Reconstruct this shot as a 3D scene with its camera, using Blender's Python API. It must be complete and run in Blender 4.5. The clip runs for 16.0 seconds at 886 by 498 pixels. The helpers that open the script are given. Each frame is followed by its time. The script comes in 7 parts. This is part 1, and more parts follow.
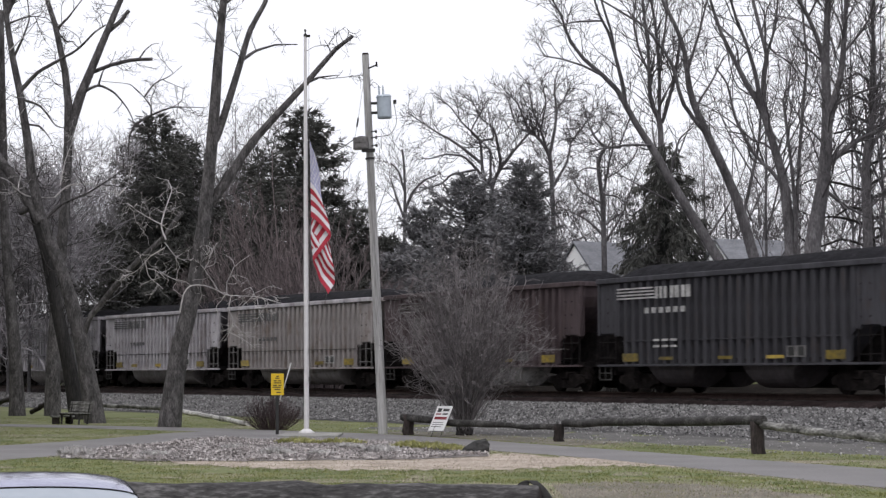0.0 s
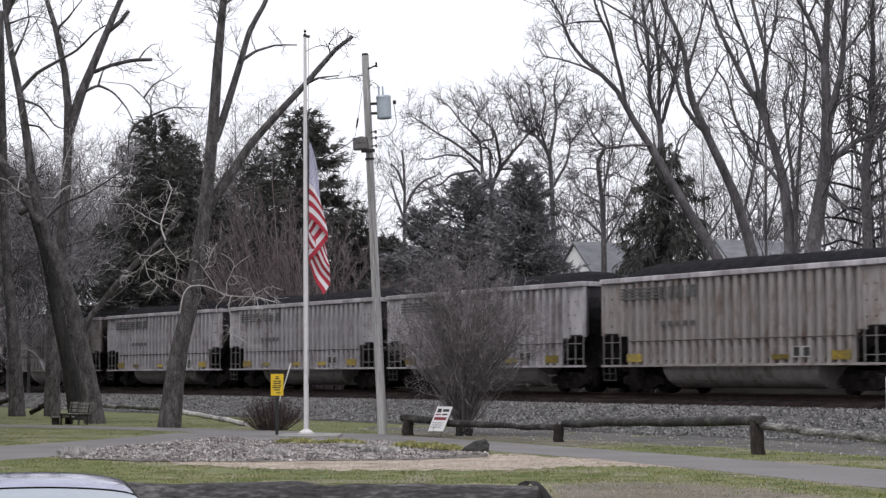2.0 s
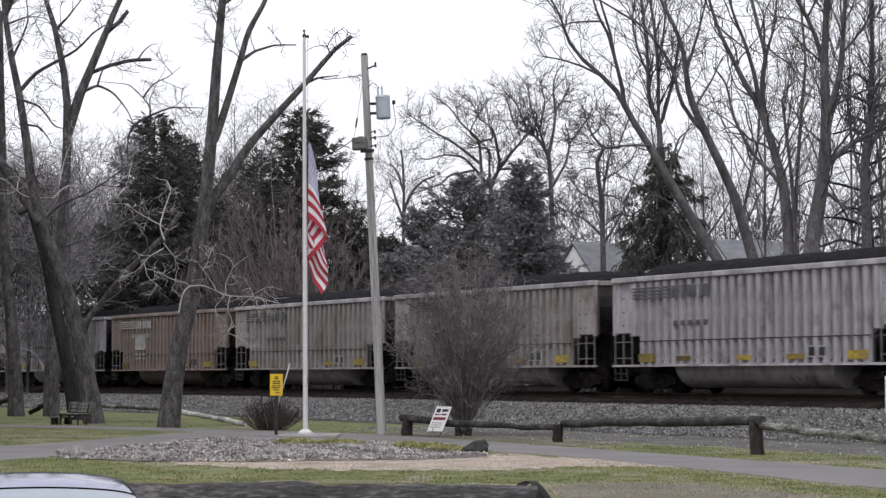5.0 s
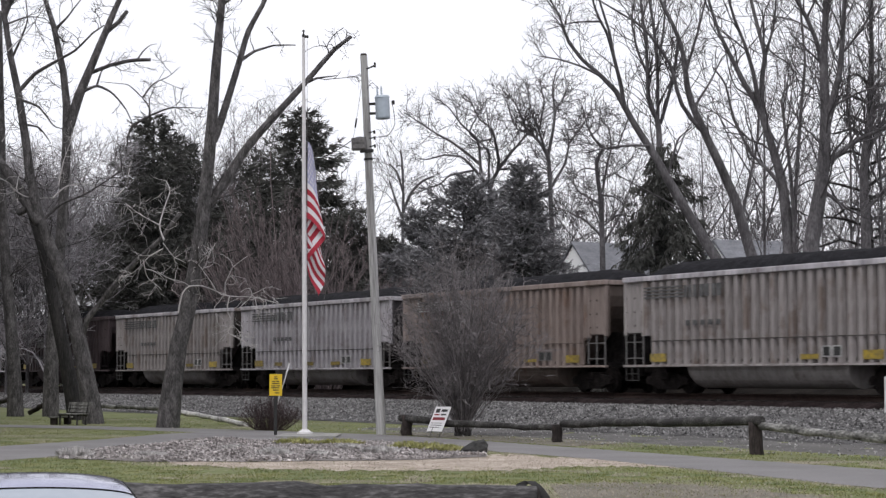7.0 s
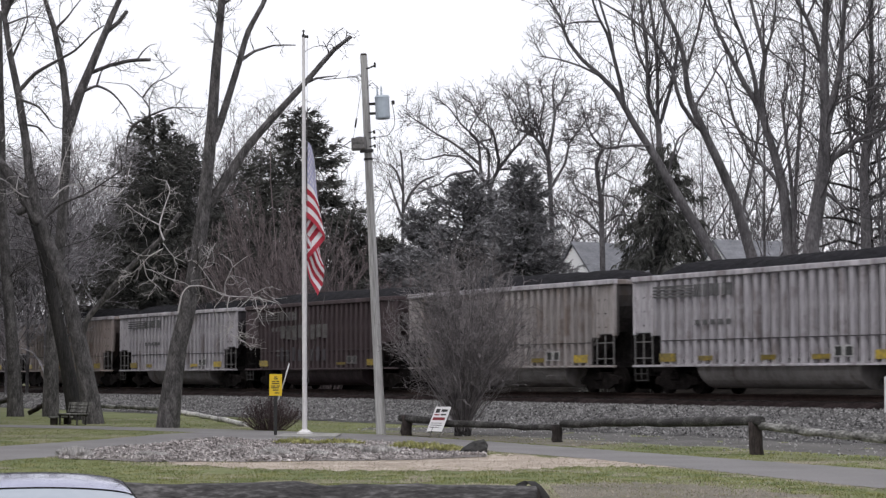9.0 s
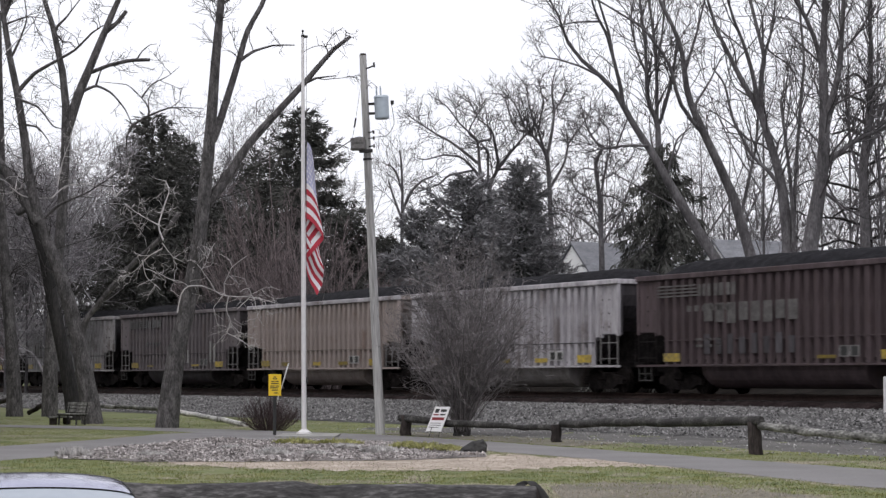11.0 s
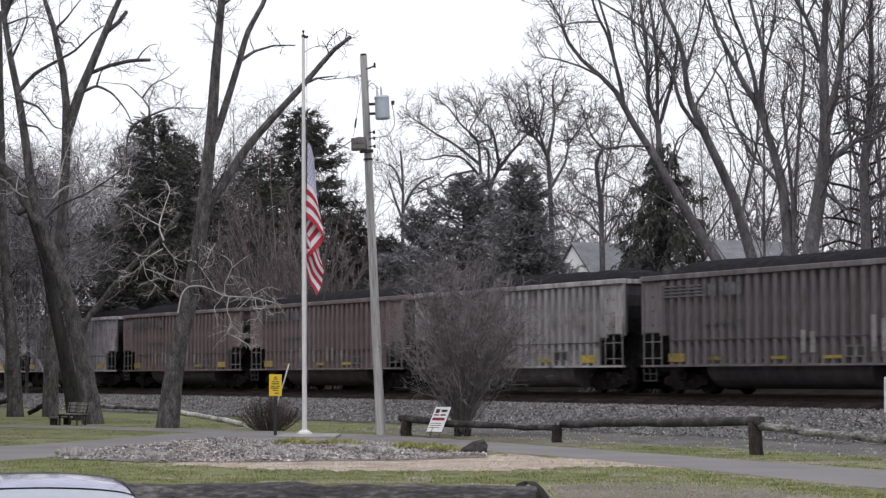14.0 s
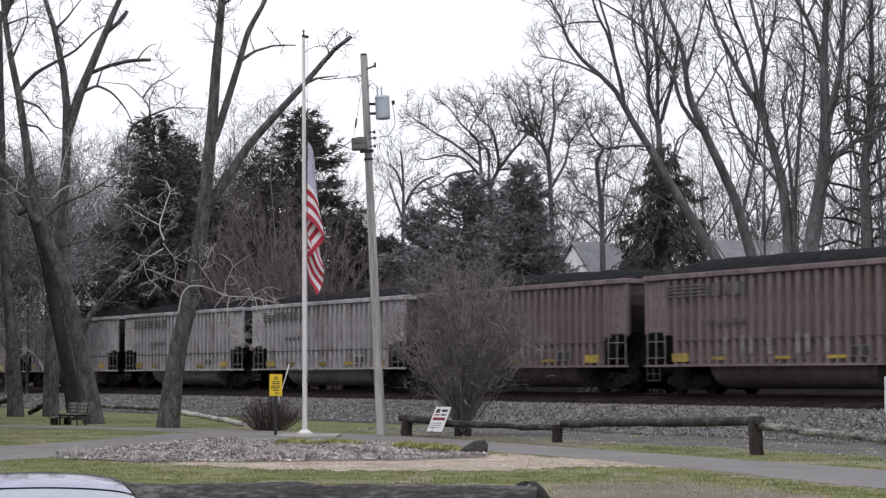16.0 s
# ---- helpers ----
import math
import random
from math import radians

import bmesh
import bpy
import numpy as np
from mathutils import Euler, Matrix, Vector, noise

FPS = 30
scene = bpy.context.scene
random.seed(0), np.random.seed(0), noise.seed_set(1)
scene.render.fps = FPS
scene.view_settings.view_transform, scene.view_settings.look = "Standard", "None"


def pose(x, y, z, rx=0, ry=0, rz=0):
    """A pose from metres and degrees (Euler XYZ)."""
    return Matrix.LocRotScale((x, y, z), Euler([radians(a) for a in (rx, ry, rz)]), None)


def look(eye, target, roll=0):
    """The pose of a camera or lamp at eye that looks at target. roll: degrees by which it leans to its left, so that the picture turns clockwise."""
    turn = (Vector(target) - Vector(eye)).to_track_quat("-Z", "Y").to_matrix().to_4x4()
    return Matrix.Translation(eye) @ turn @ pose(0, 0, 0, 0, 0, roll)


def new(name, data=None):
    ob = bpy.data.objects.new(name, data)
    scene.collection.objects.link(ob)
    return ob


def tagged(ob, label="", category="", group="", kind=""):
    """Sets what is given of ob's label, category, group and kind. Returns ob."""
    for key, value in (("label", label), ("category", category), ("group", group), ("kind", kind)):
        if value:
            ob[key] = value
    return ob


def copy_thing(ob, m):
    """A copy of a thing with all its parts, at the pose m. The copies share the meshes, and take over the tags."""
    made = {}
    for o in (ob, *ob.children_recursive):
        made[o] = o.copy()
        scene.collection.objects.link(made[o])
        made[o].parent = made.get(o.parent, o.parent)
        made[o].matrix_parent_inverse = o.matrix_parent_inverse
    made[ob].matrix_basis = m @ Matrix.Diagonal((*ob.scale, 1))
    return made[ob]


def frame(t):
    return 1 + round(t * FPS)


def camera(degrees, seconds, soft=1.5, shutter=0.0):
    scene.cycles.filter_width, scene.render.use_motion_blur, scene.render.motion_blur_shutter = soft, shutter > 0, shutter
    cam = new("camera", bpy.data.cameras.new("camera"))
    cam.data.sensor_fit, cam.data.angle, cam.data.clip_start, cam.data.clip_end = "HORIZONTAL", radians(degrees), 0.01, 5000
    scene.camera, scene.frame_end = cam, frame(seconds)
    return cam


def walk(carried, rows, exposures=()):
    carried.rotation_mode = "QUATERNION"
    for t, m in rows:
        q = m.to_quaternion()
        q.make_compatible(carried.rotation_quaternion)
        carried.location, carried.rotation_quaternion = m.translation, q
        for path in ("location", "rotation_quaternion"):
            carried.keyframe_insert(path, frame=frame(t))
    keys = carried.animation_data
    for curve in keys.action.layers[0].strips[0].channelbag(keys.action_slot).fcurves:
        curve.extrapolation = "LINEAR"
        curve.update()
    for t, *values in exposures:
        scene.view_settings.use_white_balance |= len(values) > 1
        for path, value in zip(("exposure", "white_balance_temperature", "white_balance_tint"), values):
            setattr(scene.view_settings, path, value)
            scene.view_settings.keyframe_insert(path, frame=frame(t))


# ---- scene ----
# ---- camera: on a tripod, with a very slight settling turn ----
EYE = Vector((0.0, 0.0, 1.40))
cam = camera(23.49, 16.0, soft=1.32, shutter=0.24)


def aim(yaw, lift):
    return pose(EYE.x, EYE.y, EYE.z, 93.455 + lift, 0, yaw)


walk(cam, [(0.0, aim(0.025, -0.012)), (1.5, aim(0.022, 0.0)), (3.5, aim(0.0, 0.0)), (6.5, aim(-0.008, 0.0)), (7.0, aim(-0.02, 0.004)),
           (9.0, aim(-0.022, 0.005)), (11.5, aim(-0.045, 0.005)), (12.5, aim(-0.026, 0.006)), (14.5, aim(-0.028, 0.012)), (16.0, aim(-0.018, 0.008))])

# ---- light: a bright, closed cloud cover and a very soft sun behind it ----
world = bpy.data.worlds.new("overcast_sky")
scene.world = world
world.use_nodes = True
wn, wl = world.node_tree.nodes, world.node_tree.links
sky = wn.new("ShaderNodeTexSky")
sky.sky_type, sky.sun_disc = "NISHITA", False
sky.sun_elevation, sky.sun_rotation = radians(60), radians(218)
dim = wn.new("ShaderNodeVectorMath")
dim.operation = "SCALE"
dim.inputs["Scale"].default_value = 0.07
cloud = wn.new("ShaderNodeMix")
cloud.data_type = "RGBA"
cloud.inputs["Factor"].default_value = 0.9
cloud.inputs["B"].default_value = (1.08, 1.08, 1.15, 1)
wl.new(sky.outputs["Color"], dim.inputs[0])
wl.new(dim.outputs["Vector"], cloud.inputs["A"])
wl.new(cloud.outputs["Result"], wn["Background"].inputs["Color"])
wn["Background"].inputs["Strength"].default_value = 1.0
sun_data = bpy.data.lights.new("sun", "SUN")
sun_data.energy, sun_data.angle, sun_data.color = 1.2, radians(30), (1.0, 0.985, 0.97)
sun = new("sun", sun_data)
sun.matrix_basis = look((-20, -26, 58), (0, 0, 0))
scene.view_settings.exposure = 0.04

# ---- materials ----


def material(name, colors, scale=4.0, fine=40.0, rough=0.85, metal=0.0, bump=0.3, bump_scale=None, stretch=(1, 1, 1), vary=0.0, island=0.0, spec=0.4, dist=0.02):
    """Two scales of noise between the given colours, with fine relief."""
    m = bpy.data.materials.new(name)
    m.use_nodes = True
    n, l = m.node_tree.nodes, m.node_tree.links
    b = n["Principled BSDF"]
    b.inputs["Roughness"].default_value, b.inputs["Metallic"].default_value = rough, metal
    b.inputs["Specular IOR Level"].default_value = spec
    co = n.new("ShaderNodeTexCoord")
    mp = n.new("ShaderNodeMapping")
    mp.inputs["Scale"].default_value = stretch
    l.new(co.outputs["Object"], mp.inputs["Vector"])
    big, small = n.new("ShaderNodeTexNoise"), n.new("ShaderNodeTexNoise")
    for t, s, d in ((big, scale, 4), (small, fine, 3)):
        t.inputs["Scale"].default_value, t.inputs["Detail"].default_value = s, d
        l.new(mp.outputs["Vector"], t.inputs["Vector"])
    mixed = n.new("ShaderNodeMath")
    mixed.operation = "MULTIPLY_ADD"
    mixed.inputs[1].default_value = 0.45
    l.new(small.outputs["Fac"], mixed.inputs[0])
    half = n.new("ShaderNodeMath")
    half.operation = "MULTIPLY"
    half.inputs[1].default_value = 0.55
    l.new(big.outputs["Fac"], half.inputs[0])
    l.new(half.outputs[0], mixed.inputs[2])
    ramp = n.new("ShaderNodeValToRGB")
    e = ramp.color_ramp.elements
    lo, hi = 0.36, 0.64
    e[0].position, e[0].color = lo, (*colors[0], 1)
    e[1].position, e[1].color = hi, (*colors[-1], 1)
    for i, c in enumerate(colors[1:-1]):
        x = e.new(lo + (hi - lo) * (i + 1) / (len(colors) - 1))
        x.color = (*c, 1)
    l.new(mixed.outputs[0], ramp.inputs["Fac"])
    out = ramp.outputs["Color"]
    if vary or island:
        hsv = n.new("ShaderNodeHueSaturation")
        src = n.new("ShaderNodeObjectInfo").outputs["Random"] if vary else n.new("ShaderNodeNewGeometry").outputs["Random Per Island"]
        rng = n.new("ShaderNodeMapRange")
        a = vary or island
        rng.inputs["To Min"].default_value, rng.inputs["To Max"].default_value = 1 - a, 1 + a
        l.new(src, rng.inputs["Value"])
        l.new(rng.outputs["Result"], hsv.inputs["Value"])
        l.new(out, hsv.inputs["Color"])
        out = hsv.outputs["Color"]
    l.new(out, b.inputs["Base Color"])
    if bump:
        bp = n.new("ShaderNodeBump")
        bp.inputs["Strength"].default_value, bp.inputs["Distance"].default_value = bump, dist
        if bump_scale:
            t = n.new("ShaderNodeTexNoise")
            t.inputs["Scale"].default_value, t.inputs["Detail"].default_value = bump_scale, 4
            l.new(mp.outputs["Vector"], t.inputs["Vector"])
            l.new(t.outputs["Fac"], bp.inputs["Height"])
        else:
            l.new(mixed.outputs[0], bp.inputs["Height"])
        l.new(bp.outputs["Normal"], b.inputs["Normal"])
    return m


BARK = material("bark", [(0.0342, 0.0324, 0.0326), (0.081, 0.0752, 0.0761), (0.1674, 0.1566, 0.1575)], 7, 30, 0.95, bump=1.0, stretch=(1, 1, 0.4), dist=0.06)
# bark and twigs beyond the railway: distance haze paled into the colour
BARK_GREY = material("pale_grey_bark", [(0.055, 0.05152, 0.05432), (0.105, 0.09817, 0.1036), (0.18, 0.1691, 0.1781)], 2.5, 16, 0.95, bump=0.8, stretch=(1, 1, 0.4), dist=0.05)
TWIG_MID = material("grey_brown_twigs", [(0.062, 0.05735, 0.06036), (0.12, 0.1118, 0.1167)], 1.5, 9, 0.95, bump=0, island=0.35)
# near-black bark; on the rear trunk and under-car shrubs it stands for shade
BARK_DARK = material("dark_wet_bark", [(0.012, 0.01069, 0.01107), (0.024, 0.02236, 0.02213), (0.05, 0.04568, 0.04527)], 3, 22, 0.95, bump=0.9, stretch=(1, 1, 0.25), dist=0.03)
TWIG_GREY = material("grey_twigs", [(0.104, 0.0945, 0.0965), (0.226, 0.205, 0.209)], 1.5, 9, 0.95, bump=0, island=0.4)
TWIG = material("twigs", [(0.035, 0.0311, 0.03119), (0.07, 0.06318, 0.06237)], 1.5, 9, 0.95, bump=0, island=0.35)
TWIG_PALE = material("pale_twigs", [(0.3, 0.2819, 0.2817), (0.55, 0.52, 0.5181)], 1.5, 9, 0.9, bump=0, island=0.25)
TWIG_RED = material("reddish_twigs", [(0.112, 0.0904, 0.09255), (0.225, 0.1837, 0.1881)], 1.5, 9, 0.9, bump=0, island=0.3)
# far wood twigs, paled for haze like the bark beyond the railway
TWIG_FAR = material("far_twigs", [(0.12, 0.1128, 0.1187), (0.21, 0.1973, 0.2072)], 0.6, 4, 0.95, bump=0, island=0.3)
NEEDLE = material("spruce_needles", [(0.038, 0.03888, 0.03521), (0.07, 0.06998, 0.06438), (0.118, 0.1166, 0.1066)], 0.9, 6, 0.8, bump=0, island=0.12)
# colour of the shade inside the spruce crowns
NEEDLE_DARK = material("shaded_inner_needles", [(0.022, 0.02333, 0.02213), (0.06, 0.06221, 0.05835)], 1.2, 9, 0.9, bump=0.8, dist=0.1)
NEEDLE_BLUE = material("blue_spruce_needles", [(0.105, 0.104, 0.1086), (0.185, 0.1827, 0.1911), (0.3, 0.2945, 0.3078)], 0.9, 6, 0.8, bump=0, island=0.12)
ASPHALT = material("asphalt", [(0.118, 0.111, 0.112), (0.151, 0.143, 0.144), (0.184, 0.175, 0.176)], 0.5, 30, 0.75, bump=0.4)
BALLAST = material("ballast", [(0.022, 0.021, 0.021), (0.055, 0.053, 0.053), (0.13, 0.126, 0.126)], 1.2, 18, 0.95, bump=0.8, dist=0.06)
STONE = material("ballast_stones", [(0.042, 0.04, 0.04), (0.195, 0.189, 0.188)], 3, 16, 0.9, bump=0.3, island=0.85)
MULCH = material("mulch", [(0.135, 0.12, 0.115), (0.24, 0.219, 0.21), (0.36, 0.335, 0.325)], 1.5, 18, 0.95, bump=0.8, dist=0.04)
CHIP = material("mulch_chips", [(0.19, 0.17, 0.164), (0.5, 0.465, 0.455)], 2, 12, 0.95, bump=0, island=0.6)
GRASS = material("grass_blades", [(0.088, 0.112, 0.034), (0.165, 0.178, 0.058), (0.28, 0.265, 0.112)], 1.4, 4, 0.8, bump=0, island=0.15)
STRAW = material("dry_grass_blades", [(0.25, 0.208, 0.168), (0.43, 0.372, 0.312)], 0.5, 3, 0.9, bump=0, island=0.35)
WEATHERED = material("weathered_timber", [(0.010, 0.009, 0.009), (0.027, 0.025, 0.024), (0.10, 0.096, 0.092)], 3, 30, 0.9, bump=1.0, stretch=(0.25, 1, 1))
WEATHERED_DARK = material("dark_timber", [(0.009, 0.007, 0.0065), (0.024, 0.018, 0.017), (0.055, 0.043, 0.04)], 3, 25, 0.9, bump=0.7, stretch=(1, 1, 0.3))
BLEACHED = material("bleached_log", [(0.12, 0.115, 0.11), (0.46, 0.445, 0.43), (0.66, 0.65, 0.635)], 3, 24, 0.85, bump=0.5, stretch=(0.3, 1, 1))
POLE_WOOD = material("pole_wood", [(0.19, 0.186, 0.184), (0.39, 0.382, 0.38), (0.56, 0.55, 0.547)], 4, 40, 0.9, bump=0.7, stretch=(1, 1, 0.05))
WHITE_METAL = material("white_pole_paint", [(0.62, 0.60, 0.61), (0.72, 0.70, 0.71)], 1, 12, 0.4, bump=0.05)
CONCRETE = material("concrete", [(0.2, 0.196, 0.184), (0.34, 0.333, 0.316)], 2, 20, 0.9, bump=0.4)
GALVANISED = material("galvanised_grey", [(0.36, 0.41, 0.47), (0.45, 0.5, 0.56)], 1.5, 10, 0.45, metal=0.2, bump=0.05)
DARK_METAL = material("dark_metal", [(0.012, 0.011, 0.011), (0.03, 0.028, 0.027)], 3, 20, 0.7, bump=0.2)
YELLOW = material("yellow_sign_paint", [(0.72, 0.48, 0.02), (0.8, 0.55, 0.03)], 2, 15, 0.5, bump=0)
WHITE = material("white_sign_board", [(0.60, 0.59, 0.60), (0.70, 0.69, 0.70)], 2, 15, 0.5, bump=0)
INK = material("black_ink", [(0.02, 0.02, 0.02), (0.035, 0.035, 0.035)], 2, 15, 0.6, bump=0)
RED_INK = material("dark_red_ink", [(0.15, 0.016, 0.024), (0.20, 0.024, 0.032)], 2, 15, 0.6, bump=0)
LOG_WOOD = material("weathered_log", [(0.016, 0.015, 0.015), (0.05, 0.047, 0.047), (0.16, 0.153, 0.153)], 3, 26, 0.9, bump=1.0, stretch=(0.35, 1, 1), dist=0.04)
LICHEN_LOG = material("lichened_log", [(0.03, 0.029, 0.027), (0.14, 0.136, 0.128), (0.34, 0.335, 0.32)], 4, 22, 0.9, bump=1.0, stretch=(0.5, 0.5, 1), dist=0.04)
ROCK = material("dark_rock", [(0.018, 0.018, 0.018), (0.05, 0.048, 0.046)], 4, 20, 0.9, bump=0.7)
COAL = material("coal", [(0.008, 0.007776, 0.009054), (0.014, 0.01361, 0.0161), (0.026, 0.02527, 0.02917)], 3, 14, 0.95, bump=0.9, dist=0.05, spec=0.08)
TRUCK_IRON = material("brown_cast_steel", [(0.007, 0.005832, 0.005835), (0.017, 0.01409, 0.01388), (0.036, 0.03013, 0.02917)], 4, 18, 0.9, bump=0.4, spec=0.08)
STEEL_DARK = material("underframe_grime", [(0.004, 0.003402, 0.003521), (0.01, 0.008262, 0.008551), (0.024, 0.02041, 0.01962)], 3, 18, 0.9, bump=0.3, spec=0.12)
RAIL = material("rail_steel", [(0.022, 0.014, 0.012), (0.05, 0.033, 0.029)], 3, 18, 0.75, metal=0.1, bump=0.2, spec=0.15)
TIE = material("creosoted_tie", [(0.011, 0.009, 0.009), (0.026, 0.022, 0.021)], 3, 20, 0.9, bump=0.5)
LADDER = material("worn_ladder_paint", [(0.085, 0.08, 0.08), (0.20, 0.19, 0.188)], 3, 18, 0.7, bump=0.1)
REFLECTIVE = material("yellow_reflective", [(0.10, 0.082, 0.045), (0.22, 0.165, 0.045), (0.40, 0.28, 0.03)], 3, 9, 0.6, bump=0, vary=0.5)
STENCIL_DARK = material("dark_stencil", [(0.055, 0.054, 0.056), (0.15, 0.148, 0.15)], 4, 20, 0.8, bump=0)
GRIMY_IRON = material("grimy_iron", [(0.02, 0.019, 0.018), (0.05, 0.047, 0.046)], 3, 18, 0.8, bump=0.1)
TRACKSIDE = material("cinders", [(0.016, 0.015, 0.015), (0.035, 0.033, 0.033), (0.07, 0.067, 0.067)], 1.5, 14, 0.95, bump=0.7, spec=0.03)
STENCIL_DIM = material("dim_stencil", [(0.06, 0.055, 0.054), (0.13, 0.122, 0.12)], 4, 20, 0.8, bump=0)
STENCIL_LIGHT = material("light_stencil", [(0.24, 0.235, 0.232), (0.5, 0.49, 0.485)], 4, 20, 0.8, bump=0)
# ---- building blocks ----


def link_mesh(name, verts, faces, mat, parent=None, label="", smooth=False):
    """A mesh object from vertex and face arrays (faces all of one size)."""
    verts, faces = np.asarray(verts, np.float32), np.asarray(faces, np.int32)
    me = bpy.data.meshes.new(name)
    k = faces.shape[1]
    me.vertices.add(len(verts))
    me.vertices.foreach_set("co", verts.ravel())
    me.loops.add(faces.size)
    me.loops.foreach_set("vertex_index", faces.ravel())
    me.polygons.add(len(faces))
    me.polygons.foreach_set("loop_start", np.arange(0, faces.size, k, dtype=np.int32))
    if smooth:
        me.polygons.foreach_set("use_smooth", np.ones(len(faces), bool))
    me.update(calc_edges=True)
    me.materials.append(mat)
    ob = new(name, me)
    ob.parent = parent
    if label:
        ob["label"] = label
    return ob


def part(name, bm, mat, parent=None, label="", smooth=False):
    """Links a bmesh as one mesh object under a thing or a part."""
    me = bpy.data.meshes.new(name)
    bm.normal_update()
    if smooth:
        for f in bm.faces:
            f.smooth = True
    bm.to_mesh(me)
    bm.free()
    me.materials.append(mat)
    ob = new(name, me)
    ob.parent = parent
    if label:
        ob["label"] = label
    return ob


def again(ob, m, parent=None):
    """Another object on the same mesh: a repeat of a part."""
    o = new(ob.name.split(".")[0], ob.data)
    o.parent = parent if parent else ob.parent
    o.matrix_basis = m
    if "label" in ob:
        o["label"] = ob["label"]
    return o


def box(bm, x0, x1, y0, y1, z0, z1, bevel=0.0, m=None):
    r = bmesh.ops.create_cube(bm, size=1.0)
    vs = r["verts"]
    for v in vs:
        v.co = Vector(((x0 + x1) / 2 + v.co.x * (x1 - x0), (y0 + y1) / 2 + v.co.y * (y1 - y0), (z0 + z1) / 2 + v.co.z * (z1 - z0)))
    if bevel:
        es = {e for v in vs for e in v.link_edges}
        r = bmesh.ops.bevel(bm, geom=list(es), offset=bevel, segments=1, affect="EDGES")
        vs = list({v for f in r["faces"] for v in f.verts} | {v for v in vs if v.is_valid})
    if m is not None:
        bmesh.ops.transform(bm, matrix=m, verts=vs)
    return vs


def rod(bm, a, b, r0, r1=None, sides=10, caps=True):
    a, b = Vector(a), Vector(b)
    d = b - a
    m = Matrix.Translation((a + b) / 2) @ d.to_track_quat("Z", "Y").to_matrix().to_4x4()
    return bmesh.ops.create_cone(bm, cap_ends=caps, segments=sides, radius1=r0, radius2=r0 if r1 is None else r1, depth=d.length, matrix=m)["verts"]


def prism(bm, outline, y0, y1):
    """An outline in x and z, drawn out from y0 to y1."""
    a = [bm.verts.new((x, y0, z)) for x, z in outline]
    b = [bm.verts.new((x, y1, z)) for x, z in outline]
    bm.faces.new(a)
    bm.faces.new(b[::-1])
    for i in range(len(a)):
        j = (i + 1) % len(a)
        bm.faces.new((a[j], a[i], b[i], b[j]))


def empty(name, m, label, category, group=""):
    ob = new(name)
    ob.empty_display_size = 0.2
    ob.matrix_basis = m
    return tagged(ob, label, category, group)


def tubes(P, R, sides=4):
    """Tubes round M curves of K points: P is (M, K, 3), R is (M, K)."""
    M, K, _ = P.shape
    T = np.gradient(P, axis=1)
    T /= np.linalg.norm(T, axis=2, keepdims=True) + 1e-9
    ref = np.where(np.abs(T[:, 0, 2:3]) > 0.8, np.array([1.0, 0, 0]), np.array([0, 0, 1.0]))
    N = np.empty_like(T)
    n = np.cross(T[:, 0], ref)
    for k in range(K):
        n = n - (n * T[:, k]).sum(1, keepdims=True) * T[:, k]
        n /= np.linalg.norm(n, axis=1, keepdims=True) + 1e-9
        N[:, k] = n
    B = np.cross(T, N)
    if sides == 2:      # hair-thin twigs: one bent blade each, turned every way
        w = (np.arange(M) * 2.399)[:, None, None]
        D = (np.cos(w) * N + np.sin(w) * B) * (1.35 * R)[:, :, None]
        V = np.stack([P - D, P + D], 2)
        idx = np.arange(M * K * 2).reshape(M, K, 2)
        F = np.stack([idx[:, :-1, 0], idx[:, :-1, 1], idx[:, 1:, 1], idx[:, 1:, 0]], axis=-1).reshape(-1, 4)
        return V.reshape(-1, 3), F
    a = np.arange(sides) * 2 * np.pi / sides
    V = P[:, :, None] + R[:, :, None, None] * (np.cos(a)[None, None, :, None] * N[:, :, None] + np.sin(a)[None, None, :, None] * B[:, :, None])
    idx = np.arange(M * K * sides).reshape(M, K, sides)
    nx = np.roll(idx, -1, axis=2)
    F = np.stack([idx[:, :-1], nx[:, :-1], nx[:, 1:], idx[:, 1:]], axis=-1).reshape(-1, 4)
    return V.reshape(-1, 3), F


# ---- the lie of the land ----
# The railway runs obliquely away; q is the distance square to it, p the distance along it.
AX, AY = 0.4590, 0.8884
RAIL_Z = 0.90        # top of the rails
CAR_Z = 0.83         # datum of the cars


def to_pq(x, y):
    return AX * -x + AY * y, AY * x + AX * y


def from_pq(p, q):
    return -AX * p + AY * q, AY * p + AX * q


def track_bow(p):
    """The gentle curve of the line: how far q shifts along it."""
    return -0.00045 * (p - 61.0) ** 2


def step(a, b, x):
    t = np.clip((np.asarray(x, float) - a) / (b - a), 0, 1)
    return t * t * (3 - 2 * t)


def ground_z(x, y):
    x, y = np.asarray(x, float), np.asarray(y, float)
    p, q = to_pq(x, y)
    q = q - track_bow(np.clip(p, -60, 220))
    # the last rise is an added bank that hides the horizon under the cars
    z = 0.46 * step(28.0, 34.5, q) - 0.25 * step(42.0, 44.0, q) + 1.5 * step(44.5, 51, q)
    z -= 0.86 * (1 - step(20.4, 23.2, y))
    return z


def lines(*spans):
    return np.array(sorted({round(float(v), 3) for a, b, n in spans for v in np.linspace(a, b, n)}))


gx = lines((-2500, -200, 5), (-200, -60, 15), (-60, 60, 121), (60, 200, 15), (200, 2500, 5))
gy = lines((-2500, -100, 5), (-100, 10, 12), (10, 26, 41), (26, 130, 131), (130, 260, 27), (260, 2500, 6))
GX, GY = np.meshgrid(gx, gy)
gi = np.arange(GX.size).reshape(GX.shape)
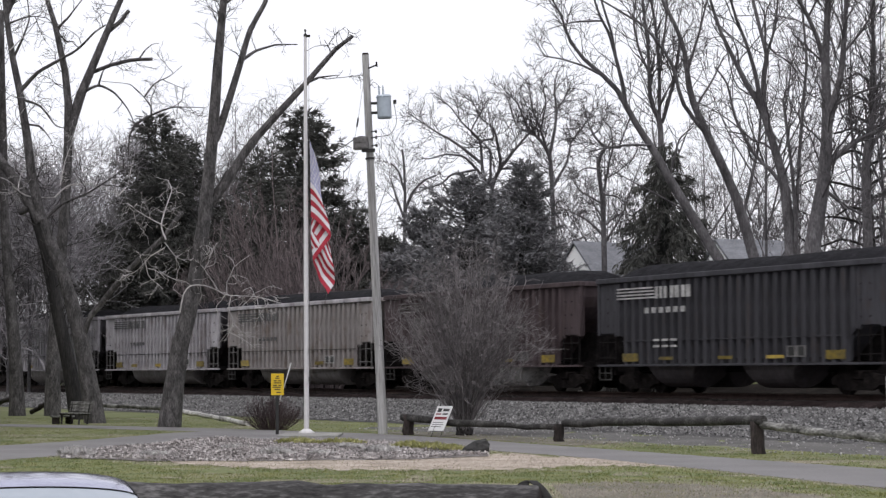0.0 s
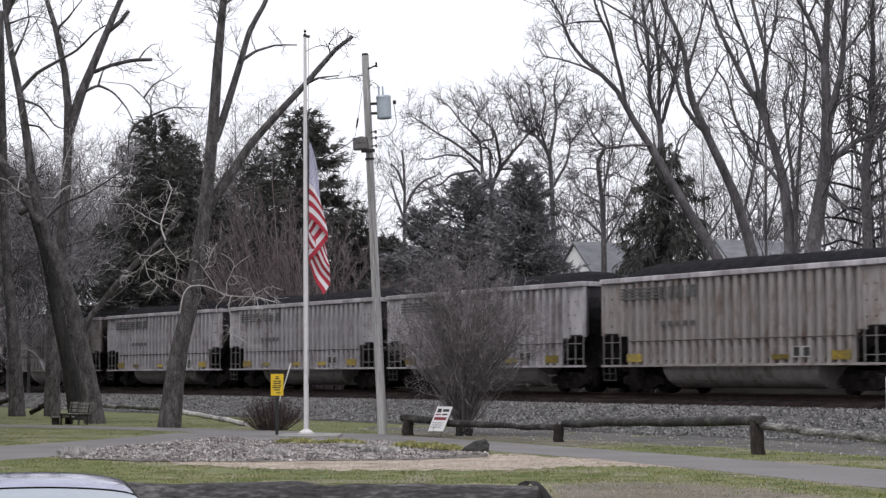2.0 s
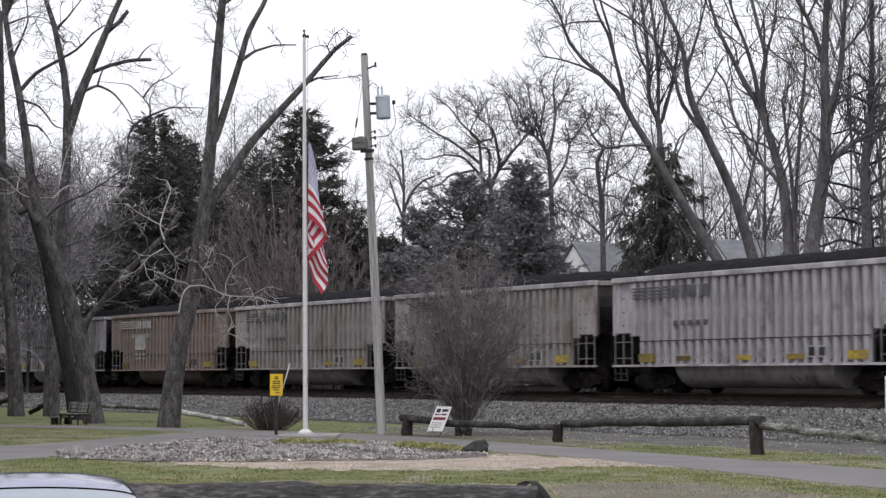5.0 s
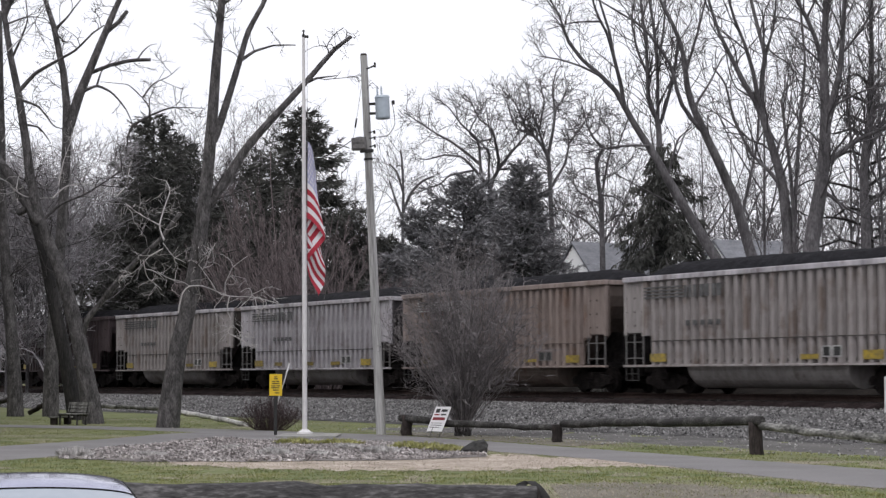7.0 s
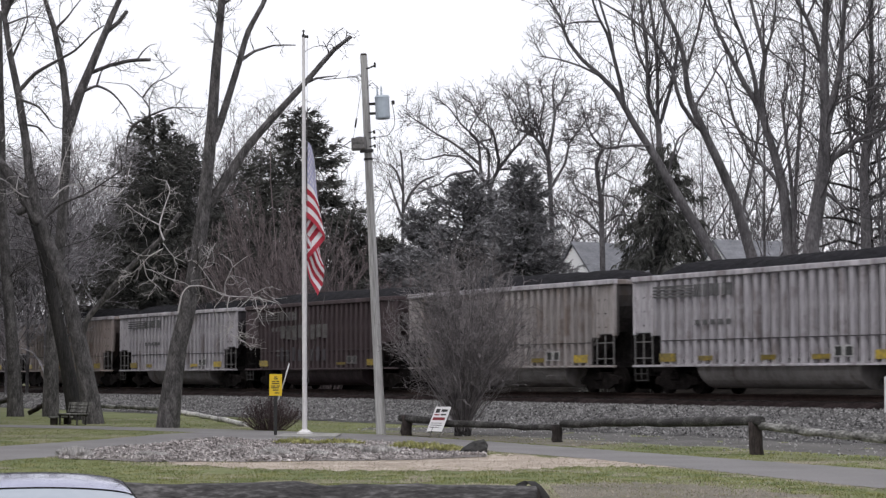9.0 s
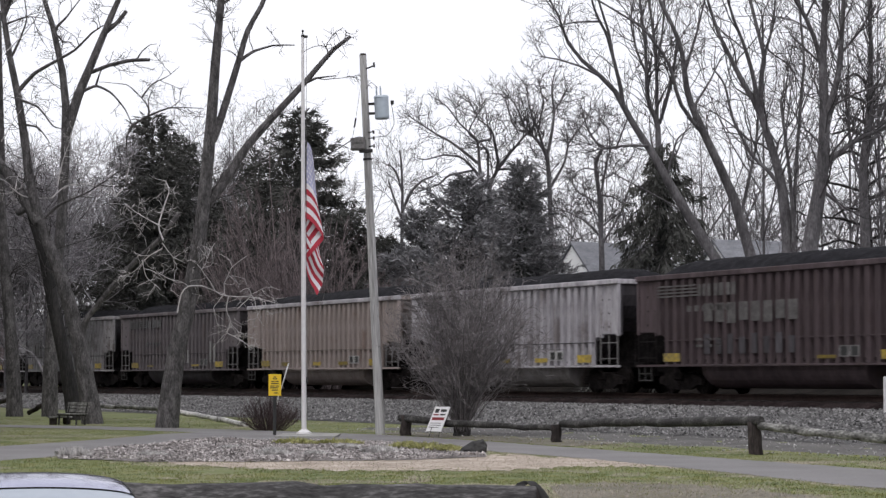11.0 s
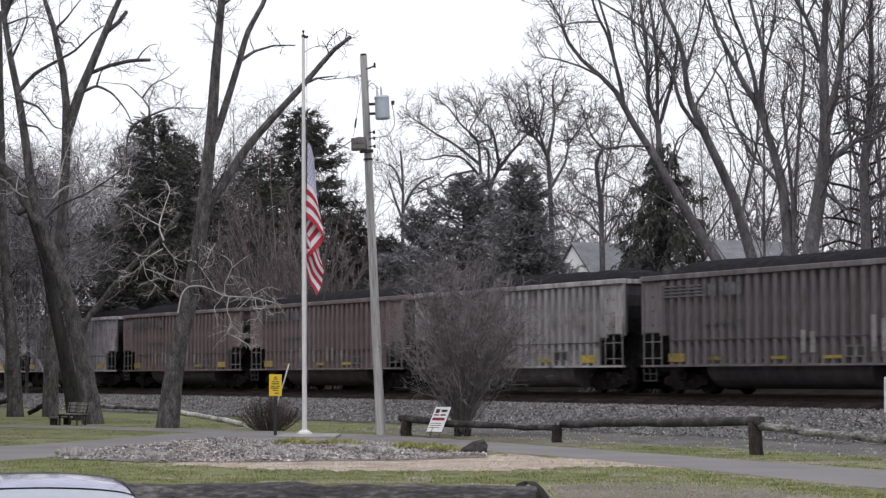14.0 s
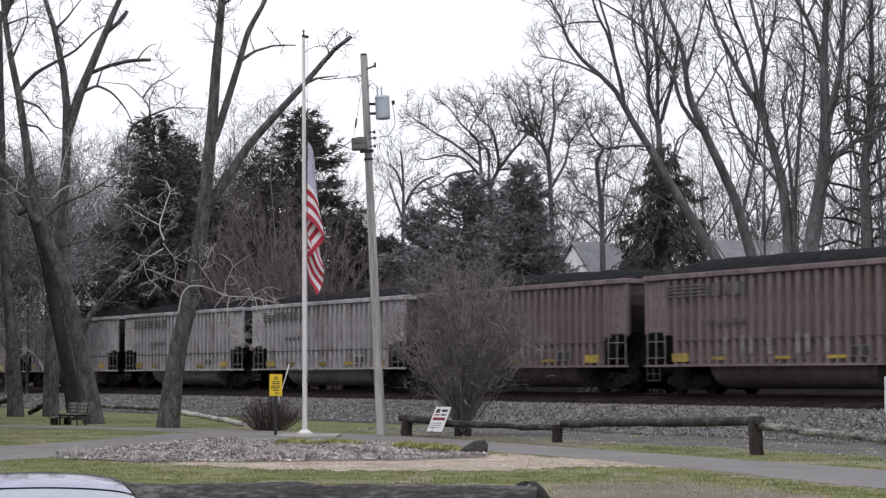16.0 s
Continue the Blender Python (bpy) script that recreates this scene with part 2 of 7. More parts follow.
gf = np.stack([gi[:-1, :-1], gi[:-1, 1:], gi[1:, 1:], gi[1:, :-1]], -1).reshape(-1, 4)


def ground_material():
    m = material("park_lawn", [(0.078, 0.098, 0.036), (0.118, 0.138, 0.05), (0.17, 0.178, 0.072)], 0.35, 9, 0.95, bump=0.3, dist=0.05)
    n, l = m.node_tree.nodes, m.node_tree.links
    b = n["Principled BSDF"]
    old = b.inputs["Base Color"].links[0].from_socket
    co = n.new("ShaderNodeTexCoord")
    for scale, lo, hi, most, tone in ((0.4, 0.53, 0.67, 0.8, (0.23, 0.2, 0.15)), (1.9, 0.5, 0.68, 0.6, (0.18, 0.175, 0.085)), (3.1, 0.57, 0.66, 0.5, (0.055, 0.075, 0.024))):
        worn = n.new("ShaderNodeTexNoise")
        worn.inputs["Scale"].default_value, worn.inputs["Detail"].default_value, worn.inputs["Roughness"].default_value = scale, 6, 0.65
        l.new(co.outputs["Object"], worn.inputs["Vector"])
        rg = n.new("ShaderNodeMapRange")
        rg.inputs["From Min"].default_value, rg.inputs["From Max"].default_value, rg.inputs["To Max"].default_value = lo, hi, most
        l.new(worn.outputs["Fac"], rg.inputs["Value"])
        mx = n.new("ShaderNodeMix")
        mx.data_type = "RGBA"
        mx.inputs["B"].default_value = (*tone, 1)
        l.new(rg.outputs["Result"], mx.inputs["Factor"])
        l.new(old, mx.inputs["A"])
        old = mx.outputs["Result"]
    l.new(mx.outputs["Result"], b.inputs["Base Color"])
    return m


LAWN = ground_material()
ground = link_mesh("ground", np.stack([GX, GY, ground_z(GX, GY)], -1).reshape(-1, 3), gf, LAWN)
tagged(ground, "patchy late-winter lawn with worn and straw-coloured spots", "ground", kind="structure")


def smooth_line(pts, n=60):
    """A smooth curve of n points through a few plan points."""
    pts = np.array(pts, float)
    k = len(pts)
    t = np.linspace(0, k - 1, n)
    i = np.clip(t.astype(int), 0, k - 2)
    f = (t - i)[:, None]
    g = np.gradient(pts, axis=0) * 0.7
    a, b, ga, gb = pts[i], pts[i + 1], g[i], g[i + 1]
    return (2 * f**3 - 3 * f**2 + 1) * a + (f**3 - 2 * f**2 + f) * ga + (-2 * f**3 + 3 * f**2) * b + (f**3 - f**2) * gb


def strip(name, left, right, lift, mat, n=80, across=8, ragged=0.0):
    """A surface between two plan lines, laid on the ground."""
    a, b = smooth_line(left, n), smooth_line(right, n)
    if ragged:
        w = np.random.RandomState(5)
        d = (b - a) / (np.linalg.norm(b - a, axis=1, keepdims=True) + 1e-6)
        a, b = a - d * w.uniform(-ragged, ragged, (n, 1)), b + d * w.uniform(-ragged, ragged, (n, 1))
    t = np.linspace(0, 1, across)[None, :, None]
    xy = a[:, None] * (1 - t) + b[:, None] * t
    z = ground_z(xy[..., 0], xy[..., 1]) + lift
    v = np.concatenate([xy, z[..., None]], -1).reshape(-1, 3)
    i = np.arange(n * across).reshape(n, across)
    f = np.stack([i[:-1, :-1], i[:-1, 1:], i[1:, 1:], i[1:, :-1]], -1).reshape(-1, 4)
    return link_mesh(name, v, f, mat)


PATH_FAR = [(9.5, 25.5), (6.73, 32.51), (5.01, 36.78), (2.95, 42.01), (1.06, 46.82), (-1.15, 51.84), (-2.31, 53.6), (-3.9, 55.6), (-5.4, 57.4)]
PATH_NEAR = [(7.4, 22.5), (5.57, 26.93), (4.27, 31.36), (2.58, 36.78), (0.93, 40.72), (-0.77, 45.61), (-2.36, 48.53), (-3.64, 48.6), (-5.28, 46.01)]
tagged(strip("path", PATH_FAR, PATH_NEAR, 0.007, ASPHALT, n=160, ragged=0.09), "grey asphalt footpath between lawn and mulch bed", "path", kind="structure")
BRANCH_FAR = [(-5.4, 57.4), (-9.43, 61.07), (-13.19, 63.63), (-20.0, 67.5)]
BRANCH_NEAR = [(-6.2, 54.9), (-8.87, 57.44), (-12.59, 60.72), (-19.5, 64.9)]
MAIN_FAR = [(-5.4, 57.4), (-6.9, 53.4), (-7.25, 51.34), (-7.98, 47.66), (-9.06, 43.74), (-11.5, 38.5)]
MAIN_NEAR = [(-3.64, 48.6), (-5.28, 46.01), (-6.0, 43.2), (-6.38, 41.36), (-6.88, 38.10), (-8.6, 33.0)]
tagged(strip("path_branch", BRANCH_FAR, BRANCH_NEAR, 0.010, ASPHALT, ragged=0.05), "narrow grey asphalt footpath past the bench", "path", kind="structure")
tagged(strip("path_west", MAIN_FAR, MAIN_NEAR, 0.004, ASPHALT, ragged=0.05), "grey asphalt footpath curving through the lawn", "path", kind="structure")



def heap(x, y):
    """How the mulch is heaped up round the flagpole."""
    x, y = np.asarray(x, float), np.asarray(y, float)
    return 0.12 * np.exp(-(((x + 4.75) / 1.1) ** 2 + ((y - 43.8) / 2.6) ** 2)) + 0.07 * np.exp(-(((x + 2.0) / 1.8) ** 2 + ((y - 40.0) / 1.8) ** 2))


BED_FAR = [(-6.75, 37.6), (-6.5, 40.2), (-5.33, 44.4), (-3.9, 48.2), (-2.36, 48.3), (-1.04, 46.6), (0.18, 43.6), (0.84, 40.3)]
BED_NEAR = [(-6.6, 36.9), (-5.6, 36.2), (-4.95, 35.5), (-4.0, 35.6), (-3.14, 35.5), (-1.9, 35.9), (-0.6, 36.3), (0.78, 37.7)]
mulch_bed = strip("mulch_bed", BED_FAR, BED_NEAR, 0.014, MULCH, across=16, ragged=0.12)
for v in mulch_bed.data.vertices:
    v.co.z += float(heap(v.co.x, v.co.y))
tagged(mulch_bed, "bark mulch flower bed round the flagpole", "flower bed", kind="structure")

# the gravelled railway bed: a lane, the ballast slope and the flat under the tracks


def along(q, lo=-45, hi=210, n=130):
    ps = np.linspace(lo, hi, n)
    return [from_pq(p, q + track_bow(p)) for p in ps]


def bed_strip(name, q0, q1, lift, mat, across, drop=0.05, hi=210):
    a, b = np.array(along(q0, hi=hi)), np.array(along(q1, hi=hi))
    w = np.random.RandomState(3)
    t = np.linspace(0, 1, across)[None, :, None]
    xy = a[:, None] * (1 - t) + b[:, None] * t
    z = ground_z(xy[..., 0], xy[..., 1]) + lift
    z[:, 0] -= drop
    z[:, 1:-1] += w.uniform(-0.03, 0.03, z[:, 1:-1].shape)
    n = len(a)
    i = np.arange(n * across).reshape(n, across)
    f = np.stack([i[:-1, :-1], i[1:, :-1], i[1:, 1:], i[:-1, 1:]], -1).reshape(-1, 4)
    return link_mesh(name, np.concatenate([xy, z[..., None]], -1).reshape(-1, 3), f, mat)


GRAVEL = material("dirt_and_gravel", [(0.054, 0.05, 0.048), (0.086, 0.081, 0.078), (0.13, 0.123, 0.118)], 0.6, 16, 0.95, bump=0.5)
tagged(bed_strip("service_lane", 24.6, 28.6, 0.02, GRAVEL, 8, hi=53), "bare gravel lane beside the ballast", "ground", kind="structure")
tagged(bed_strip("ballast_bed", 28.2, 43.5, 0.06, BALLAST, 26), "grey crushed-stone railway ballast", "ballast", kind="structure")

SOIL = material("bare_soil", [(0.085, 0.079, 0.06), (0.135, 0.123, 0.095), (0.19, 0.174, 0.137)], 0.9, 14, 0.95, bump=0.6)
SOIL_FAR, SOIL_NEAR = [(4.04, 46.0), (3.0, 48.0), (1.97, 50.0), (0.94, 52.0), (-0.1, 54.0), (-0.9, 55.5)], [(2.6, 43.6), (1.36, 46.82), (0.35, 49.2), (-0.8, 51.84), (-1.3, 53.0), (-1.6, 54.2)]
tagged(strip("bare_soil", SOIL_FAR, SOIL_NEAR, 0.005, SOIL, ragged=0.2), "trodden bare soil round the shrub and fence", "ground", kind="structure")
# near black: the dark under the cars is put into the litter colour
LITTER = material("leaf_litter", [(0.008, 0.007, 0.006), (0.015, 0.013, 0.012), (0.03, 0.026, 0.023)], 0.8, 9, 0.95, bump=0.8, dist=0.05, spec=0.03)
tagged(bed_strip("woodland_floor", 43.2, 140.0, 0.03, LITTER, 60), "leaf litter beyond the railway, blackened for the shade seen under the cars", "ground", kind="structure")
# added strip for the thin grey line above the rail under the cars
tagged(bed_strip("cinder_path", 46.3, 47.1, 0.06, TRACKSIDE, 5), "dark grey strip added along the foot of the bank", "path", kind="structure")

SIDE_Q = 37.25          # the near side of the cars
MID_Q = SIDE_Q + 1.56   # the middle of the track


# oil stain, darkened further for the shade under the cars
OILY_SHADE = material("oily_ballast", [(0.010, 0.0075, 0.0075), (0.022, 0.0165, 0.0165), (0.042, 0.032, 0.032)], 1.5, 14, 0.95, bump=0.8, dist=0.05, spec=0.02)
tagged(bed_strip("track_bed", SIDE_Q - 0.35, SIDE_Q + 4.6, 0.235, OILY_SHADE, 14, drop=0.16), "oil-stained ballast between the rails, darkened for the shade under the cars", "ballast", kind="structure")


def rail(name, q):
    prof = [(-0.07, 0.0), (0.07, 0.0), (0.07, 0.02), (0.012, 0.04), (0.012, 0.13), (0.035, 0.14), (0.035, 0.178), (-0.035, 0.178), (-0.035, 0.14), (-0.012, 0.13), (-0.012, 0.04), (-0.07, 0.02)]
    ps = np.linspace(-45, 205, 140)
    v = []
    for p in ps:
        for o, h in prof:
            x, y = from_pq(p, q + o + track_bow(p))
            v.append((x, y, RAIL_Z - 0.178 + h))
    k = len(prof)
    i = np.arange(len(v)).reshape(-1, k)
    j = np.roll(i, -1, axis=1)
    f = np.stack([i[:-1], j[:-1], j[1:], i[1:]], -1).reshape(-1, 4)
    return link_mesh(name, v, f, RAIL)


track = empty("railway_track", Matrix(), "rusty steel railway track on dark wooden ties in ballast", "railway track")
tagged(track, kind="structure")
for q in (MID_Q - 0.75, MID_Q + 0.75):
    rail("rail", q).parent = track
bm = bmesh.new()
box(bm, -0.115, 0.115, -1.3, 1.3, -0.18, 0.0, 0.012)
tie = part("tie", bm, TIE, track)
tie_rng = random.Random(4)
for i in range(300):
    p = -28 + 0.52 * i
    x, y = from_pq(p, MID_Q + track_bow(p))
    m = Matrix.Translation((x, y, RAIL_Z - 0.175 + tie_rng.uniform(-0.01, 0.01))) @ pose(0, 0, 0, 0, 0, 117.33 + tie_rng.uniform(-1, 1) - 0.0)
    if i == 0:
        tie.matrix_basis = m
    else:
        again(tie, m)
# ---- the coal train ----
CAR = 16.18      # pitch of the cars
HALF = 7.5       # half the length of a body
WIDE = 1.56      # half its width
SILL, TOP = 0.94, 3.80


def paint(name, colors, rust=(0.16, 0.085, 0.055), amount=0.35, streak=1.0):
    """Worn freight-car paint: vertical streaks, rust blotches, fading."""
    m = material(name, colors, 0.7, 6, 0.75, bump=0.12, stretch=(1.6, 1.6, 0.35), vary=0.1, spec=0.25)
    n, l = m.node_tree.nodes, m.node_tree.links
    b = n["Principled BSDF"]
    old = b.inputs["Base Color"].links[0].from_socket
    co = n.new("ShaderNodeTexCoord")
    inf = n.new("ShaderNodeObjectInfo")
    add = n.new("ShaderNodeVectorMath")
    add.operation = "MULTIPLY_ADD"
    cmb = n.new("ShaderNodeCombineXYZ")
    for i in range(3):
        l.new(inf.outputs["Random"], cmb.inputs[i])
    l.new(cmb.outputs[0], add.inputs[0])
    add.inputs[1].default_value = (37, 17, 23)
    l.new(co.outputs["Object"], add.inputs[2])
    blotch, run = n.new("ShaderNodeTexNoise"), n.new("ShaderNodeTexNoise")
    mp = n.new("ShaderNodeMapping")
    mp.inputs["Scale"].default_value = (5, 5, 0.35)
    l.new(add.outputs[0], mp.inputs["Vector"])
    blotch.inputs["Scale"].default_value, blotch.inputs["Detail"].default_value, blotch.inputs["Roughness"].default_value = 0.8, 7, 0.7
    l.new(add.outputs[0], blotch.inputs["Vector"])
    run.inputs["Scale"].default_value, run.inputs["Detail"].default_value = 1.0, 3
    l.new(mp.outputs[0], run.inputs["Vector"])
    sm = n.new("ShaderNodeMath")
    sm.operation = "MULTIPLY_ADD"
    sm.inputs[1].default_value = 0.45 * streak
    l.new(run.outputs["Fac"], sm.inputs[0])
    l.new(blotch.outputs["Fac"], sm.inputs[2])
    rg = n.new("ShaderNodeMapRange")
    rg.inputs["From Min"].default_value, rg.inputs["From Max"].default_value = 0.92 - amount * 0.35, 1.0 - amount * 0.2
    rg.inputs["To Max"].default_value = 0.8
    l.new(sm.outputs[0], rg.inputs["Value"])
    mx = n.new("ShaderNodeMix")
    mx.data_type = "RGBA"
    mx.inputs["B"].default_value = (*rust, 1)
    l.new(rg.outputs["Result"], mx.inputs["Factor"])
    l.new(old, mx.inputs["A"])
    l.new(mx.outputs["Result"], b.inputs["Base Color"])
    return m


PAINTS = {
    "grey": (paint("faded_grey_paint", [(0.25, 0.2362, 0.2515), (0.39, 0.3694, 0.3923), (0.52, 0.4938, 0.5231)], (0.17, 0.1439, 0.1439), 0.5), "faded light grey"),
    "cream": (paint("faded_cream_paint", [(0.2, 0.1808, 0.1771), (0.305, 0.277, 0.2726), (0.4, 0.3655, 0.3622)], (0.16, 0.1196, 0.1006), 0.5), "rust-streaked cream"),
    "tan": (paint("tan_paint", [(0.225, 0.1847, 0.171), (0.31, 0.2605, 0.2445), (0.38, 0.3246, 0.3078)], (0.2, 0.138, 0.1157), 0.3), "faded tan"),
    "pink": (paint("pinkish_tan_paint", [(0.18, 0.1419, 0.1278), (0.25, 0.2012, 0.1841), (0.315, 0.2605, 0.2414)], (0.17, 0.1069, 0.08048), 0.35), "faded brownish pink"),
    "brown": (paint("oxide_brown_paint", [(0.122, 0.094, 0.097), (0.176, 0.137, 0.141), (0.228, 0.182, 0.186)], (0.12, 0.08942, 0.08249), 0.4), "dusty oxide brown"),
    "maroon": (paint("dark_maroon_paint", [(0.047, 0.03402, 0.03722), (0.07, 0.05152, 0.05533), (0.1, 0.07582, 0.08048)], (0.068, 0.0486, 0.04628), 0.4), "dark maroon"),
    "dusk": (paint("dark_grey_brown_paint", [(0.09, 0.07776, 0.08249), (0.134, 0.1166, 0.1227), (0.18, 0.1594, 0.166)], (0.09, 0.06998, 0.0664), 0.4), "dark grey-brown"),
    "slate": (paint("slate_grey_paint", [(0.19, 0.18, 0.184), (0.295, 0.281, 0.287), (0.40, 0.383, 0.39)], (0.1, 0.08262, 0.07847), 0.5), "soot-stained grey"),
    "black": (paint("black_car_paint", [(0.032, 0.0311, 0.03622), (0.045, 0.04374, 0.0503), (0.062, 0.06026, 0.06841)], (0.05, 0.04082, 0.04024), 0.3), "grimy black"),
}
# darker paint copies for bays, ends and bellies, with shade and grime coloured in
SHADE_GRIME = {
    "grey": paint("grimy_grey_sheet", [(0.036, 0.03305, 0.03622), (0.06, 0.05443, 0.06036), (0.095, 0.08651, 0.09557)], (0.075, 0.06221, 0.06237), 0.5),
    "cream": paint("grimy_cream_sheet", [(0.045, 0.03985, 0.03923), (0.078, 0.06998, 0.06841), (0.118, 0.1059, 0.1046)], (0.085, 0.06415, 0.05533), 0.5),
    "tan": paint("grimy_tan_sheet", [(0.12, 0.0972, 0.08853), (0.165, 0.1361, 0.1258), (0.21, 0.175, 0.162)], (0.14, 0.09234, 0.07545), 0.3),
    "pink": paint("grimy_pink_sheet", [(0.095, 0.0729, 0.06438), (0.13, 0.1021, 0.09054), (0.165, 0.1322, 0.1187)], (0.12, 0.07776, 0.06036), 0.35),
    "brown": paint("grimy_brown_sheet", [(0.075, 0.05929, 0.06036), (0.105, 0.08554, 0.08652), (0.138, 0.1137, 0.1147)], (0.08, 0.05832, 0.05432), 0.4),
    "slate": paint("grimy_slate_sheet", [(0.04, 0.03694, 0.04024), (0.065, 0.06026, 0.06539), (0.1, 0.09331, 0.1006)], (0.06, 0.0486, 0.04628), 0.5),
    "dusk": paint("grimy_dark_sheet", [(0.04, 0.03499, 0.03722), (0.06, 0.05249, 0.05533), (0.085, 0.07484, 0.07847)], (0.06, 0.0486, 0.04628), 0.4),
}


WASH = material("pale_washed_paint", [(0.13, 0.124, 0.123), (0.30, 0.29, 0.288)], 2.5, 12, 0.8, bump=0)
# belly sheet darker than the sides: under-car shade coloured in with the dust
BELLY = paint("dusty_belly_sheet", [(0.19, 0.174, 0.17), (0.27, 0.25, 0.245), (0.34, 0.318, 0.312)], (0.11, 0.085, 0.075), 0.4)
ALLOY = material("mottled_bare_metal", [(0.2, 0.194, 0.19), (0.52, 0.505, 0.5), (0.78, 0.765, 0.755)], 2.5, 7, 0.6, bump=0.3, spec=0.4)


def lateral(bm, side):
    """Flips a part built on the near side (y < 0) to the far side."""
    if side > 0:
        bmesh.ops.scale(bm, vec=(1, -1, 1), verts=bm.verts)
        bmesh.ops.reverse_faces(bm, faces=bm.faces)


def bar(name, to, r, mat, parent, m):
    bm = bmesh.new()
    rod(bm, (0, 0, 0), to, r, sides=5)
    ob = part(name, bm, mat, parent)
    ob.matrix_basis = m
    return ob


def gondola(tint, hopper, light_marks):
    """A coal gondola: x along the track, z from the top of the rail, near side at y < 0."""
    mat, word = PAINTS[tint]
    car = empty("coal_gondola", Matrix(), f"{word} coal {'hopper' if hopper else 'gondola'} car heaped with coal", "railway car", "cars of the coal train")
    # the tub: sides, sloped ends, floor; the corners below the ends stay open
    bm = bmesh.new()
    for y in (-WIDE + 0.15, WIDE - 0.19):
        prism(bm, [(-HALF, 1.98), (-HALF, 3.68), (HALF, 3.68), (HALF, 1.98), (HALF - 1.2, 1.98), (HALF - 1.56, 1.78), (HALF - 1.56, SILL + 0.1), (-HALF + 1.56, SILL + 0.1), (-HALF + 1.56, 1.78), (-HALF + 1.2, 1.98)], y, y + 0.04)
    # the bays between the ribs carry their shade in the sheet colour
    part("side_sheet", bm, SHADE_GRIME.get(tint, mat), car)
    for s in (-1, 1):
        out = [(0.05, 3.68), (0.08, 3.3), (0.2, 2.95), (0.5, 2.55), (1.1, 2.0), (2.2, 1.15)]
        a = [(s * (HALF - x), z) for x, z in out + [(x + 0.09, z) for x, z in out[::-1]]]
        bm = bmesh.new()
        prism(bm, a if s > 0 else a[::-1], -WIDE + 0.21, WIDE - 0.21)
        # darker copy again: the dimness between the cars is in its colour
        part("end_sheet", bm, SHADE_GRIME.get(tint, mat), car)
    bm = bmesh.new()
    box(bm, -HALF + 2.2, HALF - 2.2, -WIDE + 0.13, WIDE - 0.13, SILL + 0.1, SILL + 0.2)
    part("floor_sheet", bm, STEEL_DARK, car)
    # ribs
    bm = bmesh.new()
    prism(bm, [(-0.13, SILL + 0.05), (0.13, SILL + 0.05), (0.13, 3.68), (-0.13, 3.68)], -0.15, 0.03)
    for v in bm.verts:
        if v.co.y < -0.05:
            v.co.x *= 0.72
    rib = part("rib", bm, mat, car)
    n = 28
    first = True
    bm = bmesh.new()
    prism(bm, [(-0.13, 1.92), (0.13, 1.92), (0.13, 3.68), (-0.13, 3.68)], -0.15, 0.03)
    for v in bm.verts:
        if v.co.y < -0.05:
            v.co.x *= 0.72
    short = part("short_rib", bm, mat, car)
    fresh = True
    for side in (-1, 1):
        for i in range(n):
            m = Matrix.Translation((-6.2 + 12.4 * i / (n - 1), side * (WIDE - 0.15), 0)) @ pose(0, 0, 0, 0, 0, 0 if side < 0 else 180)
            if i in (0, n - 1):
                if fresh:
                    short.matrix_basis, fresh = m, False
                else:
                    again(short, m)
            elif first:
                rib.matrix_basis, first = m, False
            else:
                again(rib, m)
    # flat end panels with a corner post
    for sx in (-1, 1):
        for side in (-1, 1):
            bm = bmesh.new()
            box(bm, sx * HALF - (0.12 if sx > 0 else 0), sx * HALF + (0 if sx > 0 else 0.12), -WIDE, -WIDE + 0.12, 1.95, 3.68, 0.01)
            box(bm, sx * (HALF - 1.1) - 0.07, sx * (HALF - 1.1) + 0.07, -WIDE + 0.02, -WIDE + 0.12, 1.9, 3.68, 0.01)
            lateral(bm, side)
            part("corner_post", bm, mat, car)
    # chord and sill
    for side in (-1, 1):
        bm = bmesh.new()
        box(bm, -HALF - 0.03, HALF + 0.03, -WIDE - 0.05, -WIDE + 0.14, 3.66, TOP + 0.03, 0.02)
        lateral(bm, side)
        part("top_chord", bm, PAINTS["grey"][0] if tint in ("tan", "cream") else mat, car)
        bm = bmesh.new()
        box(bm, -HALF + 0.0, HALF - 0.0, -WIDE - 0.03, -WIDE + 0.12, SILL - 0.025, SILL + 0.045, 0.008)
        lateral(bm, side)
        part("side_sill", bm, mat, car)
        bm = bmesh.new()
        box(bm, -HALF + 1.6, HALF - 1.6, -WIDE - 0.008, -WIDE + 0.08, 1.725, 1.755)
        lateral(bm, side)
        part("belt_rail", bm, SHADE_GRIME.get(tint, mat), car)
    stanchion = grab = bracket = None
    iron = LADDER if tint not in ("maroon", "black") else STEEL_DARK
    for sx in (-1, 1):
        bm = bmesh.new()
        box(bm, sx * HALF - 0.06, sx * HALF + 0.06, -WIDE + 0.14, WIDE - 0.14, 3.66, TOP + 0.02, 0.015)
        part("end_chord", bm, mat, car)
        # the end platform with its ladder and grab irons
        bm = bmesh.new()
        box(bm, sx * HALF - 0.3, sx * HALF + 0.12, -WIDE + 0.1, WIDE - 0.1, SILL - 0.02, SILL + 0.14)
        box(bm, sx * 6.45 - 1.2, sx * 6.45 + 1.2, -0.25, 0.25, SILL - 0.3, SILL + 0.12)
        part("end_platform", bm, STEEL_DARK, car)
        # added dark block that fills the end opening, so it reads as shade
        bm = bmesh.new()
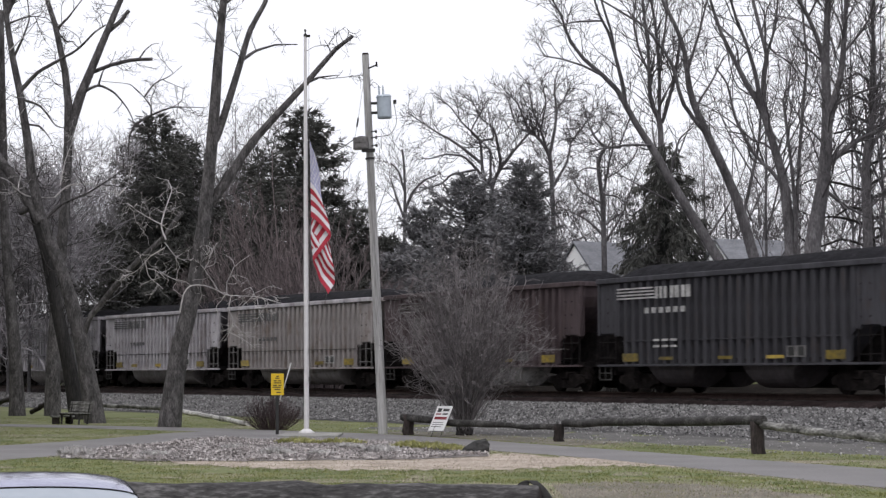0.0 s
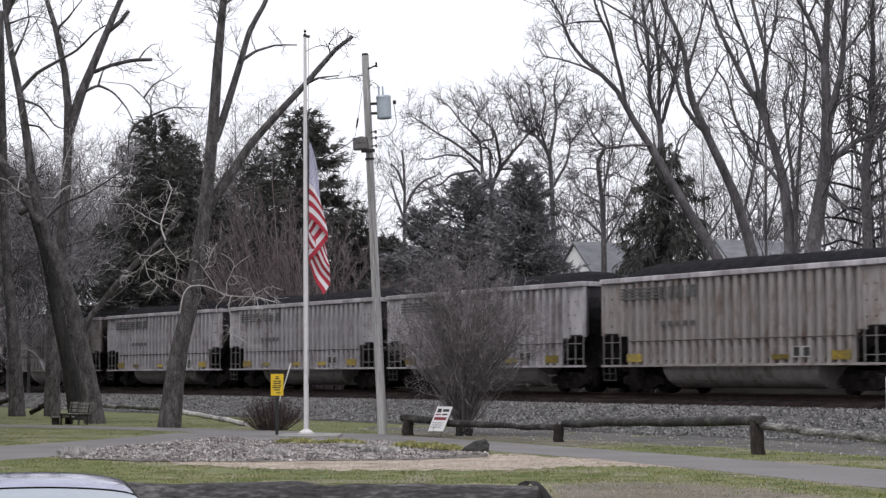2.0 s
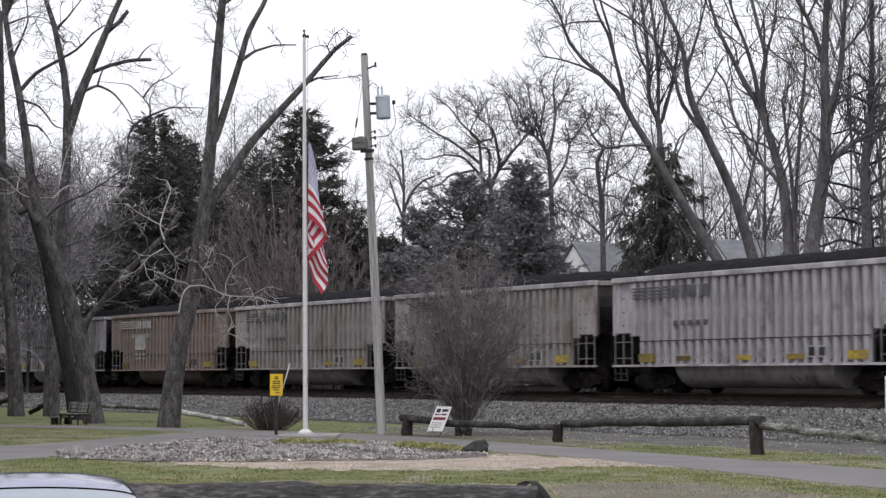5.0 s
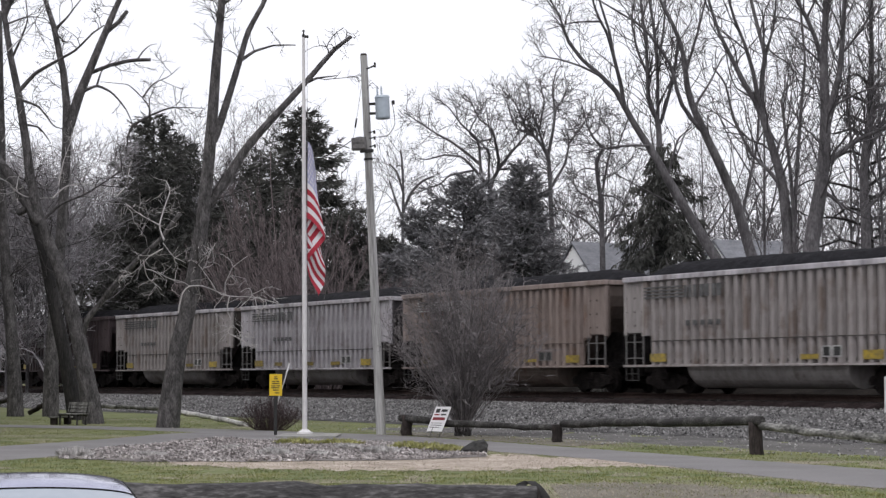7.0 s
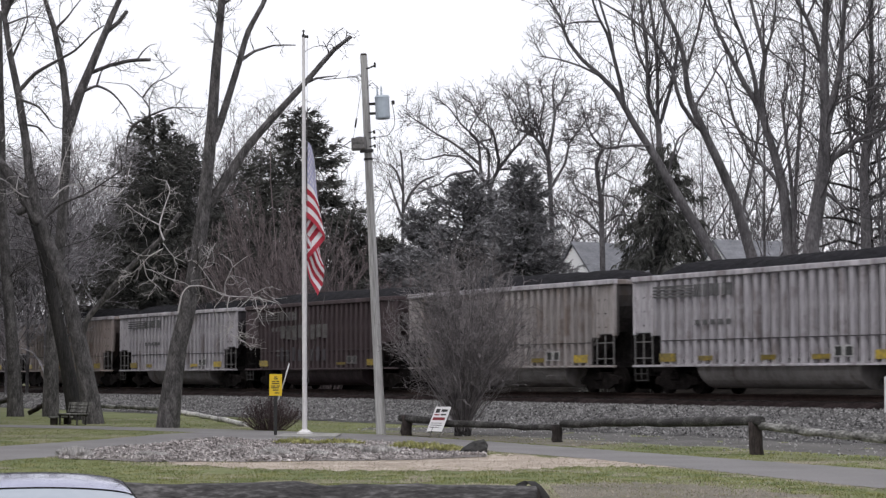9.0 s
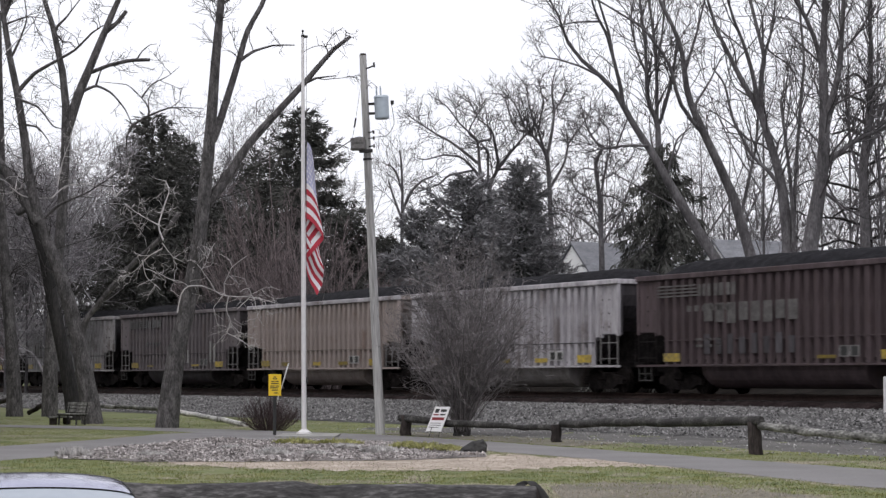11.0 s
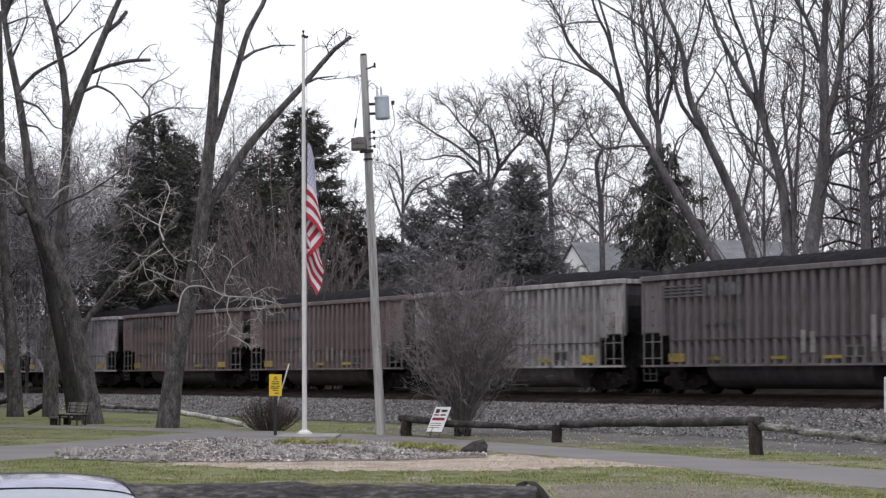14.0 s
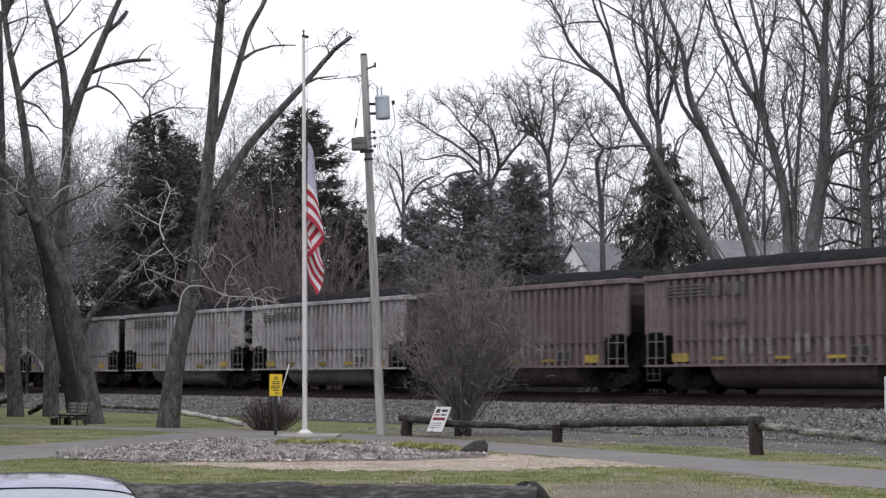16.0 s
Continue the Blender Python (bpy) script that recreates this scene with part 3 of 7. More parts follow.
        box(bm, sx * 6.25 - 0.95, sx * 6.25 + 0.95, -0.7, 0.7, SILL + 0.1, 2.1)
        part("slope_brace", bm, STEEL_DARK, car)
        for side in (-1, 1):
            y = side * (WIDE - 0.04)
            for dx in (0.08, 0.6, 1.12):
                m = Matrix.Translation((sx * (HALF - dx), y, SILL - 0.05))
                stanchion = again(stanchion, m, car) if stanchion else bar("stanchion", (0, 0, 1.1), 0.032, iron, car, m)
            for dz in (1.2, 1.72):
                m = Matrix.Translation((sx * (HALF - 0.6) - 0.52, side * (WIDE - 0.03), dz))
                grab = again(grab, m, car) if grab else bar("grab_iron", (1.04, 0, 0), 0.018, iron, car, m)
            for dx in (0.1, 0.6, 1.02):
                for dz in (2.25, 2.7, 3.15):
                    m = Matrix.Translation((sx * (HALF - dx), side * (WIDE - 0.055), dz))
                    if bracket:
                        again(bracket, m, car)
                    else:
                        bm = bmesh.new()
                        box(bm, -0.022, 0.022, -0.02, 0.02, -0.03, 0.03, 0.006)
                        bracket = part("bracket", bm, STEEL_DARK, car)
                        bracket.matrix_basis = m
            # flat plate beside the corner, over the open platform
            bm = bmesh.new()
            box(bm, sx * (HALF - 0.58) - 0.5, sx * (HALF - 0.58) + 0.5, -WIDE + 0.05, -WIDE + 0.13, 2.02, 3.67)
            lateral(bm, side)
            part("end_plate", bm, mat, car)
            if sx < 0:
                bm = bmesh.new()
                for dx in (0.08, 0.45, 0.82):
                    rod(bm, (-HALF + dx, -WIDE + 0.02, SILL), (-HALF + dx + 0.04, -WIDE + 0.02, 0.46), 0.024, sides=6)
                for dz in (0.48, 0.7):
                    rod(bm, (-HALF + 0.1, -WIDE + 0.02, dz), (-HALF + 0.86, -WIDE + 0.02, dz), 0.02, sides=6)
                lateral(bm, side)
                part("sill_step", bm, GRIMY_IRON, car)
        bm = bmesh.new()
        box(bm, sx * (HALF + 0.28) - 0.34, sx * (HALF + 0.28) + 0.34, -0.12, 0.12, 0.74, 0.98, 0.03)
        part("coupler", bm, STEEL_DARK, car)
    bm = bmesh.new()
    box(bm, -HALF, HALF, -0.16, 0.16, 0.72, SILL, 0.01)
    part("centre_sill", bm, STEEL_DARK, car)
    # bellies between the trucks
    spans = [(-3.3, 1.85), (1.95, 1.85)] if hopper else [(0.0, 4.2)]
    for cx, h in spans:
        bm = bmesh.new()
        for sy in (-0.7, 0.7):
            r = bmesh.ops.create_cone(bm, cap_ends=True, segments=28, radius1=0.68, radius2=0.68, depth=2 * h, matrix=Matrix.Translation((cx, sy, 0.93)) @ Matrix.Rotation(radians(90), 4, "Y"))
            for v in r["verts"]:
                if abs(v.co.x - cx) > h - 0.01:
                    v.co.x -= math.copysign((0.93 - v.co.z + 0.66) * (0.75 if hopper else 0.22), v.co.x - cx)
        # most bellies are dimmed by colour for the shade under the body
        part("belly", bm, {"black": SHADE_GRIME["dusk"], "tan": PAINTS["tan"][0], "maroon": ALLOY if hopper else PAINTS["maroon"][0], "grey": BELLY, "cream": BELLY, "slate": PAINTS["dusk"][0]}.get(tint) or SHADE_GRIME[tint], car)
    # coal heap
    rng = np.random.RandomState(len(tint) * 7 + hopper)
    nx, ny = 60, 12
    u, w = np.meshgrid(np.linspace(-1, 1, nx), np.linspace(-1, 1, ny))
    hump = (1 - np.abs(u) ** 16) * (1 - np.abs(w) ** 2.6)
    z = 3.62 + hump * (0.66 + 0.04 * np.sin(2.2 * u + rng.uniform(0, 6))) + rng.uniform(-0.03, 0.03, u.shape) * (hump > 0.02)
    i = np.arange(nx * ny).reshape(ny, nx)
    f = np.stack([i[:-1, :-1], i[:-1, 1:], i[1:, 1:], i[1:, :-1]], -1).reshape(-1, 4)
    link_mesh("coal_load", np.stack([u * (HALF - 0.2), w * (WIDE - 0.16), z], -1).reshape(-1, 3), f, COAL, car, "heaped black coal")
    # markings stand a little proud of the ribs
    marks = STENCIL_DIM if tint == "maroon" else SHADE_GRIME["tan"] if tint == "tan" else STENCIL_LIGHT if light_marks else STENCIL_DARK
    yq = -WIDE - 0.012

    def mark(name, rects, mt, label=""):
        bm = bmesh.new()
        for x0, x1, z0, z1 in rects:
            box(bm, x0, x1, yq - 0.006, yq + 0.012, z0, z1)
        return part(name, bm, mt, car, label)

    x0 = -6.25
    if tint != "tan":
        mark("emblem", [(x0, x0 + 2.2 + 0.06 * k, 3.415 - 0.105 * k, 3.465 - 0.105 * k) for k in range(4)], marks, "striped emblem in plain bars")
        for a, b in ((2.32, 2.48), (2.58, 2.74), (2.84, 3.0)):
            mark("emblem_block", [(x0 + a, x0 + b, 3.08, 3.46)], marks)
        for a in (3.2, 3.85):
            mark("emblem_block", [(x0 + a, x0 + a + 0.2, 3.08, 3.46), (x0 + a + 0.27, x0 + a + 0.5, 3.08, 3.46)], marks)
        for k in range(6 if light_marks else 5):
            a = x0 + (1.7 + 0.42 * k if light_marks else 2.4 + 0.42 * k)
            mark("number_bar", [(a, a + 0.24, 2.62, 2.8) if light_marks else (a, a + 0.22, 2.2, 2.36)], marks)
    if light_marks:
        for k in range(6):
            a, h = x0 + 2.2 + 0.5 * (k % 3), 1.72 - 0.2 * (k // 3)
            mark("data_bar", [(a, a + 0.35, h, h + 0.07)], marks)
        if tint == "pink":
            mark("patch", [(x0 + 2.2, x0 + 3.6, 2.0, 2.75)], marks, "pale painted-out patch")
        elif tint == "maroon" and hopper:
            mark("patch", [(x0 + 1.3, x0 + 2.1, 2.05, 2.85)], marks, "pale painted-out patch")
        elif tint == "maroon":
            for k in range(8):
                mark("pale_block", [(-3.6 + 0.62 * k, -3.15 + 0.62 * k, 2.3 - 0.04 * (k % 3), 2.85)], marks)
                mark("pale_block", [(-3.6 + 0.62 * k, -3.3 + 0.62 * k, 1.3, 1.9 - 0.1 * (k % 2))], SHADE_GRIME["grey"])
    if tint in ("brown", "dusk"):
        for k, (a, lo, hi) in enumerate(((-2.99, 1.3, 1.8), (-2.07, 1.28, 1.86), (-1.61, 1.3, 1.84), (-0.69, 1.27, 1.75), (0.69, 1.28, 1.9), (1.15, 1.3, 1.84), (2.07, 1.3, 1.72)) if tint == "brown" else ((1.15, 1.3, 1.95), (1.61, 1.3, 1.9), (4.36, 1.3, 2.3), (4.82, 1.3, 2.2))):
            mark("washed_patch", [(a - 0.1, a + 0.12, lo, hi)], WASH)
    for a in (3.1, 3.58):
        mark("weight_panel", [(a, a + 0.44, 1.16, 1.19), (a, a + 0.44, 1.45, 1.48), (a, a + 0.07, 1.19, 1.45), (a + 0.37, a + 0.44, 1.19, 1.45)], LADDER if tint not in ("grey", "cream", "tan") else STENCIL_LIGHT, "white-framed data panel")
        mark("panel_field", [(a + 0.075, a + 0.365, 1.195, 1.445)], INK)
    for a, b in ((-5.9, -4.95), (4.95, 5.85)):
        mark("yellow_square", [(a, b, 1.08, 1.34)], REFLECTIVE, "grimy yellow reflective patch")
    for a, b in ((-3.7, -2.9), (-0.4, 0.35), (2.1, 2.95)) if tint in ("grey", "tan", "brown", "black", "slate", "dusk") else ((2.1, 2.95),):
        mark("yellow_strip", [(a, b, 1.1, 1.25)] if tint in ("grey", "cream", "tan") else [(a, b, 1.12, 1.22)], REFLECTIVE, "grimy yellow reflective strip")
    # trucks
    for sx in (-1, 1):
        cx = sx * 5.75
        bm = bmesh.new()
        for sy in (-0.98, 0.98):
            prism(bm, [(-1.25, 0.52), (-1.1, 0.62), (-0.5, 0.7), (0.5, 0.7), (1.1, 0.62), (1.25, 0.52), (1.2, 0.36), (0.95, 0.36), (0.55, 0.2), (-0.55, 0.2), (-0.95, 0.36), (-1.2, 0.36)], sy - 0.07, sy + 0.07)
            for k in (-0.14, 0.14):
                rod(bm, (k, sy, 0.26), (k, sy, 0.56), 0.09, sides=8)
        box(bm, -0.22, 0.22, -1.15, 1.15, 0.5, 0.76, 0.03)
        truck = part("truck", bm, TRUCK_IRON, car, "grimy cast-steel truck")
        truck.matrix_basis = Matrix.Translation((cx, 0, 0))
        for ax in (-0.89, 0.89):
            bm = bmesh.new()
            for sy in (-0.75, 0.75):
                rod(bm, (0, sy - 0.06, 0), (0, sy + 0.06, 0), 0.425, sides=24)
                rod(bm, (0, sy + math.copysign(0.045, -sy), 0), (0, sy + math.copysign(0.08, -sy), 0), 0.45, sides=24)
                for k in range(4):
                    an = k * math.pi / 2
                    box(bm, 0.2 * math.cos(an) - 0.05, 0.2 * math.cos(an) + 0.05, sy - 0.07, sy + 0.07, 0.2 * math.sin(an) - 0.05, 0.2 * math.sin(an) + 0.05)
            rod(bm, (0, -1.0, 0), (0, 1.0, 0), 0.085, sides=10)
            ws = part("wheelset", bm, TRUCK_IRON, truck, "steel wheelset")
            ws.matrix_parent_inverse = Matrix.Translation((ax, 0, 0.495))
            WHEELSETS.append(ws)
    return car


WHEELSETS = []
ORDER = ["black*", "maroon*", "cream", "grey", "grey", "grey", "cream", "cream", "pink", "grey", "cream", "maroon", "grey", "tan",
         "dusk", "slate", "brown", "brown", "grey", "grey", "grey", "cream", "brown", "grey"]
made, CARS = {}, []
for kind in ORDER:
    if kind in made:
        c = copy_thing(made[kind], Matrix())
    else:
        tint = kind.rstrip("*")
        c = made[kind] = gondola(tint, kind.endswith("*"), tint in ("black", "maroon", "pink"))
    CARS.append(c)


def car_pose(s):
    """The pose of a car whose middle is s metres up the line from the mark where p is 61."""
    p = 61.0 + s
    x, y = from_pq(p, MID_Q + track_bow(p))
    turn = math.degrees(math.atan(-0.0009 * (p - 61.0)))
    return Matrix.Translation((x, y, CAR_Z)) @ pose(0, 0, 0, 0, 0, -62.67 - turn)


def run(t):
    """How many car lengths the train has gone after t seconds."""
    return t + float(np.interp(t, [0, 2, 4, 6, 8, 10, 12, 14, 16], [-0.033, -0.016, 0.014, 0.052, 0.097, 0.118, 0.136, 0.143, 0.154]))
# ---- trees ----


def resample(pts, k):
    pts = np.array(pts, float)
    n = len(pts)
    return smooth_line(pts, k) if n > 2 else pts[0] + (pts[-1] - pts[0]) * np.linspace(0, 1, k)[:, None]


def wander(pts, rng, amount):
    """A little crookedness on a limb, none at its foot."""
    k = len(pts)
    w = rng.normal(0, 1, (k, 3))
    w = np.cumsum(w - w.mean(0), axis=0)
    w *= (np.linspace(0, 1, k) * np.linspace(1, 0.2, k))[:, None]
    return pts + w * amount


def sprout(P, R, count, rng, t0=0.2, size=(0.5, 1.5), angle=(25, 60), lift=0.25, k=5, thin=0.55, crook=0.12, taper=0.25, least=0.004, droop=0.0, slim=0.0125):
    """count child curves that spring from the curves P (M, K, 3) with radii R (M, K)."""
    M, K, _ = P.shape
    seg = np.linalg.norm(np.diff(P, axis=1), axis=2).sum(1)
    par = rng.choice(M, count, p=seg / seg.sum())
    t = t0 + (1 - t0) * rng.uniform(0, 1, count) ** 0.8
    f = t * (K - 1)
    i = np.minimum(f.astype(int), K - 2)
    f = (f - i)[:, None]
    org = P[par, i] * (1 - f) + P[par, i + 1] * f
    rad = R[par, i] * (1 - f[:, 0]) + R[par, i + 1] * f[:, 0]
    T = P[par, i + 1] - P[par, i]
    T /= np.linalg.norm(T, axis=1, keepdims=True) + 1e-9
    N = rng.normal(0, 1, (count, 3))
    N -= (N * T).sum(1, keepdims=True) * T
    N /= np.linalg.norm(N, axis=1, keepdims=True) + 1e-9
    a = np.radians(rng.uniform(*angle, count))[:, None]
    d = np.cos(a) * T + np.sin(a) * N
    d[:, 2] += lift
    d /= np.linalg.norm(d, axis=1, keepdims=True)
    ln = rng.uniform(*size, count) * (0.55 + 0.6 * (1 - t))
    C = np.empty((count, k, 3))
    C[:, 0] = org
    for j in range(1, k):
        d = d + rng.normal(0, crook, (count, 3))
        d[:, 2] += lift * 0.12 - droop * j / k
        d /= np.linalg.norm(d, axis=1, keepdims=True)
        C[:, j] = C[:, j - 1] + d * (ln / (k - 1))[:, None]
    r0 = np.maximum(np.minimum(rad * thin, ln * slim), least)
    return C, np.maximum(r0[:, None] * np.linspace(1, taper, k)[None], least * 0.6)


def clothe(limbs, rng, levels, twig_mat, parent, name="crown"):
    """Fills limbs (arrays of points and radii) with branches and twigs, level by level; the finest are one mesh of stuff."""
    K = 12
    P = np.stack([resample(p, K) for p, r in limbs])
    R = np.stack([np.interp(np.linspace(0, 1, K), np.linspace(0, 1, len(r)), r) for p, r in limbs])
    V, F, off = [], [], 0
    for lv in levels:
        lv = dict(lv)
        sides = lv.pop("sides", 3)
        P, R = sprout(P, R, rng=rng, **lv)
        v, f = tubes(P, R, sides)
        V.append(v)
        F.append(f + off)
        off += len(v)
    ob = link_mesh(name, np.concatenate(V), np.concatenate(F), twig_mat, parent)
    return tagged(ob, kind="stuff")


def bare_tree(label, limbs, levels, seed, bark=None, twig=None, group="bare trees", at=(0, 0, 0), crook=0.012, category="tree"):
    """limbs: (points, first radius, last radius); the first is the trunk."""
    tree = empty("dead_branch" if category == "branch" else "bare_tree", pose(*at), label, category, group)
    rng = np.random.RandomState(seed)
    # trees beyond the railway take the haze-paled bark and twigs
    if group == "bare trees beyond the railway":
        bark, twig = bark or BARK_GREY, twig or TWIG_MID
    arr = []
    for j, (pts, r0, r1) in enumerate(limbs):
        if group == "bare trees of the park" and r0 < 0.1 and r1 < 0.7 * r0:
            r0, r1 = 0.85 * r0, 0.4 * r1
        q = wander(resample(pts, 16), rng, crook)
        r = r1 + (r0 - r1) * np.linspace(1, 0, 16) ** 1.25
        if j == 0:
            r[0] *= 1.2
            r[1] *= 1.06
        q = np.vstack([q, q[-1] + (q[-1] - q[-2]) * 0.03])
        r = np.append(r, r[-1] * 0.1)
        v, f = tubes(q[None], r[None], 12 if j == 0 else 8)
        link_mesh("trunk" if j == 0 else "limb", v, f, bark or BARK, tree, smooth=True)
        arr.append((q[:-1], r[:-1]))
    clothe(arr, rng, levels, twig or TWIG, tree)
    return tree


def grown_tree(label, at, height, seed, spread=0.5, radius=0.22, forks=7, levels=None, twig=None, bark=None, group="bare trees beyond the railway", lean=0.0):
    """A bare tree with a forking crown, grown from a seed."""
    rng = np.random.RandomState(seed)
    h = height
    fork = rng.uniform(0.22, 0.38) * h
    limbs = [([(0, 0, -0.2), (lean * 0.15, 0, fork * 0.5), (lean * 0.4, 0, fork), (lean * 0.8, rng.uniform(-0.5, 0.5), 0.66 * h), (lean, rng.uniform(-0.8, 0.8), h)], radius, radius * 0.12)]
    for j in range(forks):
        a = j * 2.4 + rng.uniform(-0.5, 0.5)
        z0 = fork * rng.uniform(0.7, 1.0) + j * 0.05 * h
        w = spread * h * rng.uniform(0.35, 0.6)
        z1 = min(h * 0.97, z0 + rng.uniform(0.35, 0.6) * h)
        x0 = lean * 0.4
        limbs.append(([(x0, 0, z0), (x0 + math.cos(a) * w * 0.45, math.sin(a) * w * 0.45, z0 + (z1 - z0) * 0.32), (x0 + math.cos(a) * w * 0.8, math.sin(a) * w * 0.8, z0 + (z1 - z0) * 0.7), (x0 + math.cos(a) * w, math.sin(a) * w, z1)], radius * rng.uniform(0.25, 0.42), radius * 0.06))
    return bare_tree(label, limbs, levels or GROWN, seed + 500, bark, twig, group, at, crook=0.04 * h / 14)


GROWN = [dict(count=60, t0=0.15, size=(2.0, 4.2), angle=(25, 58), lift=0.25, k=6, crook=0.2, least=0.017, slim=0.011, sides=2),
         dict(count=280, t0=0.15, size=(1.0, 2.3), angle=(25, 65), lift=0.16, k=5, crook=0.22, least=0.011, sides=2),
         dict(count=1000, t0=0.1, size=(0.5, 1.3), angle=(25, 65), lift=0.12, k=4, crook=0.24, least=0.0078, sides=2)]
THIN = [dict(count=26, t0=0.15, size=(1.6, 3.2), angle=(25, 58), lift=0.25, k=6, crook=0.2, least=0.014, slim=0.010),
        dict(count=110, t0=0.15, size=(0.8, 1.9), angle=(25, 65), lift=0.16, k=5, crook=0.22, least=0.009, sides=2),
        dict(count=380, t0=0.1, size=(0.4, 1.0), angle=(25, 65), lift=0.12, k=4, crook=0.24, least=0.0065, sides=2)]
NEAR = [dict(count=52, t0=0.25, size=(0.5, 1.8), angle=(35, 75), lift=0.14, k=7, crook=0.22, least=0.017, slim=0.015),
        dict(count=230, t0=0.2, size=(0.3, 1.0), angle=(30, 70), lift=0.08, k=5, crook=0.24, least=0.010),
        dict(count=520, t0=0.15, size=(0.15, 0.45), angle=(30, 70), lift=0.05, k=4, crook=0.26, least=0.0065)]
NEAR_TALL = [dict(NEAR[0], count=75), dict(NEAR[1], count=340), dict(NEAR[2], count=850)]
FINE = [dict(count=95, t0=0.18, size=(1.4, 4.4), angle=(18, 52), lift=0.26, k=8, crook=0.17, least=0.024, slim=0.014),
        dict(count=330, t0=0.15, size=(0.7, 2.0), angle=(25, 65), lift=0.12, k=5, crook=0.24, least=0.012, sides=2),
        dict(count=950, t0=0.1, size=(0.3, 1.0), angle=(28, 70), lift=0.08, k=4, crook=0.28, least=0.0075, sides=2)]
LIGHT = [dict(count=60, t0=0.25, size=(0.9, 2.6), angle=(20, 55), lift=0.2, k=7, crook=0.18, least=0.02, slim=0.012),
         dict(count=240, t0=0.15, size=(0.5, 1.4), angle=(25, 65), lift=0.1, k=5, crook=0.24, least=0.010, sides=2),
         dict(count=700, t0=0.1, size=(0.3, 0.8), angle=(28, 70), lift=0.08, k=4, crook=0.28, least=0.0065, sides=2)]
BROAD = [dict(count=150, t0=0.2, size=(0.9, 2.6), angle=(25, 65), lift=0.22, k=7, crook=0.25, least=0.025, slim=0.014),
         dict(count=640, t0=0.1, size=(0.5, 1.5), angle=(28, 70), lift=0.14, k=5, crook=0.28, least=0.014, sides=2),
         dict(count=2200, t0=0.1, size=(0.3, 0.9), angle=(28, 70), lift=0.1, k=4, crook=0.3, least=0.009, sides=2)]


def conifer(label, at, height, width, seed, needles=None, group="evergreens beyond the railway", whorls=30, dense=1.0, base=0.06, ragged=0.25, sag=0.25, core=0.62):
    """A spruce: trunk, whorls of sagging boughs and sprays of needles."""
    tree = empty("spruce_tree", pose(*at), label, "tree", group)
    rng = np.random.RandomState(seed)
    z = np.linspace(0, height, 10)
    tr = np.stack([0.02 * np.sin(z), 0.02 * np.cos(z), z - 0.2], -1)
    v, f = tubes(tr[None], np.linspace(height * 0.016, 0.02, 10)[None], 8)
    link_mesh("trunk", v, f, BARK, tree)
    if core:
        # added dark cone: shade inside the crown put into its shape and colour
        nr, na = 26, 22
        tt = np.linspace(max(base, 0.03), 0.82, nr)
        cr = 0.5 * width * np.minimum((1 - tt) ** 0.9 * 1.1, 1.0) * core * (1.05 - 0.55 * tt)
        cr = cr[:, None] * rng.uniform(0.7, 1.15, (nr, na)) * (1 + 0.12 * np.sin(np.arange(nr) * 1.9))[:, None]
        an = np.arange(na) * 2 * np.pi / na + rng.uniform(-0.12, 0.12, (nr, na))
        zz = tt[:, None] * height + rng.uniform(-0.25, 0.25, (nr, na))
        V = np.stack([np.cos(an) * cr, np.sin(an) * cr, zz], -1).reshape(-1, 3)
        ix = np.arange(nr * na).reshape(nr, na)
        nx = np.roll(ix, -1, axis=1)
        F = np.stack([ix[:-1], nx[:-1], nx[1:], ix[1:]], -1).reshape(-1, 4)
        link_mesh("inner_foliage", V, F, NEEDLE_DARK, tree, "dark cone in place of the shade inside the crown")
    boughs = []
    count = int(whorls * 5.2)
    for j in range(count):
        t = base + (0.985 - base) * ((j + rng.uniform(-2, 2)) / count) ** 0.85 if j > 2 else base + 0.02 * j
        t = min(0.985, max(base, t))
        a = j * 2.39996 + rng.uniform(-0.5, 0.5)
        ln = 0.5 * width * min((1 - t) ** 0.72 * 1.15 + 0.025, 1.0) * rng.uniform(1 - ragged, 1 + 0.55 * ragged)
        s = np.linspace(0, 1, 6)
        up = 0.4 if t > 0.75 else 0.08
        zz = t * height + ln * ((up + rng.uniform(-0.12, 0.22)) * s - sag * s**1.5 + 0.16 * s**4)
        boughs.append(np.stack([np.cos(a) * ln * s, np.sin(a) * ln * s, zz], -1))
    P = np.stack(boughs)
    ln = np.linalg.norm(P[:, -1] - P[:, 0], axis=1)
    v, f = tubes(P, (0.010 * ln + 0.010)[:, None] * np.linspace(1, 0.3, 6)[None], 3)
    tagged(link_mesh("bough_mass", v, f, BARK, tree), kind="stuff")
    # branchlets fan out flat from every bough and carry the sprays of needles
    nb = int(dense * 8.5 * ln.sum())
    par = rng.choice(len(P), nb, p=ln / ln.sum())
    t = (0.25 + 0.75 * rng.uniform(0, 1, nb) ** 0.8) * 5
    i = np.minimum(t.astype(int), 4)
    fr = (t - i)[:, None]
    o = P[par, i] * (1 - fr) + P[par, i + 1] * fr
    T = P[par, i + 1] - P[par, i]
    T /= np.linalg.norm(T, axis=1, keepdims=True)
    S = np.stack([-T[:, 1], T[:, 0], np.zeros(nb)], -1)
    side = rng.choice([-1.0, 1.0], nb)[:, None] * rng.uniform(0.3, 1.1, (nb, 1))
    d = T * rng.uniform(0.5, 1.0, (nb, 1)) + S * side
    d[:, 2] -= rng.uniform(-0.1, 0.15 + 1.6 * sag, nb)
    d /= np.linalg.norm(d, axis=1, keepdims=True)
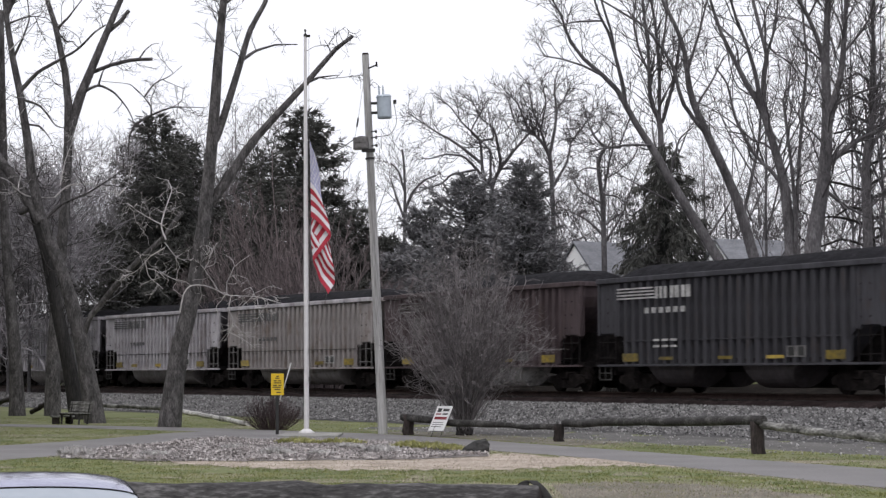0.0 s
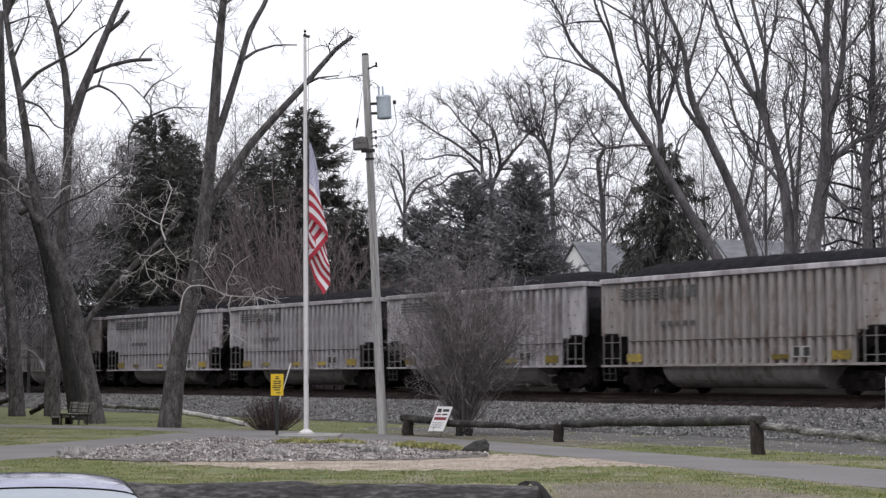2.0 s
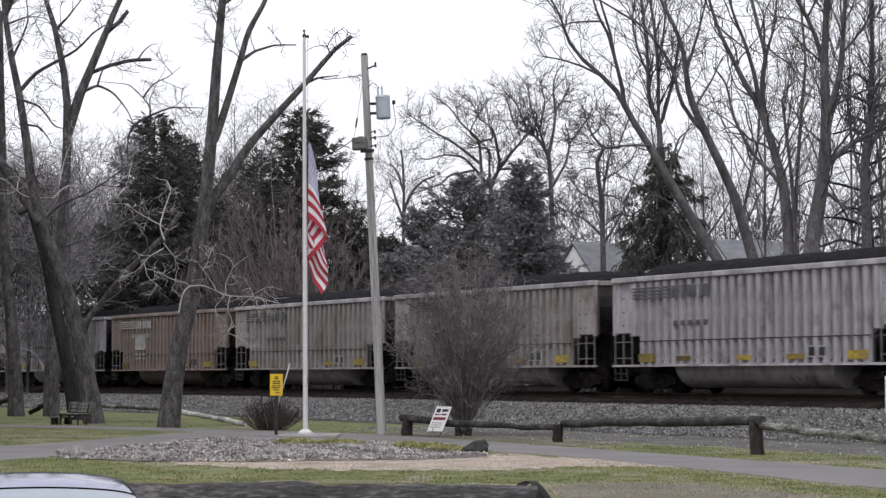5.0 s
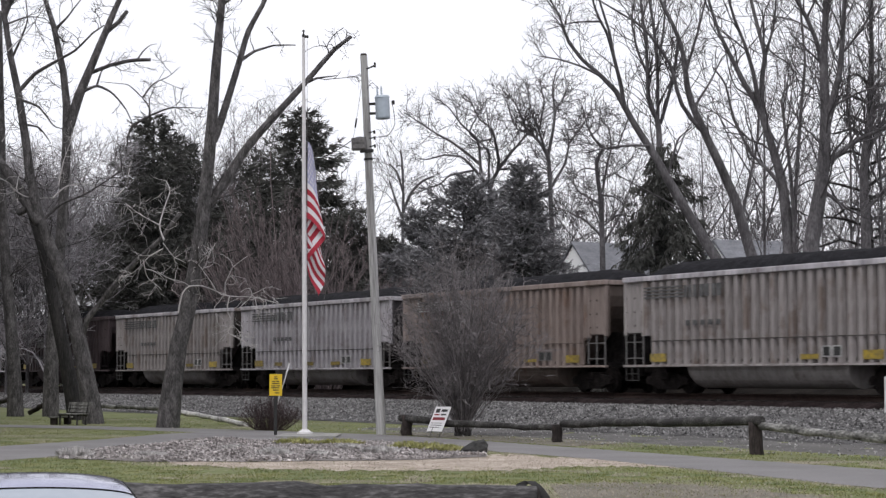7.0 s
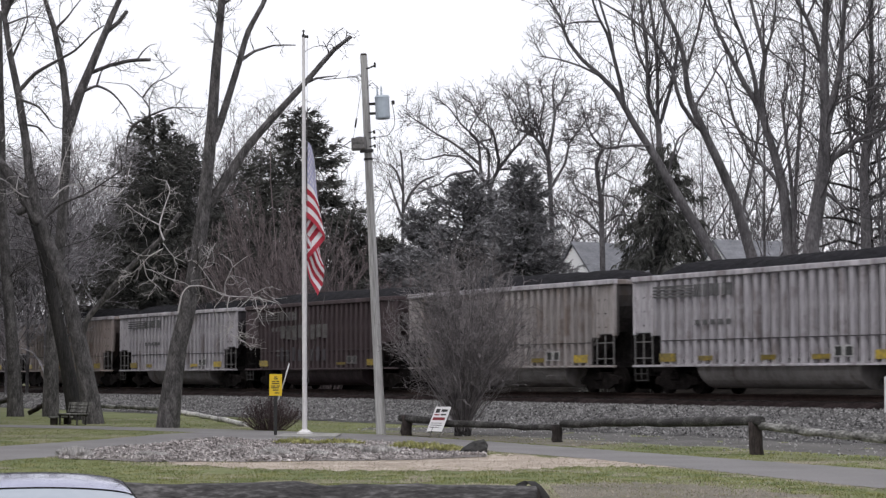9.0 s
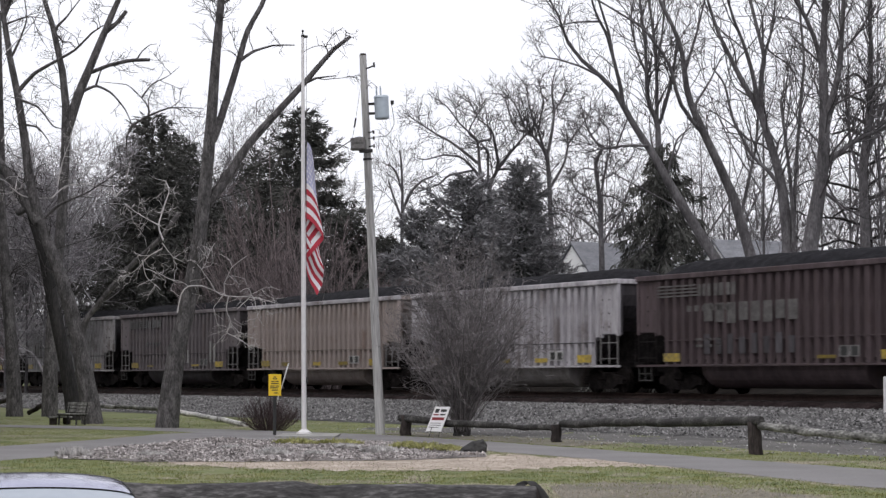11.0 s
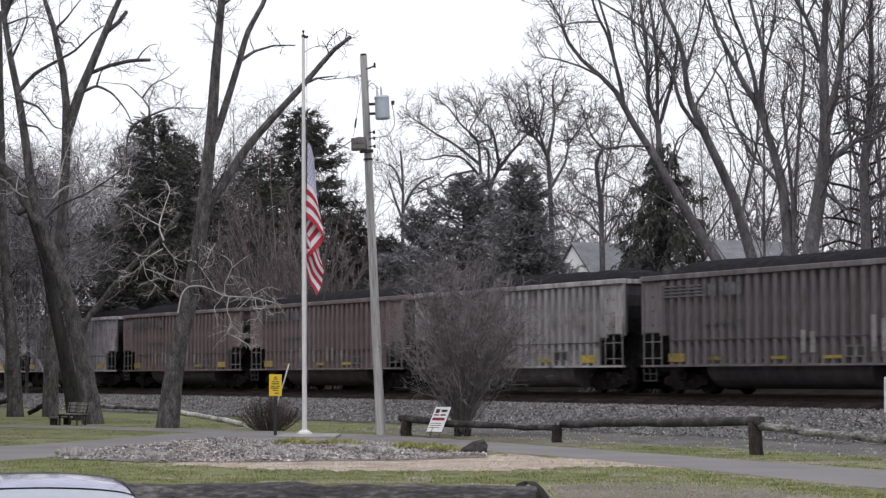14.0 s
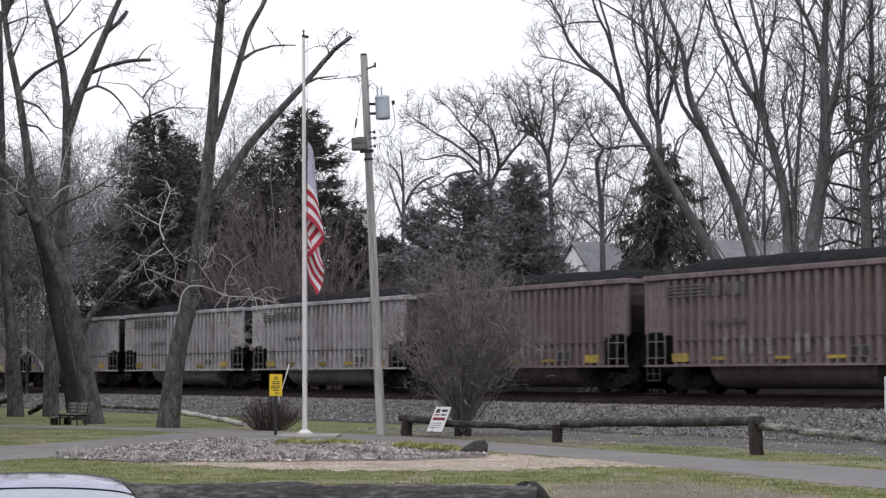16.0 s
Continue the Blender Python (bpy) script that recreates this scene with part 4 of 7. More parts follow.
    bl = (0.25 + 0.32 * ln[par] * (1 - t / 7.5)) * rng.uniform(0.5, 1.1, nb)
    # sprays along the branchlets
    k = 8
    q = np.repeat(np.arange(nb), k)
    w = rng.uniform(0.05, 1.0, nb * k)
    so = o[q] + d[q] * (bl[q] * w)[:, None]
    so[:, 2] -= 0.18 * bl[q] * w**2
    sd = d[q] * rng.uniform(0.6, 1.0, (nb * k, 1)) + rng.normal(0, 0.36, (nb * k, 3))
    sd[:, 2] -= 0.7 * sag
    sd /= np.linalg.norm(sd, axis=1, keepdims=True)
    L = rng.uniform(0.14, 0.38, (nb * k, 1)) * (0.75 + 0.02 * height)
    W = np.cross(sd, rng.normal(0, 1, (nb * k, 3)))
    W /= np.linalg.norm(W, axis=1, keepdims=True) + 1e-9
    thin = (w > 0.45)[:, None]
    L = np.where(thin, L * 1.25, L)
    W *= L * np.where(thin, rng.uniform(0.035, 0.075, (nb * k, 1)), rng.uniform(0.11, 0.19, (nb * k, 1)))
    m = so + sd * L * 0.5
    V = np.stack([so, m - W, so + sd * L, m + W], 1).reshape(-1, 3)
    tagged(link_mesh("crown", V, np.arange(len(V)).reshape(-1, 4), needles or NEEDLE, tree), kind="stuff")
    return tree


def shrub(label, at, height, width, stems, seed, twig, group="", levels=None, flare=1.0, name="shrub", base=0.25, rad=0.014, squat=0.45, cane=None, crook=0.012):
    """A many-stemmed bare shrub that fans out from its foot."""
    ob = empty(name, pose(*at), label, "shrub", group)
    rng = np.random.RandomState(seed)
    a = rng.uniform(0, 2 * math.pi, stems)
    r = np.sqrt(rng.uniform(0, 1, stems))
    h = height * (1 - squat * r**2) * rng.uniform(0.7, 1.0, stems)
    s = np.linspace(0, 1, 9)[None, :, None]
    d = np.stack([np.cos(a), np.sin(a), np.zeros(stems)], -1)[:, None]
    out = (base * r[:, None, None] + 0.5 * width * r[:, None, None] * (s ** (1.0 / flare))) * d
    P = out + np.array([0, 0, 1.0]) * (h[:, None, None] * s) + np.cumsum(rng.normal(0, crook * height / 4, (stems, 9, 3)) * np.minimum(1, s * 4), axis=1)
    P[:, 0, 2] = -0.05
    R = rng.uniform(0.7, 1.4, stems)[:, None] * rad * np.linspace(1, 0.35, 9)[None]
    v, f = tubes(P, R, 4)
    tagged(link_mesh("cane_mass", v, f, cane or twig, ob), kind="stuff")
    clothe([(p, q) for p, q in zip(P, R)], rng, levels, twig, ob)
    return ob
# the trees that stand out, limb by limb (metres from the foot of the trunk)

limbs = []
limbs.append(([(0.00, 0.00, -0.15), (0.24, 0.00, 2.01), (0.62, 0.00, 3.60), (0.99, 0.00, 6.16), (1.21, 0.00, 8.73), (1.33, 0.00, 10.50), (1.46, 0.00, 12.12), (1.58, 0.00, 14.06), (1.69, 0.00, 17.00), (1.83, 0.00, 19.95)], 0.286, 0.040))
limbs.append(([(1.46, 0.00, 12.02), (0.71, 0.28, 14.12), (-0.16, 0.59, 16.49), (-0.70, 0.85, 18.55)], 0.095, 0.032))
limbs.append(([(1.56, 0.00, 13.77), (2.63, 0.39, 15.46), (3.73, 0.87, 17.72)], 0.095, 0.032))
limbs.append(([(3.03, 0.08, 13.27), (3.59, 0.70, 15.53), (4.03, 1.26, 17.66)], 0.064, 0.024))
limbs.append(([(1.16, 0.00, 8.11), (1.28, 0.03, 8.17), (1.56, 0.22, 9.08), (1.92, 0.50, 10.41), (2.16, 0.68, 11.34), (2.61, 0.89, 12.27), (2.94, 1.15, 13.56)], 0.135, 0.056))
limbs.append(([(0.98, 0.00, 6.06), (0.92, 0.01, 6.08), (1.53, 0.31, 6.96), (2.16, 0.65, 8.03), (3.10, 1.06, 9.18), (3.75, 1.33, 9.94), (4.53, 1.66, 10.92), (5.05, 1.84, 11.36)], 0.191, 0.056))
limbs.append(([(1.93, 0.51, 10.44), (2.34, 0.66, 10.75), (2.86, 0.82, 10.95), (3.49, 1.00, 10.98)], 0.064, 0.040))
limbs.append(([(3.70, 1.33, 9.89), (4.11, 1.21, 10.06), (4.69, 1.05, 10.10)], 0.064, 0.032))
limbs.append(([(1.47, 0.00, 11.97), (1.81, -0.05, 12.17), (2.21, -0.11, 12.24)], 0.056, 0.024))
limbs.append(([(4.43, 1.63, 10.79), (4.37, 1.58, 10.99), (4.24, 1.51, 11.19)], 0.032, 0.016))
bare_tree("tall bare tree with a broken leaning limb beside the path", limbs, NEAR, 21, at=(-7.72, 60.00, 0.00), group="bare trees of the park")

limbs = []
limbs.append(([(0.02, 0.00, -0.15), (-0.13, 0.00, 0.86), (-0.29, 0.00, 1.72), (-0.47, 0.00, 2.58), (-0.67, 0.00, 3.45), (-0.96, 0.00, 4.31), (-1.28, 0.00, 5.18), (-1.65, 0.00, 6.05), (-1.93, 0.00, 7.09), (-2.08, 0.00, 7.96), (-2.30, 0.00, 9.54), (-2.47, 0.00, 10.32), (-2.71, 0.00, 11.46), (-2.90, 0.00, 12.69), (-3.02, 0.00, 14.10), (-3.26, 0.00, 16.58), (-3.47, 0.00, 19.24)], 0.294, 0.052))
limbs.append(([(-2.88, 0.00, 12.59), (-2.08, 0.35, 14.88), (-1.29, 0.69, 17.10), (-0.65, 0.99, 19.15)], 0.121, 0.035))
limbs.append(([(-3.01, 0.00, 14.00), (-4.47, 0.68, 16.73), (-5.51, 1.22, 19.03)], 0.104, 0.035))
limbs.append(([(-1.68, 0.00, 6.16), (-2.12, 0.10, 6.79), (-2.68, 0.24, 7.60), (-3.05, 0.32, 8.08), (-3.61, 0.45, 8.89), (-4.18, 0.59, 9.79)], 0.208, 0.104))
limbs.append(([(-1.82, 0.00, 6.68), (-2.25, 0.11, 6.54), (-2.42, 0.16, 6.46)], 0.121, 0.104))
limbs.append(([(-2.43, 0.00, 10.16), (-1.84, -0.21, 10.73), (-1.12, -0.41, 11.09), (-0.57, -0.57, 11.38), (-0.03, -0.75, 11.87), (0.35, -0.87, 12.11)], 0.086, 0.052))
limbs.append(([(-1.69, 0.00, 6.18), (-1.57, -0.03, 6.25), (-1.03, -0.16, 6.70), (-0.31, -0.31, 6.98), (0.40, -0.46, 7.40), (0.97, -0.59, 7.77)], 0.078, 0.035))
limbs.append(([(-0.48, 0.00, 2.59), (-0.35, -0.03, 2.72), (-0.20, -0.12, 3.17), (0.08, -0.20, 3.53), (0.58, -0.33, 4.13), (1.29, -0.52, 4.89), (2.03, -0.69, 5.52), (2.7, -0.8, 6.4)], 0.1, 0.072))
limbs.append(([(-2.39, 0.00, 9.96), (-1.75, -0.18, 9.69), (-1.27, -0.37, 9.11), (-0.96, -0.46, 8.99)], 0.052, 0.035))
limbs.append(([(-2.65, 0.00, 11.18), (-2.33, -0.17, 11.79), (-2.10, -0.33, 12.37), (-2.14, -0.52, 13.13)], 0.052, 0.035))
limbs.append(([(-2.83, 0.00, 12.28), (-2.19, 0.15, 12.54), (-1.65, 0.26, 12.51)], 0.043, 0.026))
limbs.append(([(-2.25, 0.00, 9.18), (-1.76, -0.10, 9.07), (-1.48, -0.18, 8.76), (-1.35, -0.23, 8.55)], 0.043, 0.026))
bare_tree("leaning bare tree with a sawn limb beside the bench", limbs, NEAR_TALL, 22, at=(-10.64, 65.20, 0.00), group="bare trees of the park")

limbs = []
limbs.append(([(-0.02, 0.00, -0.15), (-0.02, 0.00, 1.78), (0.06, 0.00, 3.63), (0.19, 0.00, 5.48), (0.33, 0.00, 7.34), (0.42, 0.00, 8.99), (0.46, 0.00, 10.45), (0.40, 0.00, 12.11), (0.19, 0.00, 13.05), (0.01, 0.00, 13.99), (-0.29, 0.00, 14.93), (-0.55, 0.00, 15.66), (-0.85, 0.00, 16.92), (-1.30, 0.00, 19.86), (-1.54, 0.00, 22.61)], 0.267, 0.041))
limbs.append(([(0.46, 0.00, 10.32), (0.81, 0.32, 11.69), (1.17, 0.56, 12.71), (1.63, 0.87, 14.02), (2.02, 1.13, 15.13), (2.33, 1.31, 15.90), (2.66, 1.57, 17.02), (3.18, 2.20, 19.95), (3.72, 2.84, 22.94)], 0.206, 0.041))
limbs.append(([(2.60, 1.54, 16.83), (1.69, 2.18, 19.51), (1.36, 2.80, 22.28)], 0.082, 0.031))
limbs.append(([(1.14, 0.56, 12.64), (1.28, 0.55, 12.65), (2.02, 0.44, 12.91), (2.87, 0.33, 13.06), (3.46, 0.26, 13.07)], 0.082, 0.062))
limbs.append(([(1.68, 0.92, 14.16), (2.12, 1.10, 14.59), (2.43, 1.25, 15.04)], 0.092, 0.072))
limbs.append(([(-0.03, 0.00, 14.11), (0.45, -0.16, 14.59), (1.01, -0.37, 15.22)], 0.072, 0.041))
limbs.append(([(0.85, 0.37, 11.83), (1.48, 0.26, 12.10), (2.08, 0.16, 11.82), (2.62, 0.03, 11.18), (2.91, -0.08, 10.54)], 0.072, 0.041))
limbs.append(([(2.89, -0.08, 10.60), (3.48, -0.21, 10.94), (4.22, -0.36, 11.21), (4.75, -0.46, 11.22), (5.53, -0.61, 11.16)], 0.062, 0.031))
limbs.append(([(2.89, -0.10, 10.60), (2.68, -0.01, 10.18), (2.64, 0.11, 9.52)], 0.062, 0.041))
limbs.append(([(2.89, -0.08, 10.59), (3.34, -0.18, 10.47), (3.59, -0.23, 10.34)], 0.051, 0.031))
limbs.append(([(3.51, -0.23, 10.95), (3.48, -0.19, 11.25), (3.20, -0.13, 11.64), (2.94, -0.08, 11.89)], 0.051, 0.031))
limbs.append(([(3.22, -0.13, 11.60), (3.63, -0.31, 12.07), (4.23, -0.49, 12.35), (4.66, -0.65, 12.68)], 0.041, 0.021))
limbs.append(([(3.07, -0.10, 11.77), (2.66, -0.25, 12.08), (1.73, -0.53, 12.14)], 0.031, 0.021))
limbs.append(([(1.49, 0.25, 12.10), (1.66, 0.15, 12.55), (1.83, 0.09, 12.79)], 0.051, 0.031))
limbs.append(([(2.95, 0.32, 13.06), (3.17, 0.41, 13.42), (3.43, 0.49, 13.65), (3.67, 0.55, 13.70)], 0.041, 0.021))
limbs.append(([(-0.01, 0.00, 14.04), (0.30, 0.12, 13.73), (0.56, 0.18, 13.70), (0.76, 0.28, 13.40)], 0.041, 0.021))
bare_tree("forked bare tree with broken stubs in the park", limbs, NEAR, 23, at=(-14.18, 77.50, 0.00), group="bare trees of the park")

limbs = []
limbs.append(([(0.00, 0.00, -0.15), (-0.08, 0.00, 1.78), (-0.25, 0.00, 3.63), (-0.46, 0.00, 5.89), (-0.61, 0.00, 7.96), (-0.64, 0.00, 10.03), (-0.71, 0.00, 12.11), (-0.78, 0.00, 14.82)], 0.277, 0.103))
limbs.append(([(-0.62, 0.00, 8.25), (-0.86, -0.32, 9.79), (-1.22, -0.65, 11.40)], 0.123, 0.082))
bare_tree("slim bare tree at the edge of the park", limbs, NEAR, 24, at=(-15.47, 77.50, 0.00), group="bare trees of the park")

limbs = []
limbs.append(([(0.00, 0.00, -0.15), (-0.34, 0.00, 1.75), (-0.55, 0.00, 2.69), (-0.77, 0.00, 3.63), (-0.95, 0.00, 4.57), (-1.15, 0.00, 5.52), (-1.43, 0.00, 6.46), (-1.70, 0.00, 7.41)], 0.254, 0.169))
# darker bark paints this trunk as shaded behind the lit leaning tree
bare_tree("bare leaning trunk behind the park bench", limbs, NEAR[:1], 25, at=(-12.13, 71.00, 0.00), bark=BARK_DARK, group="bare trees of the park")

limbs = []
limbs.append(([(1.19, 0.00, 1.79), (-0.29, 0.00, 6.24), (-1.72, 0.00, 8.37), (-2.21, 0.00, 9.38), (-2.76, 0.00, 10.28), (-3.21, 0.00, 10.96), (-3.72, 0.00, 11.86), (-4.09, 0.00, 12.53), (-4.76, 0.00, 13.21), (-5.66, 0.00, 14.00), (-6.10, 0.00, 14.79), (-6.21, 0.00, 15.36), (-6.66, 0.00, 16.15), (-7.00, 0.00, 16.83)], 0.219, 0.025))
limbs.append(([(-3.75, 0.00, 11.91), (-3.89, -0.20, 12.73), (-4.17, -0.45, 13.71), (-4.47, -0.70, 14.68), (-4.82, -0.88, 15.32), (-5.05, -1.05, 15.96), (-5.29, -1.32, 17.03)], 0.091, 0.033))
limbs.append(([(-4.13, -0.43, 13.55), (-4.35, -0.57, 14.70), (-4.76, -0.75, 16.02), (-4.92, -0.86, 16.90)], 0.063, 0.033))
limbs.append(([(-4.66, 0.00, 13.10), (-5.45, -0.23, 13.45), (-6.36, -0.47, 13.70), (-7.04, -0.65, 13.79)], 0.055, 0.025))
limbs.append(([(-2.04, 0.00, 9.03), (-1.68, -0.37, 10.46), (-1.14, -0.57, 11.00)], 0.055, 0.025))
limbs.append(([(-4.73, -0.85, 15.15), (-5.70, -0.67, 15.13), (-6.80, -0.46, 14.90)], 0.046, 0.017))
limbs.append(([(-1.40, 0.00, 7.90), (-1.55, -0.03, 7.81), (-2.58, -0.25, 8.35), (-4.27, -0.62, 9.21)], 0.055, 0.025))
bare_tree("tall leaning bare tree beyond the railway", limbs, LIGHT, 31, at=(10.96, 84.00, 0.25), group="bare trees beyond the railway")

limbs = []
limbs.append(([(1.08, 0.00, 1.79), (-0.29, 0.00, 6.24), (-0.81, 0.00, 8.15), (-1.66, 0.00, 10.06), (-2.19, 0.00, 11.18), (-2.63, 0.00, 12.31), (-2.76, 0.00, 13.21), (-2.89, 0.00, 14.23), (-3.29, 0.00, 15.25), (-3.84, 0.00, 16.38), (-4.17, 0.00, 17.29)], 0.237, 0.050))
limbs.append(([(-0.63, 0.00, 7.50), (-0.54, 0.03, 7.61), (-0.15, 0.32, 9.19), (0.12, 0.53, 10.34), (0.29, 0.80, 11.85)], 0.082, 0.050))
limbs.append(([(-2.09, 0.00, 10.97), (-2.27, -0.05, 11.06), (-3.01, -0.37, 12.03), (-3.38, -0.72, 13.33), (-3.95, -0.99, 14.18), (-4.53, -1.22, 14.82), (-5.21, -1.42, 15.23), (-6.33, -1.76, 15.84)], 0.109, 0.033))
limbs.append(([(-2.76, 0.00, 13.25), (-2.32, -0.38, 14.73), (-2.02, -0.70, 16.03)], 0.063, 0.033))
limbs.append(([(-2.44, 0.00, 11.81), (-1.69, 0.32, 13.03), (-1.20, 0.55, 13.97)], 0.055, 0.025))
limbs.append(([(-4.23, -0.18, 10.31), (-5.14, -0.36, 10.29), (-5.93, -0.52, 10.18), (-6.72, -0.68, 9.98)], 0.055, 0.025))
bare_tree("tall leaning bare tree beyond the railway", limbs, LIGHT, 32, at=(12.41, 84.00, 0.25), group="bare trees beyond the railway")

limbs = []
limbs.append(([(0.03, 0.00, 1.76), (-0.08, 0.00, 6.00), (-0.27, 0.00, 8.13), (-0.43, 0.00, 8.99), (-0.74, 0.00, 10.06), (-1.16, 0.00, 11.35), (-1.69, 0.00, 12.21), (-2.11, 0.00, 13.07), (-2.63, 0.00, 14.14), (-3.05, 0.00, 15.44), (-3.26, 0.00, 16.30)], 0.244, 0.040))
limbs.append(([(-1.09, 0.00, 11.13), (-1.42, -0.38, 12.58), (-1.77, -0.66, 13.61), (-2.22, -0.95, 14.63), (-2.57, -1.23, 15.64)], 0.095, 0.040))
limbs.append(([(-1.07, 0.00, 11.01), (-1.01, 0.24, 12.45), (-0.87, 0.38, 13.34), (-1.05, 0.53, 14.23), (-1.33, 0.75, 15.57), (-1.41, 0.90, 16.47)], 0.114, 0.055))
limbs.append(([(-0.30, 0.00, 8.30), (-0.83, 0.20, 9.01), (-1.43, 0.41, 9.67), (-2.02, 0.74, 11.01), (-2.29, 1.04, 12.35), (-2.72, 1.22, 13.03)], 0.087, 0.032))
limbs.append(([(-0.05, 0.00, 4.62), (0.07, -0.02, 4.72), (0.09, -0.31, 6.83), (-0.11, -0.60, 8.93), (-0.34, -0.83, 10.60), (-0.48, -0.96, 11.54)], 0.104, 0.048))
limbs.append(([(0.08, -0.25, 6.33), (0.27, 0.13, 9.22), (0.53, 0.47, 11.84), (0.68, 0.64, 13.16), (0.62, 0.84, 14.71), (0.55, 1.01, 16.06)], 0.079, 0.040))
limbs.append(([(-0.88, 0.40, 13.38), (-0.56, 0.24, 14.40), (-0.47, 0.08, 15.45), (-0.54, -0.04, 16.30)], 0.052, 0.032))
limbs.append(([(-1.01, 0.50, 14.01), (-0.51, 0.64, 13.49), (0.16, 0.80, 13.08), (0.50, 0.94, 12.44)], 0.043, 0.023))
bare_tree("many-stemmed bare tree beyond the railway", limbs, FINE, 33, at=(13.13, 80.00, 0.25), group="bare trees beyond the railway")

limbs = []
limbs.append(([(-0.24, 0.00, 1.74), (0.03, 0.00, 5.88), (0.36, 0.00, 7.75), (0.56, 0.00, 9.42), (0.62, 0.00, 10.88), (0.57, 0.00, 12.56), (0.63, 0.00, 13.82), (0.68, 0.00, 15.08), (0.80, 0.00, 16.35)], 0.339, 0.085))
limbs.append(([(0.60, 0.00, 10.46), (0.92, -0.23, 11.58), (1.10, -0.40, 12.40), (1.17, -0.67, 13.71), (1.20, -0.91, 14.92), (1.25, -1.12, 15.92)], 0.153, 0.062))
limbs.append(([(0.38, 0.00, 7.96), (0.33, 0.04, 8.17), (0.81, 0.24, 9.13), (1.91, 0.50, 9.96), (2.97, 0.71, 10.44), (4.33, 0.97, 10.90)], 0.136, 0.070))
limbs.append(([(0.58, 0.00, 12.46), (0.25, -0.23, 13.57), (-0.19, -0.42, 14.48), (-0.51, -0.54, 14.98), (-0.84, -0.68, 15.59)], 0.101, 0.047))
limbs.append(([(0.33, 0.06, 8.18), (1.23, 0.35, 7.53), (2.11, 0.60, 7.07)], 0.093, 0.031))
limbs.append(([(1.13, -0.54, 13.00), (1.72, -0.70, 13.70), (2.35, -0.93, 14.75)], 0.051, 0.031))
limbs.append(([(0.78, -0.14, 11.09), (1.74, -0.46, 11.55), (2.82, -0.79, 11.86)], 0.051, 0.031))
limbs.append(([(-0.12, -0.40, 14.34), (0.12, -0.49, 14.78), (0.35, -0.60, 15.39)], 0.051, 0.031))
bare_tree("thick-trunked bare tree beyond the railway", limbs, FINE, 34, at=(13.49, 78.00, 0.25), group="bare trees beyond the railway")

limbs = []
limbs.append(([(0.07, 0.00, 1.82), (-0.01, 0.00, 7.10), (-0.07, 0.00, 9.77), (0.09, 0.00, 11.19), (0.24, 0.00, 12.37), (0.34, 0.00, 14.49), (0.25, 0.00, 16.87)], 0.245, 0.070))
limbs.append(([(-0.05, 0.00, 8.89), (-0.47, 0.29, 10.75), (-0.63, 0.58, 12.68), (-0.45, 0.80, 14.14)], 0.077, 0.035))
limbs.append(([(-0.03, 0.00, 10.11), (0.99, 0.47, 12.19), (1.82, 0.89, 14.15)], 0.086, 0.035))
bare_tree("bare tree at the end of the clearing beyond the railway", limbs, FINE, 35, at=(17.55, 88.00, 0.25), group="bare trees beyond the railway")

limbs = []
limbs.append(([(-0.03, 0.00, 1.89), (0.01, 0.00, 7.61), (0.03, 0.00, 11.80), (-0.04, 0.00, 12.98), (-0.43, 0.00, 13.90), (-0.50, 0.00, 15.22), (-0.54, 0.00, 16.54), (-0.79, 0.00, 18.65), (-0.92, 0.00, 19.71)], 0.181, 0.049))
limbs.append(([(-0.03, 0.00, 12.78), (0.02, 0.43, 15.02), (-0.06, 0.84, 17.20), (-0.28, 1.16, 18.86), (-0.32, 1.31, 19.69)], 0.086, 0.049))
limbs.append(([(-0.02, 0.04, 12.90), (0.12, 0.02, 12.99), (0.47, -0.17, 14.28), (0.72, -0.34, 15.43), (0.84, -0.55, 16.98), (0.10, -0.76, 18.25), (-0.09, -0.91, 19.28)], 0.096, 0.049))
limbs.append(([(-0.49, 0.00, 15.16), (-0.91, 0.28, 16.32), (-1.14, 0.60, 17.70), (-0.97, 0.91, 19.08)], 0.064, 0.039))
limbs.append(([(-0.00, 0.55, 15.61), (0.35, 0.94, 17.22), (0.48, 1.32, 18.89)], 0.064, 0.039))
bare_tree("upright bare tree behind the spruce", limbs, FINE, 36, at=(10.00, 98.00, 0.25), group="bare trees beyond the railway")

limbs = []
limbs.append(([(-0.01, 0.00, 1.19), (0.00, 0.00, 9.15), (-0.03, 0.00, 11.65), (-0.06, 0.00, 12.31), (0.44, 0.00, 13.32), (0.21, 0.00, 14.82), (-0.06, 0.00, 15.66), (-0.72, 0.00, 16.16), (-1.22, 0.00, 17.17)], 0.239, 0.036))
limbs.append(([(-0.05, 0.00, 12.03), (-0.73, -0.16, 12.80), (-1.06, -0.25, 13.19), (-1.73, -0.39, 13.78), (-2.72, -0.55, 13.93), (-3.72, -0.71, 13.68), (-4.31, -0.81, 13.73)], 0.146, 0.036))
limbs.append(([(-0.65, -0.16, 12.71), (-0.73, -0.57, 14.09), (-0.90, -0.81, 14.90), (-1.90, -1.21, 15.85), (-2.56, -1.51, 16.64), (-3.22, -1.75, 17.11)], 0.119, 0.036))
limbs.append(([(-0.69, -0.41, 13.42), (-1.89, -0.10, 14.41), (-2.72, 0.10, 15.00), (-3.56, 0.28, 15.46), (-4.39, 0.48, 16.05), (-5.13, 0.66, 16.58)], 0.119, 0.036))
